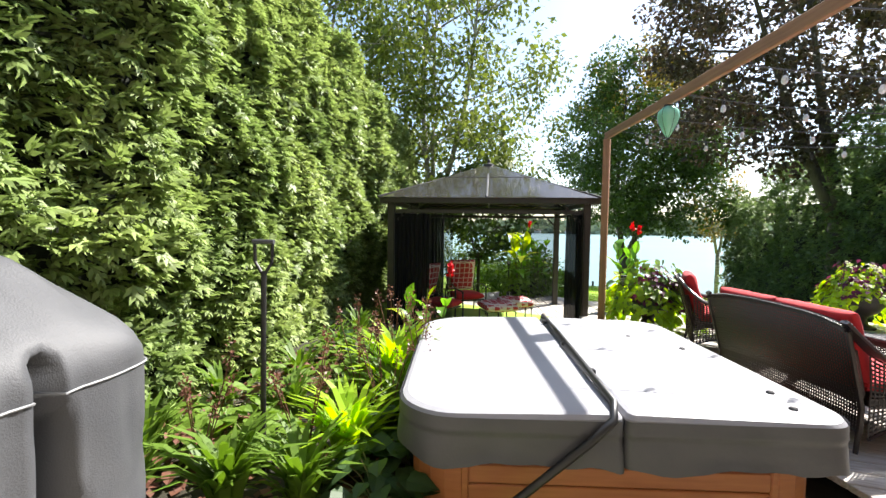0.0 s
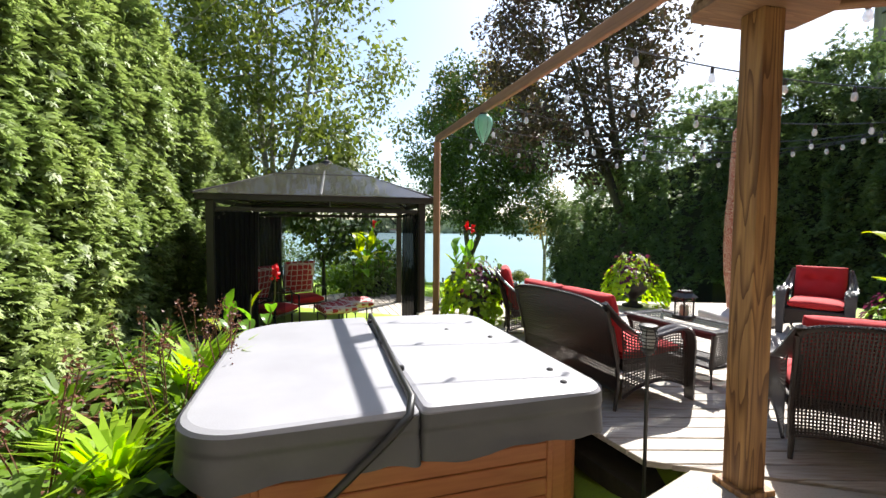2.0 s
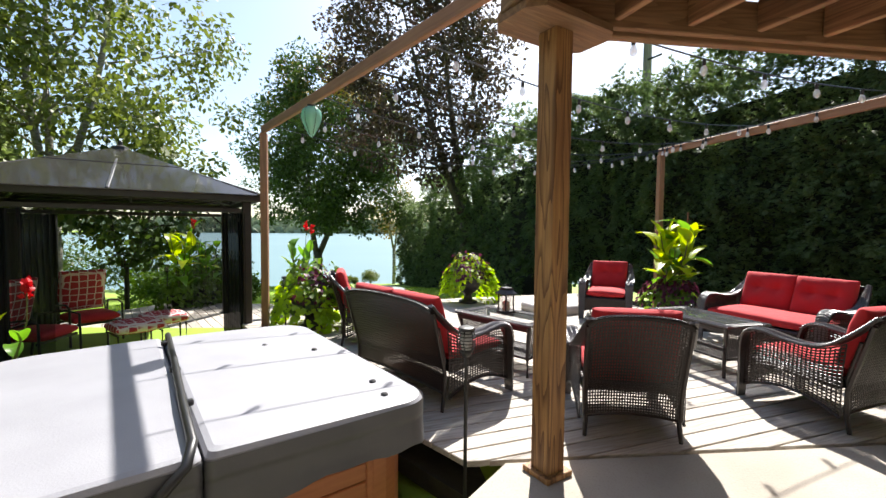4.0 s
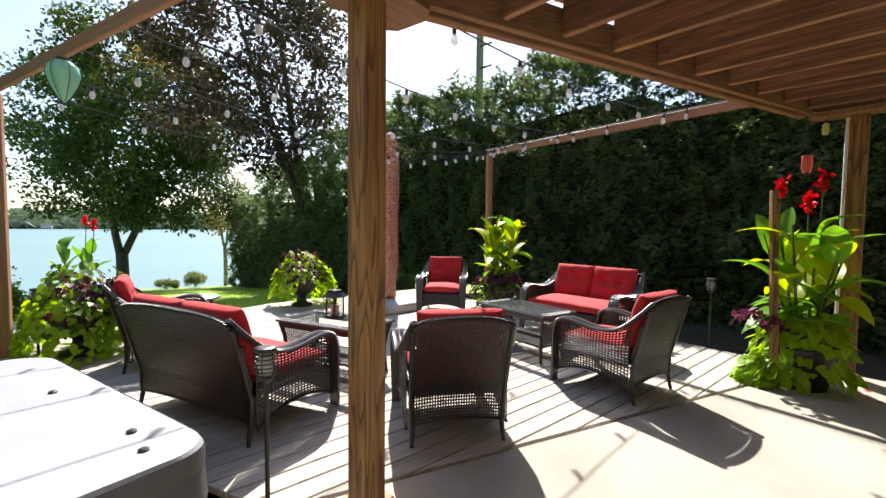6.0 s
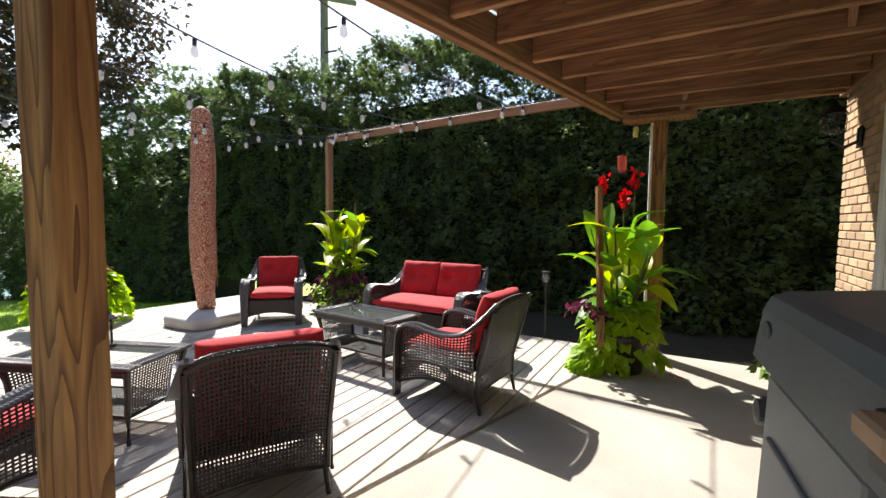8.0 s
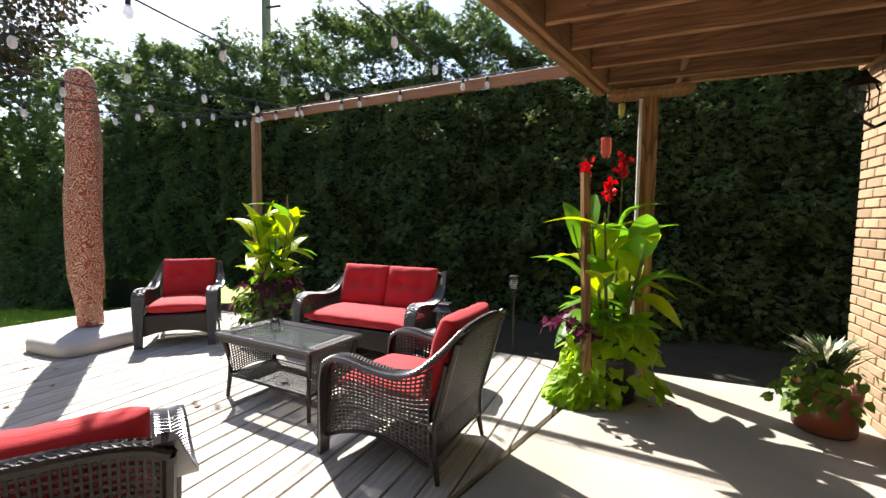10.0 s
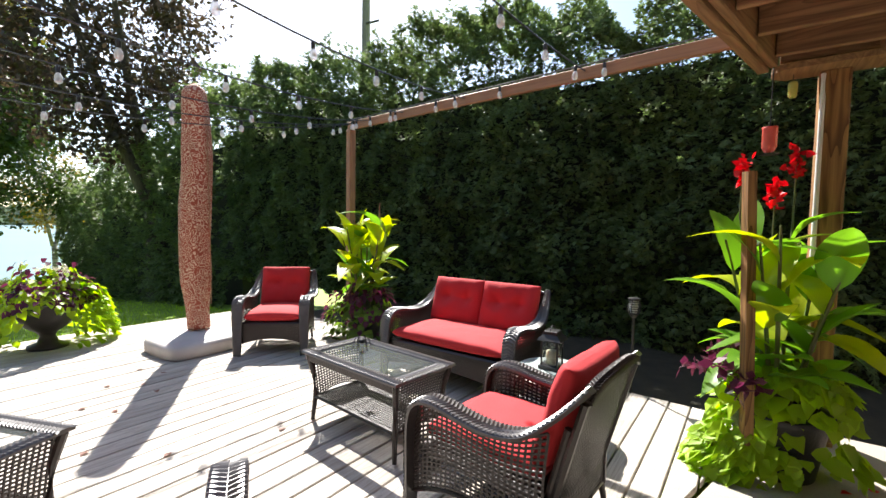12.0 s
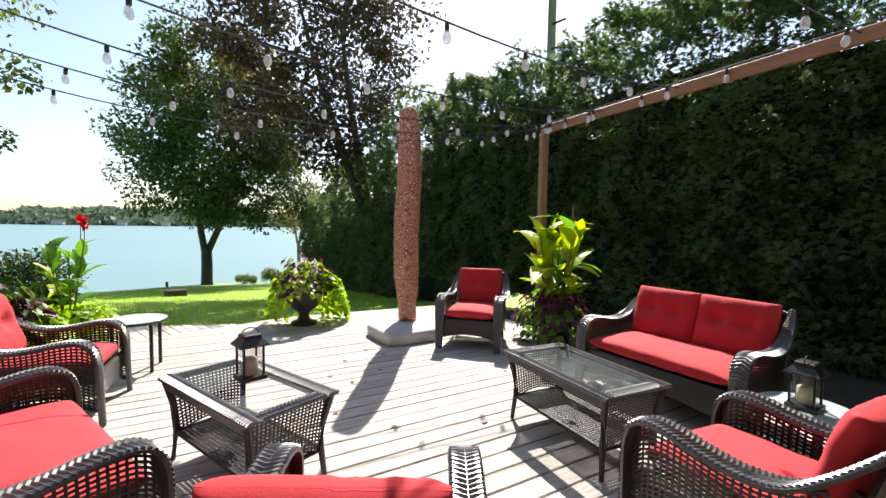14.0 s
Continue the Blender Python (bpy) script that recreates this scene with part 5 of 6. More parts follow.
def pattern_fabric():
    m = material("red_trellis_fabric", (0.45, 0.03, 0.045), 0.85, color2=(0.40, 0.025, 0.04), scale=6)
    n, l = m.node_tree.nodes, m.node_tree.links
    b = n["Principled BSDF"]
    tc = n.new("ShaderNodeTexCoord")
    vo = n.new("ShaderNodeTexVoronoi")
    vo.feature = "DISTANCE_TO_EDGE"
    vo.inputs["Scale"].default_value = 10
    vo.inputs["Randomness"].default_value = 0.15
    l.new(tc.outputs["Object"], vo.inputs["Vector"])
    mr = n.new("ShaderNodeMapRange")
    mr.inputs["From Min"].default_value, mr.inputs["From Max"].default_value = 0.08, 0.055
    l.new(vo.outputs["Distance"], mr.inputs["Value"])
    mix = n.new("ShaderNodeMix")
    mix.data_type = "RGBA"
    l.new(b.inputs["Base Color"].links[0].from_socket, mix.inputs["A"])
    mix.inputs["B"].default_value = (0.72, 0.60, 0.58, 1)
    l.new(mr.outputs[0], mix.inputs["Factor"])
    l.new(mix.outputs["Result"], b.inputs["Base Color"])
    return m


M["trellis"] = pattern_fabric()


def lounge_chair(at, rz):
    t = thing("metal_lounge_chair", GZ @ pose(*at, 0, 0, rz), "black metal lounge chair with red trellis cushions in the gazebo", "chair", "gazebo chairs")
    for s in (-1, 1):
        part("side_frame", tube([(s * 0.30, 0.30, 0.0), (s * 0.30, 0.29, 0.58), (s * 0.30, 0.15, 0.62), (s * 0.30, -0.22, 0.58), (s * 0.30, -0.30, 0.0)], 0.014, 8), M["black"], t)
        part("back_rail", tube([(s * 0.27, -0.20, 0.36), (s * 0.27, -0.34, 0.95)], 0.013, 8), M["black"], t)
    part("seat_bar", box((0.58, 0.03, 0.03), (0, 0.26, 0.34), 0.004), M["black"], t)
    part("seat_bar", box((0.58, 0.03, 0.03), (0, -0.22, 0.34), 0.004), M["black"], t)
    c = part("seat_cushion", cushion_bm(0.54, 0.54, 0.12, 0.015), M["red"], t, "dark red seat cushion", True)
    c.matrix_basis = pose(0, 0.03, 0.41)
    c = part("back_cushion", cushion_bm(0.54, 0.60, 0.11, 0.015), M["trellis"], t, "red and white trellis-patterned back cushion", True)
    c.matrix_basis = pose(0, -0.24, 0.76, 76, 0, 0)


lounge_chair((-0.40, -0.12, 0), -155)
lounge_chair((-0.78, -1.08, 0), -118)
for x, y, rz in ((0.20, -1.15, 20), (0.50, -0.72, 10)):
    t = thing("ottoman", GZ @ pose(x, y, 0, 0, 0, rz), "low metal ottoman with a red trellis cushion in the gazebo", "ottoman", "gazebo ottomans")
    for sx in (-1, 1):
        part("leg_frame", tube([(sx * 0.24, -0.2, 0.0), (sx * 0.24, -0.2, 0.33), (sx * 0.24, 0.2, 0.33), (sx * 0.24, 0.2, 0.0)], 0.012, 6), M["black"], t)
    c = part("cushion", cushion_bm(0.54, 0.5, 0.13, 0.02), M["trellis"], t, "red and white trellis cushion", True)
    c.location = (0, 0, 0.405)


# ---------------- planters and flowers ----------------
def leaf_mesh(name, length, width, droop, fold=0.18, wave=0.0, n=10):
    """A large pointed leaf that grows along +y and droops, folded along its midrib."""
    bm = bmesh.new()
    rows = []
    for i in range(n + 1):
        f = i / n
        y, z = length * f * (1 - 0.25 * droop * f), length * (0.25 * f - droop * f * f * 0.75)
        hw = width / 2 * (math.sin(math.pi * min(1, f ** 0.8)) ** 0.75 if f < 1 else 0.0) + (0.004 if f < 0.08 else 0)
        row = []
        for c in (-1, -0.5, 0, 0.5, 1):
            row.append(bm.verts.new((c * hw, y, z + abs(c) * hw * fold * 2 + wave * hw * math.sin(f * 14 + c * 2) * abs(c))))
        rows.append(row)
    for r1, r2 in zip(rows, rows[1:]):
        for k in range(4):
            bm.faces.new((r1[k], r1[k + 1], r2[k + 1], r2[k]))
    bmesh.ops.remove_doubles(bm, verts=bm.verts, dist=0.0006)
    me = bpy.data.meshes.new(name)
    bm.to_mesh(me)
    bm.free()
    for p in me.polygons:
        p.use_smooth = True
    return me


LEAVES = {}
for mm in ("canna", "canna_sunlit"):
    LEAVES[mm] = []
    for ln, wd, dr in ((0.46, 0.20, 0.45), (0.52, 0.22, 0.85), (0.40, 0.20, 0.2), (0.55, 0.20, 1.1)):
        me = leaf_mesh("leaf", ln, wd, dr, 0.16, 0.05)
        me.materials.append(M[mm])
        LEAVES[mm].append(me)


def canna(t, stems, h, flowers, sun_share, lean=0.16, z0=0.0, seed=1, leaf_scale=1.0):
    """Canna lilies: upright stems with big leaves turned round them, and red flower heads."""
    rnd = random.Random(seed)
    for s in range(stems):
        a = 2 * math.pi * s / stems + rnd.uniform(-0.4, 0.4)
        r = rnd.uniform(0.02, 0.10)
        hs = h * rnd.uniform(0.72, 1.0)
        base = Vector((r * math.cos(a), r * math.sin(a), z0))
        tip = base + Vector((lean * math.cos(a), lean * math.sin(a), hs))
        st = part("stem", tube([base, base.lerp(tip, 0.5) + Vector((0, 0, 0.02)), tip], [0.014, 0.011, 0.006], 7), M["stem"], t)
        nl = 5
        for k in range(nl):
            f = 0.22 + 0.74 * k / nl
            p = base.lerp(tip, f)
            az = a + 2.4 * k + rnd.uniform(-0.5, 0.5)
            up = 22 + 50 * (k / nl) + rnd.uniform(-10, 12)
            # the copy coloured as sunlit grows likelier up the stem
            mm = "canna_sunlit" if rnd.random() < sun_share * (0.4 + f) else "canna"
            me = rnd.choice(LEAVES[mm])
            ob = new("leaf", me)
            ob.parent = st
            sc = leaf_scale * rnd.uniform(0.75, 1.05) * (1.0 - 0.25 * abs(f - 0.5))
            ob.matrix_basis = Matrix.Translation(p) @ Matrix.Rotation(az, 4, "Z") @ Matrix.Rotation(radians(up), 4, "X") @ Matrix.Scale(sc, 4)
        if s < flowers:
            top = tip + Vector((0.01, 0, 0.30))
            part("flower_stalk", tube([tip, tip.lerp(top, 0.6), top], 0.006, 6), M["stem"], st)
            n = 46
            c = np.array([top - Vector((0, 0, 0.10)) + Vector((0, 0, 0.15 * q / n)) for q in range(n)])
            scatter("flower_head", HEART, c + RNG.normal(size=(n, 3)) * 0.014, frames(rand_unit(n) + np.array([0, 0, 0.35]), rand_unit(n)), 0.034 + 0.022 * RNG.random(n), M["petal_red"], st, "bright red canna flower")


def spill(t, nm, n, r, z_top, z_low, leaf, mat, mound=0.15, squash=1.0, dirs=None, label=""):
    """Trailing leaves that mound over a pot's rim and hang down its sides."""
    a = RNG.uniform(0, 2 * math.pi, n)
    if dirs is not None:
        a = dirs[0] + RNG.normal(size=n) * dirs[1]
    f = RNG.random(n)
    rr = r * (0.35 + 0.75 * np.sqrt(f)) * (1 + 0.25 * np.sin(3 * a + 1))
    z = np.where(f < 0.45, z_top + mound * (0.45 - f) * 1.6 * RNG.random(n), z_top - (z_top - z_low) * (np.maximum(f - 0.45, 0) / 0.55) ** 1.1) + RNG.normal(size=n) * 0.02
    z = np.maximum(z, 0.015)
    P = np.stack([rr * np.cos(a), rr * np.sin(a) * squash, z], axis=1)
    out = np.stack([np.cos(a), np.sin(a), np.zeros(n)], axis=1)
    ax = frames(out * 0.6 + np.array([0, 0, -0.7]) + rand_unit(n) * 0.55, out + np.array([0, 0, 0.7]) + rand_unit(n) * 0.5)
    scatter(nm, HEART, P, ax, leaf * (0.6 + 0.8 * RNG.random(n)), mat, t, label)


M["urn"] = material("dark_cast_iron", (0.022, 0.02, 0.02), 0.5, color2=(0.035, 0.03, 0.028), scale=12, bump=0.25)
URN = [(0.17, 0.0), (0.17, 0.03), (0.09, 0.06), (0.065, 0.13), (0.09, 0.17), (0.19, 0.24), (0.24, 0.34), (0.25, 0.42), (0.285, 0.45), (0.285, 0.475), (0.25, 0.475), (0.23, 0.43)]

# flower urn by the lawn
t = thing("flower_urn", pose(0.88, 5.46, 0), "dark urn overflowing with lime vine and purple flowers on the deck", "planter", "garden urns")
part("urn", lathe(URN, 28), M["urn"], t, "dark cast-iron pedestal urn", True)
spill(t, "lime_vine", 560, 0.44, 0.56, 0.06, 0.08, M["lime"], 0.2, dirs=(0.15, 0.5))
spill(t, "lime_vine", 420, 0.42, 0.56, 0.20, 0.08, M["lime"], 0.2, dirs=(3.3, 0.5))
spill(t, "lime_foliage", 460, 0.38, 0.60, 0.46, 0.065, M["lime"], 0.42)
spill(t, "purple_foliage", 420, 0.38, 0.62, 0.47, 0.06, M["purple"], 0.46)
spill(t, "green_foliage", 300, 0.33, 0.62, 0.5, 0.06, M["bed_leaf"], 0.35)
n = 70
a = RNG.uniform(0, 6.28, n)
P = np.stack([0.26 * np.sqrt(RNG.random(n)) * np.cos(a), 0.26 * np.sqrt(RNG.random(n)) * np.sin(a), 0.78 + 0.1 * RNG.random(n)], axis=1)
P = np.repeat(P[:9], 16, axis=0) + RNG.normal(size=(144, 3)) * 0.015
scatter("pale_blossom", DIAMOND, P, frames(rand_unit(144), rand_unit(144)), np.full(144, 0.03), M["petal_white"], t, "small round pale flowers")["kind"] = "stuff"

# big urn near the gazebo
t = thing("flower_urn", pose(-1.69, 3.80, 0), "large dark urn with trailing lime vine and purple foliage", "planter", "garden urns")
part("urn", lathe([(r * 1.1, z * 1.12) for r, z in URN], 28), M["urn"], t, "dark cast-iron pedestal urn", True)
spill(t, "lime_vine", 900, 0.50, 0.52, 0.03, 0.085, M["lime"], 0.18)
spill(t, "green_foliage", 500, 0.42, 0.60, 0.35, 0.075, M["bed_leaf"], 0.5)
spill(t, "purple_foliage", 380, 0.42, 0.60, 0.30, 0.07, M["purple"], 0.4, dirs=(-0.3, 0.9))

# cannas on the walkway and behind the gazebo
for x, y, h, sd, fl in ((-2.25, 7.0, 1.35, 4, 2), (-4.78, 7.75, 1.60, 9, 1), (-4.45, 8.2, 1.3, 12, 0)):
    z = -0.36
    t = thing("canna_planter", pose(x, y, z), "tall green canna lilies with broad leaves in a dark pot", "planter", "canna planters")
    part("pot", lathe([(0.18, 0.0), (0.24, 0.30), (0.26, 0.34), (0.23, 0.34), (0.21, 0.30)], 24), M["urn"], t, "dark round pot", True)
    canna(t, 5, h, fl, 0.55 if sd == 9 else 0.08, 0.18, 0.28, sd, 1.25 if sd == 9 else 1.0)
    spill(t, "lime_vine", 500, 0.42, 0.40, 0.02, 0.085, M["lime"] if sd == 4 else M["bed_leaf"], 0.15)

# canna beside the light-frame post
t = thing("canna_planter", pose(3.66, 3.66, 0), "canna lilies with sunlit-toned yellow-green leaves and purple undergrowth in a pot", "planter", "canna planters")
part("pot", lathe([(0.17, 0.0), (0.22, 0.32), (0.24, 0.36), (0.21, 0.36), (0.19, 0.32)], 24), M["urn"], t, "dark round pot", True)
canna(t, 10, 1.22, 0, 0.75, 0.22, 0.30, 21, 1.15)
spill(t, "purple_foliage", 300, 0.38, 0.48, 0.18, 0.06, M["purple"], 0.25)
spill(t, "lime_vine", 420, 0.36, 0.36, 0.02, 0.09, M["bed_leaf"], 0.1)
part("plant_stake", tube([(0.14, -0.05, 0.3), (0.17, -0.06, 1.62)], 0.010, 6), M["rail"], t)

# canna beside the deck post
t = thing("canna_planter", pose(3.80, -0.30, 0), "tall red-flowering canna lilies with lime vine at the deck post", "planter", "canna planters")
part("pot", lathe([(0.18, 0.0), (0.23, 0.32), (0.25, 0.36), (0.22, 0.36), (0.20, 0.32)], 24), M["urn"], t, "dark round pot", True)
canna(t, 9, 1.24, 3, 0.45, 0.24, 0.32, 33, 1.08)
spill(t, "lime_vine", 420, 0.27, 0.54, 0.08, 0.10, M["lime"], 0.14)
spill(t, "bright_vine", 300, 0.36, 0.20, 0.0, 0.07, M["lime"], 0.05, dirs=(2.5, 0.35))
for k in range(9):
    a = 1.9 + 0.25 * k if k < 5 else -0.6 + 0.2 * k
    st = [(0.15 * math.cos(a), 0.15 * math.sin(a), 0.42), (0.34 * math.cos(a), 0.34 * math.sin(a), 0.56 + 0.03 * (k % 3)), (0.50 * math.cos(a), 0.50 * math.sin(a), 0.50 + 0.05 * (k % 4))]
    part("purple_shoot", tube(st, [0.006, 0.005, 0.003], 5), M["purple"], t)
    n = 22
    f = RNG.random(n)
    P = np.array([Vector(st[0]).lerp(Vector(st[1]), min(1, 2 * q)) if q < 0.5 else Vector(st[1]).lerp(Vector(st[2]), 2 * q - 1) for q in f])
    scatter("purple_leaf_tuft", DIAMOND, P, frames(rand_unit(n) + np.array([0, 0, 0.2]), rand_unit(n)), 0.05 + 0.045 * RNG.random(n), M["purple"], t)["kind"] = "stuff"
t = thing("garden_stake", pose(3.53, -0.20, 0), "squared weathered wooden stake among the canna leaves", "stake")
part("stake", tube([(0.01, -0.01, 0.0), (-0.04, 0.04, 1.67)], [0.034, 0.034], 4), M["lumber"], t)

# terracotta pot by the house corner
M["terracotta"] = material("glazed_terracotta", (0.28, 0.075, 0.035), 0.35, color2=(0.20, 0.05, 0.025), scale=4, bump=0.1)
t = thing("potted_plant", pose(4.06, -1.58, 0), "round glazed terracotta pot with a spiky striped plant", "potted plant")
part("pot", lathe([(0.145, 0.0), (0.165, 0.02), (0.178, 0.25), (0.182, 0.30), (0.165, 0.30), (0.15, 0.26)], 32), M["terracotta"], t, "glossy red-brown terracotta pot", True)
n = 150
a = RNG.uniform(0, 6.28, n)
d = np.stack([np.cos(a), np.sin(a), 0.9 + 1.5 * RNG.random(n)], axis=1)
scatter("blade_leaves", BLADE, np.stack([0.05 * np.cos(a), 0.05 * np.sin(a), np.full(n, 0.28)], axis=1), frames(d, np.stack([-np.cos(a), -np.sin(a), np.full(n, 0.6)], axis=1)), 0.20 + 0.17 * RNG.random(n), M["grey_leaf"], t)
scatter("pale_blade_leaves", BLADE, np.stack([0.05 * np.cos(a[:50]), 0.05 * np.sin(a[:50]), np.full(50, 0.30)], axis=1), frames(d[:50] + 0.2, np.stack([-np.cos(a[:50]), -np.sin(a[:50]), np.full(50, 0.6)], axis=1)), 0.2 + 0.14 * RNG.random(50), M["petal_white"], t)
spill(t, "ivy", 140, 0.24, 0.36, 0.20, 0.06, M["bed_leaf"], 0.2, dirs=(2.6, 0.9))


# ---------------- solar torches, tool handle, feeder, hanging lantern ----------------
M["solar_glass"] = material("frosted_lamp_glass", (0.55, 0.56, 0.54), 0.3, color2=(0.5, 0.5, 0.48), scale=10)


def solar_torch(x, y, z, h, label):
    t = thing("solar_torch", pose(x, y, z), label, "garden torch", "solar torches")
    part("pole", tube([(0, 0, 0), (0, 0, h - 0.16)], 0.011, 10), M["black"], t)
    part("cup", lathe([(0.012, h - 0.17), (0.028, h - 0.155), (0.038, h - 0.135), (0.034, h - 0.13)], 16), M["black"], t, "", True)
    part("diffuser", lathe([(0.026, h - 0.135), (0.036, h - 0.08), (0.032, h - 0.02), (0.02, h - 0.015)], 16), M["solar_glass"], t, "frosted lamp glass", True)
    for k in range(6):
        zz = h - 0.125 + 0.019 * k
        r = 0.038 + 0.012 * math.sin(math.pi * (k + 0.5) / 6)
        part("cage_ring", tube([(r * math.cos(q), r * math.sin(q), zz) for q in [2 * math.pi * j / 20 for j in range(21)]], 0.0032, 5), M["black"], t)
    for k in range(6):
        q = 2 * math.pi * k / 6
        part("cage_rib", tube([((0.038 + 0.013 * math.sin(math.pi * j / 6)) * math.cos(q), (0.038 + 0.013 * math.sin(math.pi * j / 6)) * math.sin(q), h - 0.135 + 0.12 * j / 6) for j in range(7)], 0.003, 5), M["black"], t)
    part("solar_cap", lathe([(0.046, h - 0.018), (0.050, h - 0.008), (0.046, h), (0.03, h + 0.004)], 20), M["black"], t, "round solar cap")


solar_torch(-0.425, 0.245, -0.35, 1.13, "black solar torch on a pole beside the deck edge")
solar_torch(4.36, 0.74, -0.28, 1.06, "black solar torch on a pole before the dark hedge")
solar_torch(-1.98, 3.62, -0.0, 0.71, "black solar torch on a pole near the urn")
solar_torch(-5.0, 7.6, -0.4, 0.95, "black solar torch on a pole behind the gazebo")

t = thing("garden_tool", pose(-3.46, -0.80, -0.1), "black garden tool standing upright by its D-grip handle", "garden tool")
part("shaft", tube([(0.02, -0.03, 0.0), (0.0, 0.0, 1.15)], 0.016, 10), M["black"], t)
part("grip_frame", tube([(0, 0, 1.12), (-0.045, -0.02, 1.20), (-0.05, -0.02, 1.31)], 0.010, 8), M["black"], t)
part("grip_frame", tube([(0, 0, 1.12), (0.045, 0.02, 1.20), (0.05, 0.02, 1.31)], 0.010, 8), M["black"], t)
part("grip", tube([(-0.058, -0.024, 1.315), (0.058, 0.024, 1.315)], 0.014, 10), M["skirt"], t)

M["feeder"] = material("red_feeder_glass", (0.75, 0.16, 0.12), 0.12, color2=(0.68, 0.12, 0.09), scale=6, alpha=0.75)
t = thing("bird_feeder", pose(4.20, -0.13, 1.86), "red glass hummingbird feeder hanging from the deck beam", "bird feeder")
part("bottle", lathe([(0.02, 0.0), (0.035, 0.02), (0.042, 0.04), (0.042, 0.15), (0.046, 0.165), (0.02, 0.17)], 16), M["feeder"], t, "red glass bottle", True)
part("tray", lathe([(0.05, -0.012), (0.055, -0.004), (0.02, 0.0)], 16), M["bronze"], t)
part("wire", tube([(0, 0, 0.17), (0, 0, 0.60)], 0.003, 5), M["black"], t)

M["trap"] = material("yellow_trap_plastic", (0.62, 0.60, 0.16), 0.35, color2=(0.52, 0.50, 0.12), scale=14, alpha=0.9)
t = thing("wasp_trap", pose(4.30, -0.22, 2.215), "small pale yellow plastic trap hanging under the deck", "insect trap")
part("cup", lathe([(0.018, 0.0), (0.023, 0.01), (0.027, 0.085), (0.022, 0.10), (0.010, 0.105)], 14), M["trap"], t, "", True)
part("wire", tube([(0, 0, 0.10), (0, 0, 0.15)], 0.002, 5), M["black"], t)

M["green_glass"] = material("green_glass", (0.25, 0.62, 0.42), 0.1, color2=(0.35, 0.72, 0.52), scale=12, stretch=(1, 1, 0.3), alpha=0.72, spec=0.6)
t = thing("hanging_lantern", pose(-1.52, 2.52, 2.26), "teardrop green glass lantern hanging from the wooden rail", "lantern")
part("glass", lathe([(0.012, 0.0), (0.035, 0.03), (0.085, 0.13), (0.105, 0.20), (0.098, 0.26), (0.06, 0.30), (0.04, 0.31)], 20), M["green_glass"], t, "translucent green glass", True)
part("collar", lathe([(0.045, 0.305), (0.045, 0.325), (0.015, 0.33)], 14), M["bronze"], t)
for k in range(6):
    q = 2 * math.pi * k / 6
    part("wire_rib", tube([(r * 1.03 * math.cos(q), r * 1.03 * math.sin(q), z) for r, z in ((0.014, 0.0), (0.037, 0.03), (0.087, 0.13), (0.107, 0.20), (0.1, 0.26), (0.06, 0.305))], 0.0025, 4), M["bronze"], t)
part("hook", tube([(0, 0, 0.33), (0, 0, 0.38)], 0.004, 5), M["black"], t)


# ---------------- string lights ----------------
M["bulb"] = material("clear_bulb_glass", (0.80, 0.82, 0.82), 0.05, color2=(0.75, 0.77, 0.77), alpha=0.5, spec=0.8)
M["cable"] = material("black_rubber_cable", (0.03, 0.03, 0.032), 0.28, color2=(0.04, 0.04, 0.042), scale=10, spec=0.7)
L0, L1 = Vector((FP.x, FP.y, RAIL_Z + 0.02)), Vector((-0.28, 0.16, RAIL_Z + 0.02))
R0, R1 = Vector((RP.x, RP.y, RAIL_Z + 0.02)), Vector((4.22, -0.22, RAIL_Z + 0.02))
bulb0 = sock0 = None
for a, b, sag, nb in ((0.06, 0.00, 0.40, 9), (0.24, 0.02, 0.36, 9), (0.42, 0.08, 0.32, 8), (0.60, 0.22, 0.28, 8), (0.80, 0.42, 0.22, 8), (0.98, 0.70, 0.14, 7)):
    p, q = L0.lerp(L1, a), R0.lerp(R1, b)
    t = thing("string_lights", Matrix(), "black cable of clear bulbs strung between the wooden rails", "string lights", "string light cables")
    pt = lambda f: p.lerp(q, f) - Vector((0, 0, sag * 4 * f * (1 - f)))
    part("cable", tube([pt(k / 24) for k in range(25)], 0.0055, 6), M["cable"], t)
    for k in range(nb):
        c = pt((k + 0.6) / nb)
        bm = lathe([(0.012, -0.055), (0.016, -0.05), (0.016, -0.012), (0.009, 0.0)], 8)
        if sock0 is None:
            sock0 = part("socket", bm, M["black"], t)
            bulb0 = part("bulb", lathe([(0.010, -0.135), (0.024, -0.122), (0.028, -0.10), (0.024, -0.075), (0.014, -0.055)], 12), M["bulb"], sock0, "", True)
            sock0.matrix_basis = Matrix.Translation(c) @ Matrix.Scale(0.85, 4)
        else:
            bm.free()
            tilt = Matrix.Rotation(random.uniform(-0.12, 0.12), 4, "X")
            so = share("socket", sock0, t, Matrix.Translation(c) @ tilt @ Matrix.Scale(0.85, 4))
            share("bulb", bulb0, so, Matrix())
t = thing("string_lights", Matrix(), "black cable of clear bulbs hanging along the wooden rail", "string lights", "string light cables")
part("cable", tube([R0.lerp(R1, k / 16) + Vector((-0.05, 0, 0.035)) for k in range(17)], 0.0055, 6), M["cable"], t)
for k in range(7):
    c = R0.lerp(R1, 0.02 + 0.02 * k * k) + Vector((-0.05, 0, 0.02))
    so = share("socket", sock0, t, Matrix.Translation(c) @ Matrix.Scale(0.85, 4))
    share("bulb", bulb0, so, Matrix())


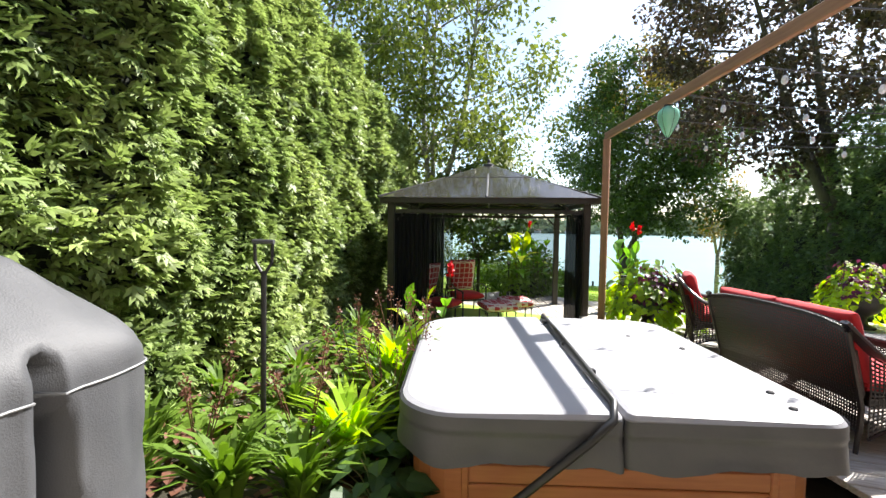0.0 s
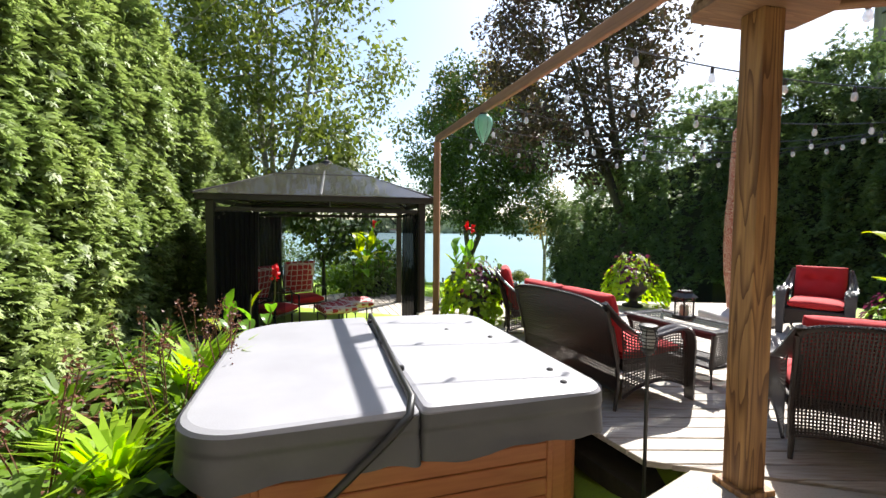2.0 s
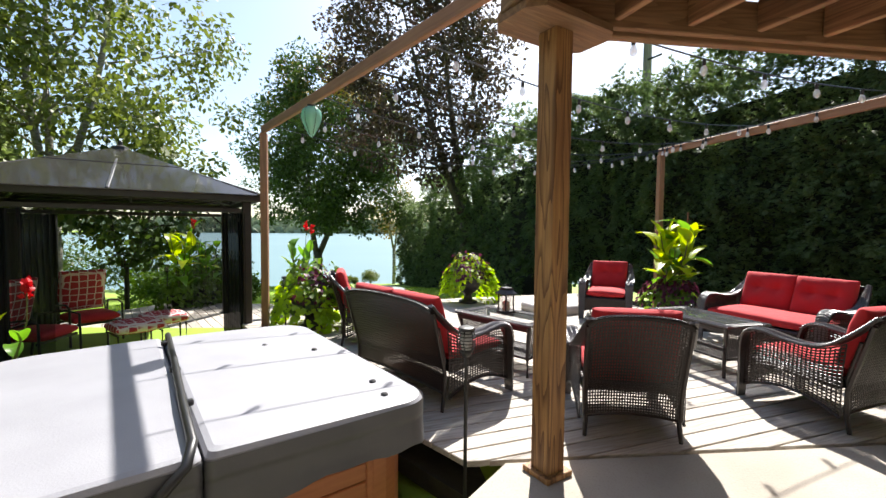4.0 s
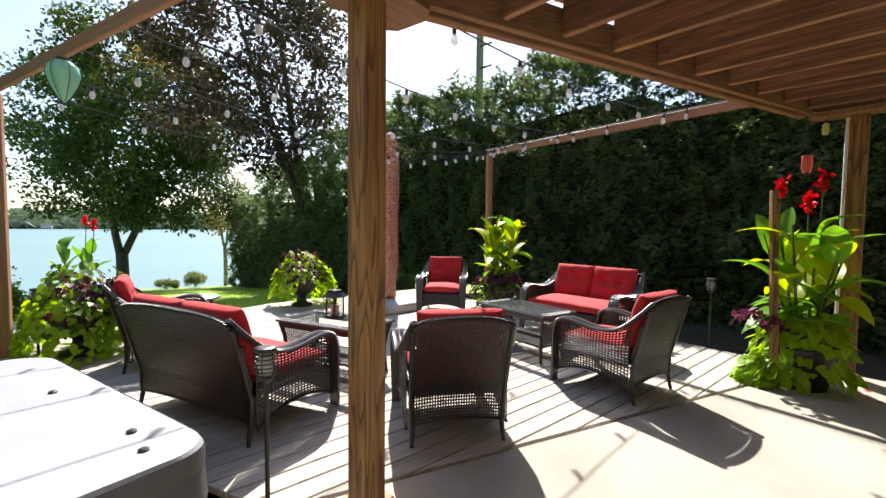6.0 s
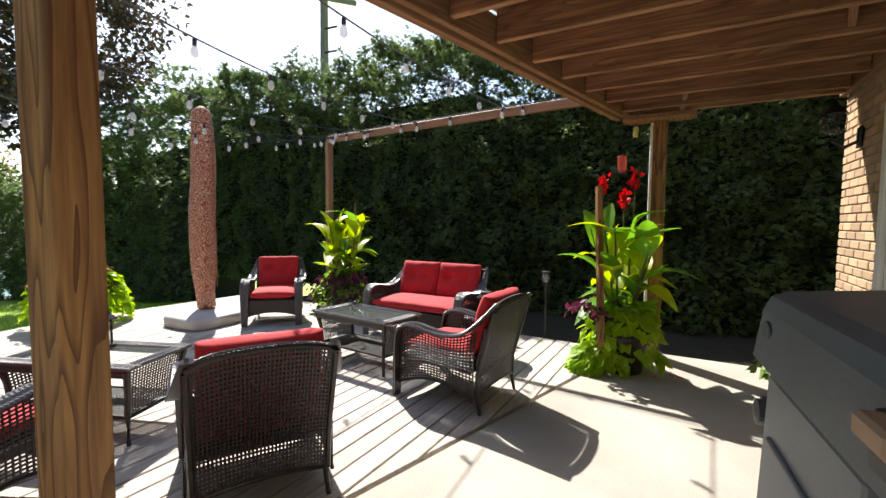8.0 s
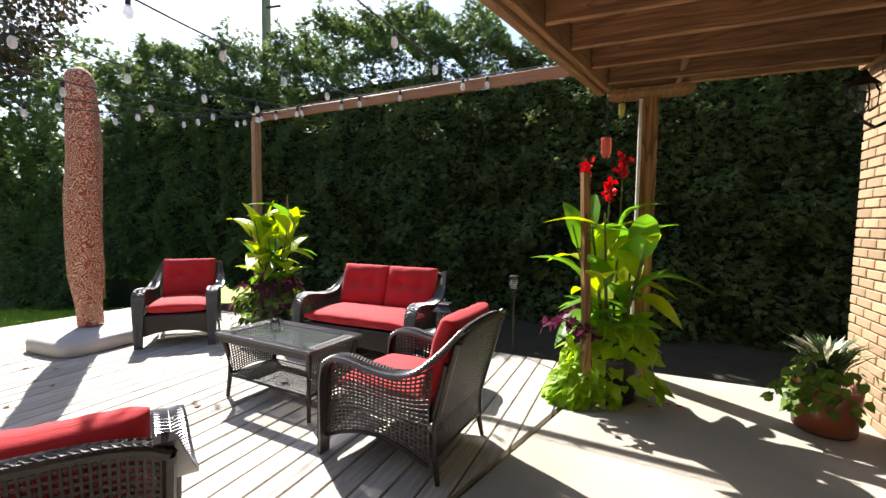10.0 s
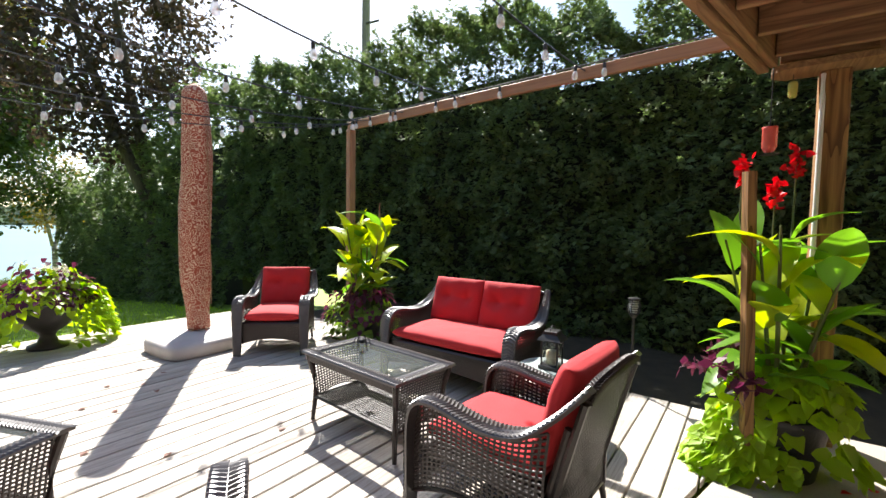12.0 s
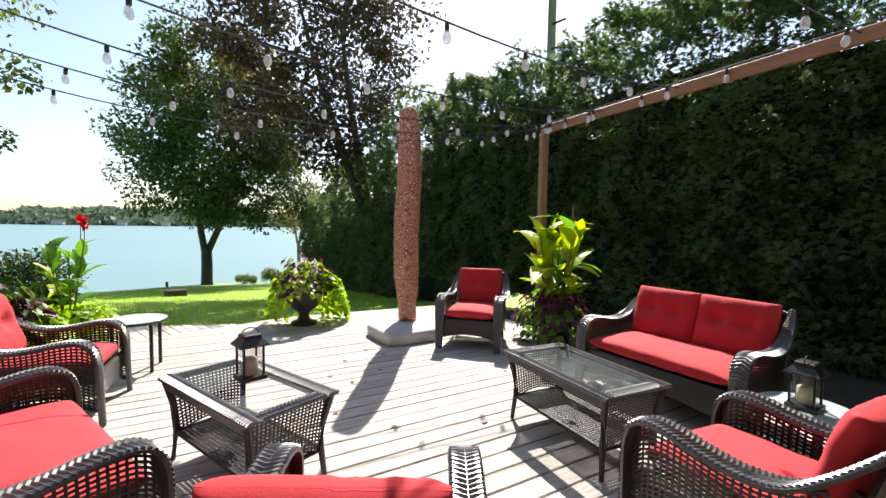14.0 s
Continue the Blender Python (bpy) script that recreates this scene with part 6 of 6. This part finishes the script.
# ---------------- storage shed and covered grill ----------------
def make_shed():
    t = thing("storage_shed", pose(0.665, -1.93, 0, 0, 0, 15), "low grey resin storage shed with double doors against the wall", "storage shed")
    L, D = 1.10, 0.74
    part("body", box((L - 0.02, D - 0.06, 1.0), (0, -0.02, 0.50), 0.02, 2), M["resin"], t)
    for s in (-1, 1):
        door = part("door", box((L / 2 - 0.045, 0.03, 0.93), (s * (L / 4 - 0.010), D / 2 - 0.034, 0.52), 0.014, 2), M["resin"], t, "ribbed grey resin door")
        part("door_panel", box((L / 2 - 0.17, 0.012, 0.68), (s * (L / 4 - 0.010), D / 2 - 0.016, 0.50), 0.006, 2), M["resin"], door)
        part("side_panel", box((0.012, D - 0.16, 0.78), (s * (L / 2 - 0.006), -0.02, 0.50), 0.005, 2), M["resin"], t)
    part("side_latch", lathe([(0.012, -0.022), (0.034, -0.016), (0.034, 0.016), (0.012, 0.022)], 14), M["skirt"], t, "grey plastic latch").matrix_basis = pose(L / 2 + 0.035, D / 2 - 0.03, 0.85, 90, 0, 0)
    part("side_latch", box((0.045, 0.03, 0.05), (L / 2 + 0.065, D / 2 - 0.045, 0.855), 0.010, 2), M["skirt"], t, "grey plastic latch")
    # lid: a rim with a rounded, sloping top
    bm = bmesh.new()
    base = 1.012
    prof = [(D / 2 - 0.01, base), (D / 2 + 0.014, base + 0.006), (D / 2 - 0.003, base + 0.125), (D / 2 - 0.018, base + 0.158), (D / 2 - 0.05, base + 0.172), (0.0, base + 0.20), (-D / 2 + 0.02, base + 0.215), (-D / 2, base + 0.20), (-D / 2, base)]
    rings = []
    for x, k in ((-L / 2 + 0.005, 0.93), (-L / 2 + 0.012, 0.985), (-L / 2 + 0.03, 1.0), (L / 2 - 0.03, 1.0), (L / 2 - 0.012, 0.985), (L / 2 - 0.005, 0.93)):
        rings.append([bm.verts.new((x, y * k, base + (z - base) * k)) for y, z in prof])
    for r1, r2 in zip(rings, rings[1:]):
        for i in range(len(prof)):
            bm.faces.new((r1[i], r2[i], r2[(i + 1) % len(prof)], r1[(i + 1) % len(prof)]))
    bm.faces.new(rings[0]), bm.faces.new(rings[-1][::-1])
    lid = part("lid", bm, M["resin"], t)
    part("lid_rib", box((L - 0.12, 0.05, 0.012), (0, 0.12, base + 0.192), 0.005, 2), M["resin"], lid)
    M["label_tan"] = material("tan_wood_block", (0.42, 0.27, 0.16), 0.6, scale=10)
    part("latch_recess", box((0.16, 0.03, 0.11), (-0.13, D / 2 - 0.004, base + 0.05), 0.012, 2), M["black"], lid)
    part("latch_block", box((0.085, 0.045, 0.035), (-0.11, D / 2 + 0.012, base + 0.085), 0.006), M["label_tan"], lid, "tan wooden latch block")
    part("badge", lathe([(0.022, 0.0), (0.022, 0.004), (0.018, 0.006)], 20), M["skirt"], lid).matrix_basis = pose(L / 2 - 0.10, D / 2 + 0.002, base + 0.085, -90, 0, 0) @ Matrix.Diagonal((1.5, 1, 1, 1))
    for ob in (t.children[0], *[o for o in t.children if o.name.startswith(("door", "side_panel"))]):
        for me in {ob.data, *[c.data for c in ob.children]}:
            for v in me.vertices:                       # the walls spread towards the ground
                k = 1 + 0.075 * (1.0 - v.co.z)
                v.co.x *= k
                v.co.y *= k


make_shed()


def make_grill():
    t = thing("covered_grill", pose(-3.29, -2.20, 0, 0, 0, 20), "barbecue grill under a creased grey fabric cover", "grill")
    M["piping"] = material("pale_grey_piping", (0.30, 0.31, 0.32), 0.6, scale=20)
    outline = dense(rounded_square(0.62, 0.33, (0.09,) * 4, 9), 0.022)

    def cloth(x, y, z, kx, ky):
        """A point of the cover: soft waves, one deep pleat on the end and a smaller one on each long side."""
        low = min(1.0, max(0.0, (0.985 - z) / 0.06)) * (0.55 + 0.45 * (1 - z / 0.985))
        a = math.atan2(y, x)
        wave = (0.022 * math.sin(9 * a + z) + 0.012 * math.sin(23 * a + 2 * z)) * max(0.0, 1 - z / 1.1)
        crease = 0.022 * noise.noise((x * 7, y * 7, z * 4)) + 0.012 * noise.noise((x * 16, y * 16, z * 9))
        px = x * (kx + wave + crease)
        py = y * (ky + wave + crease * 1.6)
        if x > 0.56:
            w = 0.020 + 0.060 * (1 - z)
            px -= 0.24 * low * max(0.0, 1 - ((y + 0.01 - 0.5 * w) / w) ** 2) ** 0.6
        if abs(y) > 0.30:
            py -= math.copysign(0.07, y) * low * math.exp(-((x - 0.12) / 0.07) ** 2)
        return (px, py, z + 0.015 + (0.02 * noise.noise((x * 4, y * 4, 3)) if z > 0.9 else 0))

    zs = [0.05 * k for k in range(18)] + [0.875, 0.9, 0.925, 0.945, 0.965, 0.985, 1.01, 1.035, 1.06, 1.085, 1.11, 1.13, 1.15, 1.17, 1.19, 1.215, 1.235]
    kz = [0.0, 0.62, 0.80, 0.92, 0.97, 1.01, 1.06, 1.15, 1.21, 1.235]
    kxs, kys = [1.0, 0.985, 0.98, 0.975, 0.94, 0.88, 0.78, 0.60, 0.48, 0.28], [1.0, 0.97, 0.96, 0.945, 0.90, 0.84, 0.74, 0.58, 0.42, 0.2]
    bm = bmesh.new()
    rings = [[bm.verts.new(cloth(x, y, z, np.interp(z, kz, kxs), np.interp(z, kz, kys))) for x, y in outline] for z in zs]
    n2 = len(outline)
    for r1, r2 in zip(rings, rings[1:]):
        for k in range(n2):
            bm.faces.new((r1[k], r1[(k + 1) % n2], r2[(k + 1) % n2], r2[k]))
    bm.faces.new(rings[-1])
    part("cover", bm, M["grillcover"], t, "creased grey weatherproof cover", True)
    pts = [cloth(x * 1.004, y * 1.006, 0.875, 0.978, 0.955) for x, y in outline]
    part("seam", tube(pts + [pts[0]], 0.0035, 5), M["piping"], t, "pale piped seam")
    for sx in (-1, 1):
        for sy in (-1, 1):
            part("caster", lathe([(0.03, 0.0), (0.035, 0.02), (0.03, 0.05)], 10), M["black"], t).location = (sx * 0.45, sy * 0.22, 0)


make_grill()


# ---------------- garden bed ----------------
def bed(name, poly, z0, z1, label):
    tagged(part(name, prism(poly, z0, z1), M["soil"]), label, "garden bed", kind="structure")


bed("garden_bed", [(-4.5, -3.2), (-3.3, -1.77), (-2.0, -1.20), (-2.55, -0.92), (-3.62, 1.15), (-4.75, 2.6), (-6.6, 2.6), (-4.9, -1.0), (-4.6, -3.2)], -0.6, -0.10, "dark mulched garden bed under the cedar hedge")
bed("hedge_bed", [(4.46, -0.14), (3.75, 4.6), (3.45, 6.6), (6.6, 6.6), (7.6, -1.0), (8.0, -4.0), (4.82, -4.0), (4.78, -1.47), (4.54, -0.17)], -0.6, -0.26, "dark shaded soil strip under the hedge")
bed("gravel_pit", [(-0.24, 0.20), (-0.60, -0.16), (-1.45, -0.95), (-2.6, -1.3), (-3.4, 0.9), (-1.8, 2.2), (-0.68, 0.58)], -0.7, -0.42, "dark sunken ground round the hot tub")

BED_U, BED_V = Vector((0.893, 0.449, 0)), Vector((-0.449, 0.893, 0))


def leaf_parts(template, mat, pos, axes, size, parent):
    """Each leaf a part of its plant, all on one mesh."""
    tv, tf = template
    me = bpy.data.meshes.new("leaf")
    me.from_pydata([tuple(map(float, v)) for v in tv], [], [tuple(int(i) for i in f) for f in tf])
    me.materials.append(mat)
    for p, a, s in zip(pos, axes, size):
        ob = new("leaf", me)
        ob.parent = parent
        m = Matrix([[float(c) * float(s) for c in row] for row in a]).to_4x4()
        m.translation = [float(c) for c in p]
        ob.matrix_basis = m


def tuft(name, at, n, length, mat, label, spread=0.7, pale=None):
    """A clump of strap leaves that arch outward."""
    t = thing(name, pose(*at), label, "plant", "garden bed plants")
    a = RNG.uniform(0, 6.28, n)
    d = np.stack([np.cos(a), np.sin(a), spread + 1.3 * RNG.random(n)], axis=1)
    base = np.stack([0.06 * np.cos(a) * RNG.random(n), 0.06 * np.sin(a) * RNG.random(n), np.full(n, 0.0)], axis=1)
    leaf_parts(BLADE, mat, base, frames(d, np.stack([-np.cos(a), -np.sin(a), np.full(n, 0.8)], axis=1)), length * (0.6 + 0.6 * RNG.random(n)), t)
    return t


def broadleaf(name, at, n, size, r, h, mat, label):
    t = thing(name, pose(*at), label, "plant", "garden bed plants")
    a = RNG.uniform(0, 6.28, n)
    f = np.sqrt(RNG.random(n))
    P = np.stack([r * f * np.cos(a), r * f * np.sin(a), h * (1 - 0.6 * f * f) * (0.5 + 0.5 * RNG.random(n))], axis=1)
    out = np.stack([np.cos(a), np.sin(a), np.full(n, -0.15)], axis=1)
    leaf_parts(HEART, mat, P, frames(out + rand_unit(n) * 0.35, np.array([0, 0, 1.0]) + rand_unit(n) * 0.35), size * (0.7 + 0.6 * RNG.random(n)), t)
    bm = bmesh.new()
    for k in range(0, n, 4):
        add_tube(bm, [(0, 0, 0), tuple(P[k] * np.array([0.6, 0.6, 0.75])), tuple(P[k])], 0.004, 4)
    part("stalk", bm, M["stem"], t)["kind"] = "stuff"
    return t


Z = -0.10
for x, y, n, ln in ((-3.05, -0.55, 95, 0.50), (-3.30, -1.15, 90, 0.46), (-3.0, -0.95, 80, 0.42), (-3.35, 0.35, 110, 0.60), (-3.62, 0.75, 90, 0.52), (-3.15, 0.05, 70, 0.46), (-3.85, -0.25, 60, 0.36), (-2.92, -0.15, 60, 0.40), (-3.65, -1.45, 70, 0.40)):
    tuft("daylily", (x, y, Z), n, ln, M["lime"] if n > 92 else M["bed_leaf"], "clump of bright green strap-leaved daylilies in the bed")
for x, y, n, sz, r, h, mm in ((-2.75, -0.35, 90, 0.15, 0.30, 0.34, "grey_leaf"), (-2.9, 0.35, 90, 0.15, 0.32, 0.36, "grey_leaf"), (-3.65, -0.75, 70, 0.11, 0.3, 0.26, "bed_leaf"), (-3.9, 0.3, 80, 0.10, 0.35, 0.35, "bed_leaf"), (-4.2, -0.9, 80, 0.10, 0.35, 0.3, "bed_leaf"), (-2.7, -0.75, 60, 0.13, 0.25, 0.28, "grey_leaf"), (-4.3, 1.0, 80, 0.11, 0.4, 0.35, "grey_leaf"), (-3.75, 1.5, 70, 0.12, 0.35, 0.35, "grey_leaf"), (-3.35, -1.75, 70, 0.12, 0.3, 0.3, "bed_leaf")):
    broadleaf("hosta", (x, y, Z), n, sz, r, h, M[mm], "low broad-leaved hosta clump in the garden bed" if mm == "grey_leaf" else "low green leafy ground cover in the garden bed")
for x, y, k in ((-3.25, 0.45, 7), (-3.5, 0.1, 6), (-3.05, -0.2, 6), (-3.75, 0.9, 7), (-3.2, -0.75, 5), (-3.6, -1.1, 5), (-3.0, 0.25, 5)):
    t = thing("dried_perennial", pose(x, y, Z), "dry brown flower stalks with faded pink seed heads", "plant", "garden bed plants")
    for j in range(k):
        a = random.uniform(0, 6.28)
        hh = random.uniform(0.45, 0.85)
        tip = Vector((0.16 * math.cos(a), 0.16 * math.sin(a), hh))
        part("stalk", tube([(0, 0, 0), tip * 0.5 + Vector((0, 0, 0.05)), tip, tip + Vector((0.04 * math.cos(a), 0.04 * math.sin(a), -0.01))], 0.0035, 5), M["dry"], t)
        n = 26
        P = np.array(tip) + RNG.normal(size=(n, 3)) * np.array([0.014, 0.014, 0.045])
        scatter("seed_head", DIAMOND, P, frames(rand_unit(n), rand_unit(n)), np.full(n, 0.024), M["dry"], t)["kind"] = "stuff"
# low growth along the foot of the hedge
for k in range(16):
    f = k / 15
    x, y = -4.15 - 0.9 * max(0, f - 0.35) + random.uniform(-0.18, 0.18), -1.9 + 3.6 * f
    if k % 3 == 0:
        tuft("daylily", (x, y, Z), 55, 0.38, M["bed_leaf"], "small clump of green strap leaves under the hedge")
    else:
        broadleaf("ground_cover", (x, y, Z), 80, 0.085, 0.34, 0.26 + 0.1 * (k % 2), M["bed_leaf"] if k % 2 else M["dry"], "low green leafy ground cover in the garden bed" if k % 2 else "patch of browned faded leaves in the garden bed")
# canna shoots behind the tub
t = thing("canna_clump", pose(-4.05, 1.95, -0.36), "young canna shoots with one red flower behind the hot tub", "plant")
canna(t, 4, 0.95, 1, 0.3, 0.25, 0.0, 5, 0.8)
# dry litter under the hedge
n = 900
P = np.stack([RNG.uniform(-4.4, -2.9, n), RNG.uniform(-1.8, 1.4, n), np.full(n, Z + 0.012)], axis=1)
tagged(scatter("leaf_litter", DIAMOND, P, frames(rand_unit(n) * np.array([1, 1, 0.1]), np.array([0, 0, 1.0]) + rand_unit(n) * 0.3), 0.05 + 0.06 * RNG.random(n), M["dry"]), "dry brown fallen leaves on the bed", "leaf litter", kind="stuff")

# a few fallen leaves on the deck
for k in range(16):
    x, y = random.uniform(0.9, 2.6), random.uniform(2.0, 5.2)
    if k > 11:
        x, y = random.uniform(3.4, 4.4), random.uniform(-1.2, -0.6)
    ob = scatter("fallen_leaf", HEART, np.array([(0.0, 0.0, 0.0)]), frames(np.array([[math.cos(k), math.sin(k), 0.05]]), np.array([[0, 0.1, 1.0]])), np.array([0.05]), M["dry"] if k < 12 else M["petal_red"])
    ob.location = (x, y, 0.006)
    tagged(ob, "small dry fallen leaf lying on the boards" if k < 12 else "fallen red petal lying on the concrete", "leaf", "fallen leaves")

# shore post and bench far down the lawn
t = thing("shore_post", pose(-7.6, 37.0, -4.8), "dark wooden post standing at the water's edge", "post")
part("shaft", tube([(0, 0, 0), (0, 0, 1.5)], [0.11, 0.09], 8), M["bark"], t)
bm = box((0.62, 0.34, 0.22), (0, 0, 0.10), 0.05, 3)
for v in bm.verts:
    v.co += Vector((0.03, 0.03, 0.02)) * noise.noise(v.co * 5)
t = part("lawn_stone", bm, M["bark"])
t.matrix_basis = pose(-4.1, 22.6, ground_z(-4.1, 22.6), 0, 0, 20) @ Matrix.Scale(1.5, 4)
tagged(t, "low dark boulder lying on the lawn", "stone")

# wooden fence behind the shaded hedge
M["fence"] = material("weathered_fence", (0.20, 0.10, 0.055), 0.8, color2=(0.14, 0.07, 0.04), scale=3, stretch=(8, 8, 1), bump=0.3)
t = thing("board_fence", pose(9.6, -1.5, -0.4, 0, 0, 96), "brown board fence behind the hedge", "fence", kind="structure")
for k in range(44):
    part("fence_board", box((0.135, 0.02, 1.9), (-3.3 + 0.15 * k, 0, 0.95), 0.004), M["fence"], t)


# ---------------- house details ----------------
door = thing("door_1", pose(*wall_at((DOOR0 + DOOR1) / 2, -0.10), 0.0, 0, 0, math.degrees(math.atan2(U.y, U.x))), "white framed sliding patio door in the brick wall", "door", kind="structure")
dw = DOOR1 - DOOR0
for s in (-1, 1):
    part("jamb", box((0.09, 0.16, DOOR_H), (s * (dw / 2 - 0.045), 0.03, DOOR_H / 2), 0.006), M["white"], door)
    part("casing", box((0.08, 0.03, DOOR_H + 0.08), (s * (dw / 2 + 0.03), 0.125, DOOR_H / 2 + 0.04), 0.006), M["white"], door)
    part("sash", box((0.07, 0.05, DOOR_H - 0.18), (s * 0.045, 0.02 * s, DOOR_H / 2), 0.006), M["white"], door)
    part("pane", box((dw / 2 - 0.14, 0.012, DOOR_H - 0.2), (s * (dw / 4 - 0.01), 0.02 * s, DOOR_H / 2)), M["glass"], door)
part("head", box((dw, 0.16, 0.09), (0, 0.03, DOOR_H - 0.045), 0.006), M["white"], door)
part("sill", box((dw, 0.2, 0.06), (0, 0.05, 0.03), 0.006), M["white"], door)
part("handle", box((0.03, 0.05, 0.2), (-0.1, 0.06, 1.0), 0.01), M["black"], door)

t = thing("wall_lamp", pose(*wall_at(0.42, 0.004), 2.02, 0, 0, math.degrees(math.atan2(U.y, U.x))), "black coach lamp with glass panes on the brick wall", "lamp")
part("back_plate", box((0.09, 0.02, 0.16), (0, 0.01, 0), 0.006), M["black"], t)
part("arm", tube([(0, 0.02, -0.03), (0, 0.10, -0.07), (0, 0.17, -0.02), (0, 0.17, 0.03)], 0.012, 8), M["black"], t)
part("glass_body", lathe([(0.035, 0.03), (0.075, 0.06), (0.08, 0.15), (0.06, 0.19)], 8), M["table_glass"], t).location = (0, 0.17, 0)
part("top", lathe([(0.09, 0.185), (0.085, 0.20), (0.035, 0.25), (0.015, 0.29), (0.004, 0.30)], 8), M["black"], t).location = (0, 0.17, 0)
for k in range(8):
    q = 2 * math.pi * k / 8
    part("cage_bar", tube([(0.037 * math.cos(q), 0.17 + 0.037 * math.sin(q), 0.03), (0.078 * math.cos(q), 0.17 + 0.078 * math.sin(q), 0.06), (0.083 * math.cos(q), 0.17 + 0.083 * math.sin(q), 0.15), (0.062 * math.cos(q), 0.17 + 0.062 * math.sin(q), 0.19)], 0.004, 5), M["black"], t)

# bricks of the wall between its corner and the door, and round the corner
BR, GAP = (0.195, 0.09, 0.058), 0.011
brick0 = None
ua = math.atan2(U.y, U.x)
z, row = 0.0, 0
while z < 2.62:
    s = 0.0 - (0.103 if row % 2 else 0.0)
    while s < DOOR0 - 0.02:
        a, b = max(s, 0.0), min(s + BR[0], DOOR0 - 0.012)
        if b - a > 0.03:
            p = wall_at((a + b) / 2, -BR[1] / 2)
            if brick0 is None:
                brick0 = part("brick", box(BR, (0, 0, 0), 0.004), M["brick"], house)
                ob = brick0
            else:
                ob = share("brick", brick0, house, Matrix())
            ob.matrix_basis = Matrix.Translation((p[0], p[1], z + BR[2] / 2)) @ Matrix.Rotation(ua, 4, "Z") @ Matrix.Translation((0, random.uniform(-0.003, 0.003), 0)) @ Matrix.Diagonal(((b - a) / BR[0], 1, 1, 1))
        s += BR[0] + GAP
    z += BR[2] + GAP
    row += 1

M["lawn_leaf"] = leaf_mat("lawn_blade", (0.36, 0.52, 0.03), (0.25, 0.40, 0.02), 0.45)
# grass blades on the lawn that the camera sees
n = 34000
gx, gy = RNG.uniform(-8.0, 5.0, n), 5.6 + 26.0 * RNG.random(n) ** 1.8
keep = (gy + 0.15 * gx > 6.9) | (gx > 0.6) & (gy > 6.3)
gx, gy = gx[keep], gy[keep]
n = len(gx)
P = np.array([(x, y, ground_z(x, y) + 0.0) for x, y in zip(gx, gy)])
a = RNG.uniform(0, 6.28, n)
d = np.stack([0.5 * np.cos(a), 0.5 * np.sin(a), np.full(n, 1.0)], axis=1)
tagged(scatter("lawn_blades", BLADE, P, frames(d, np.stack([-np.cos(a), -np.sin(a), np.full(n, 0.5)], axis=1)), 0.05 + 0.06 * RNG.random(n), M["lawn_leaf"]), "short mown green grass of the lawn", "grass", kind="stuff")
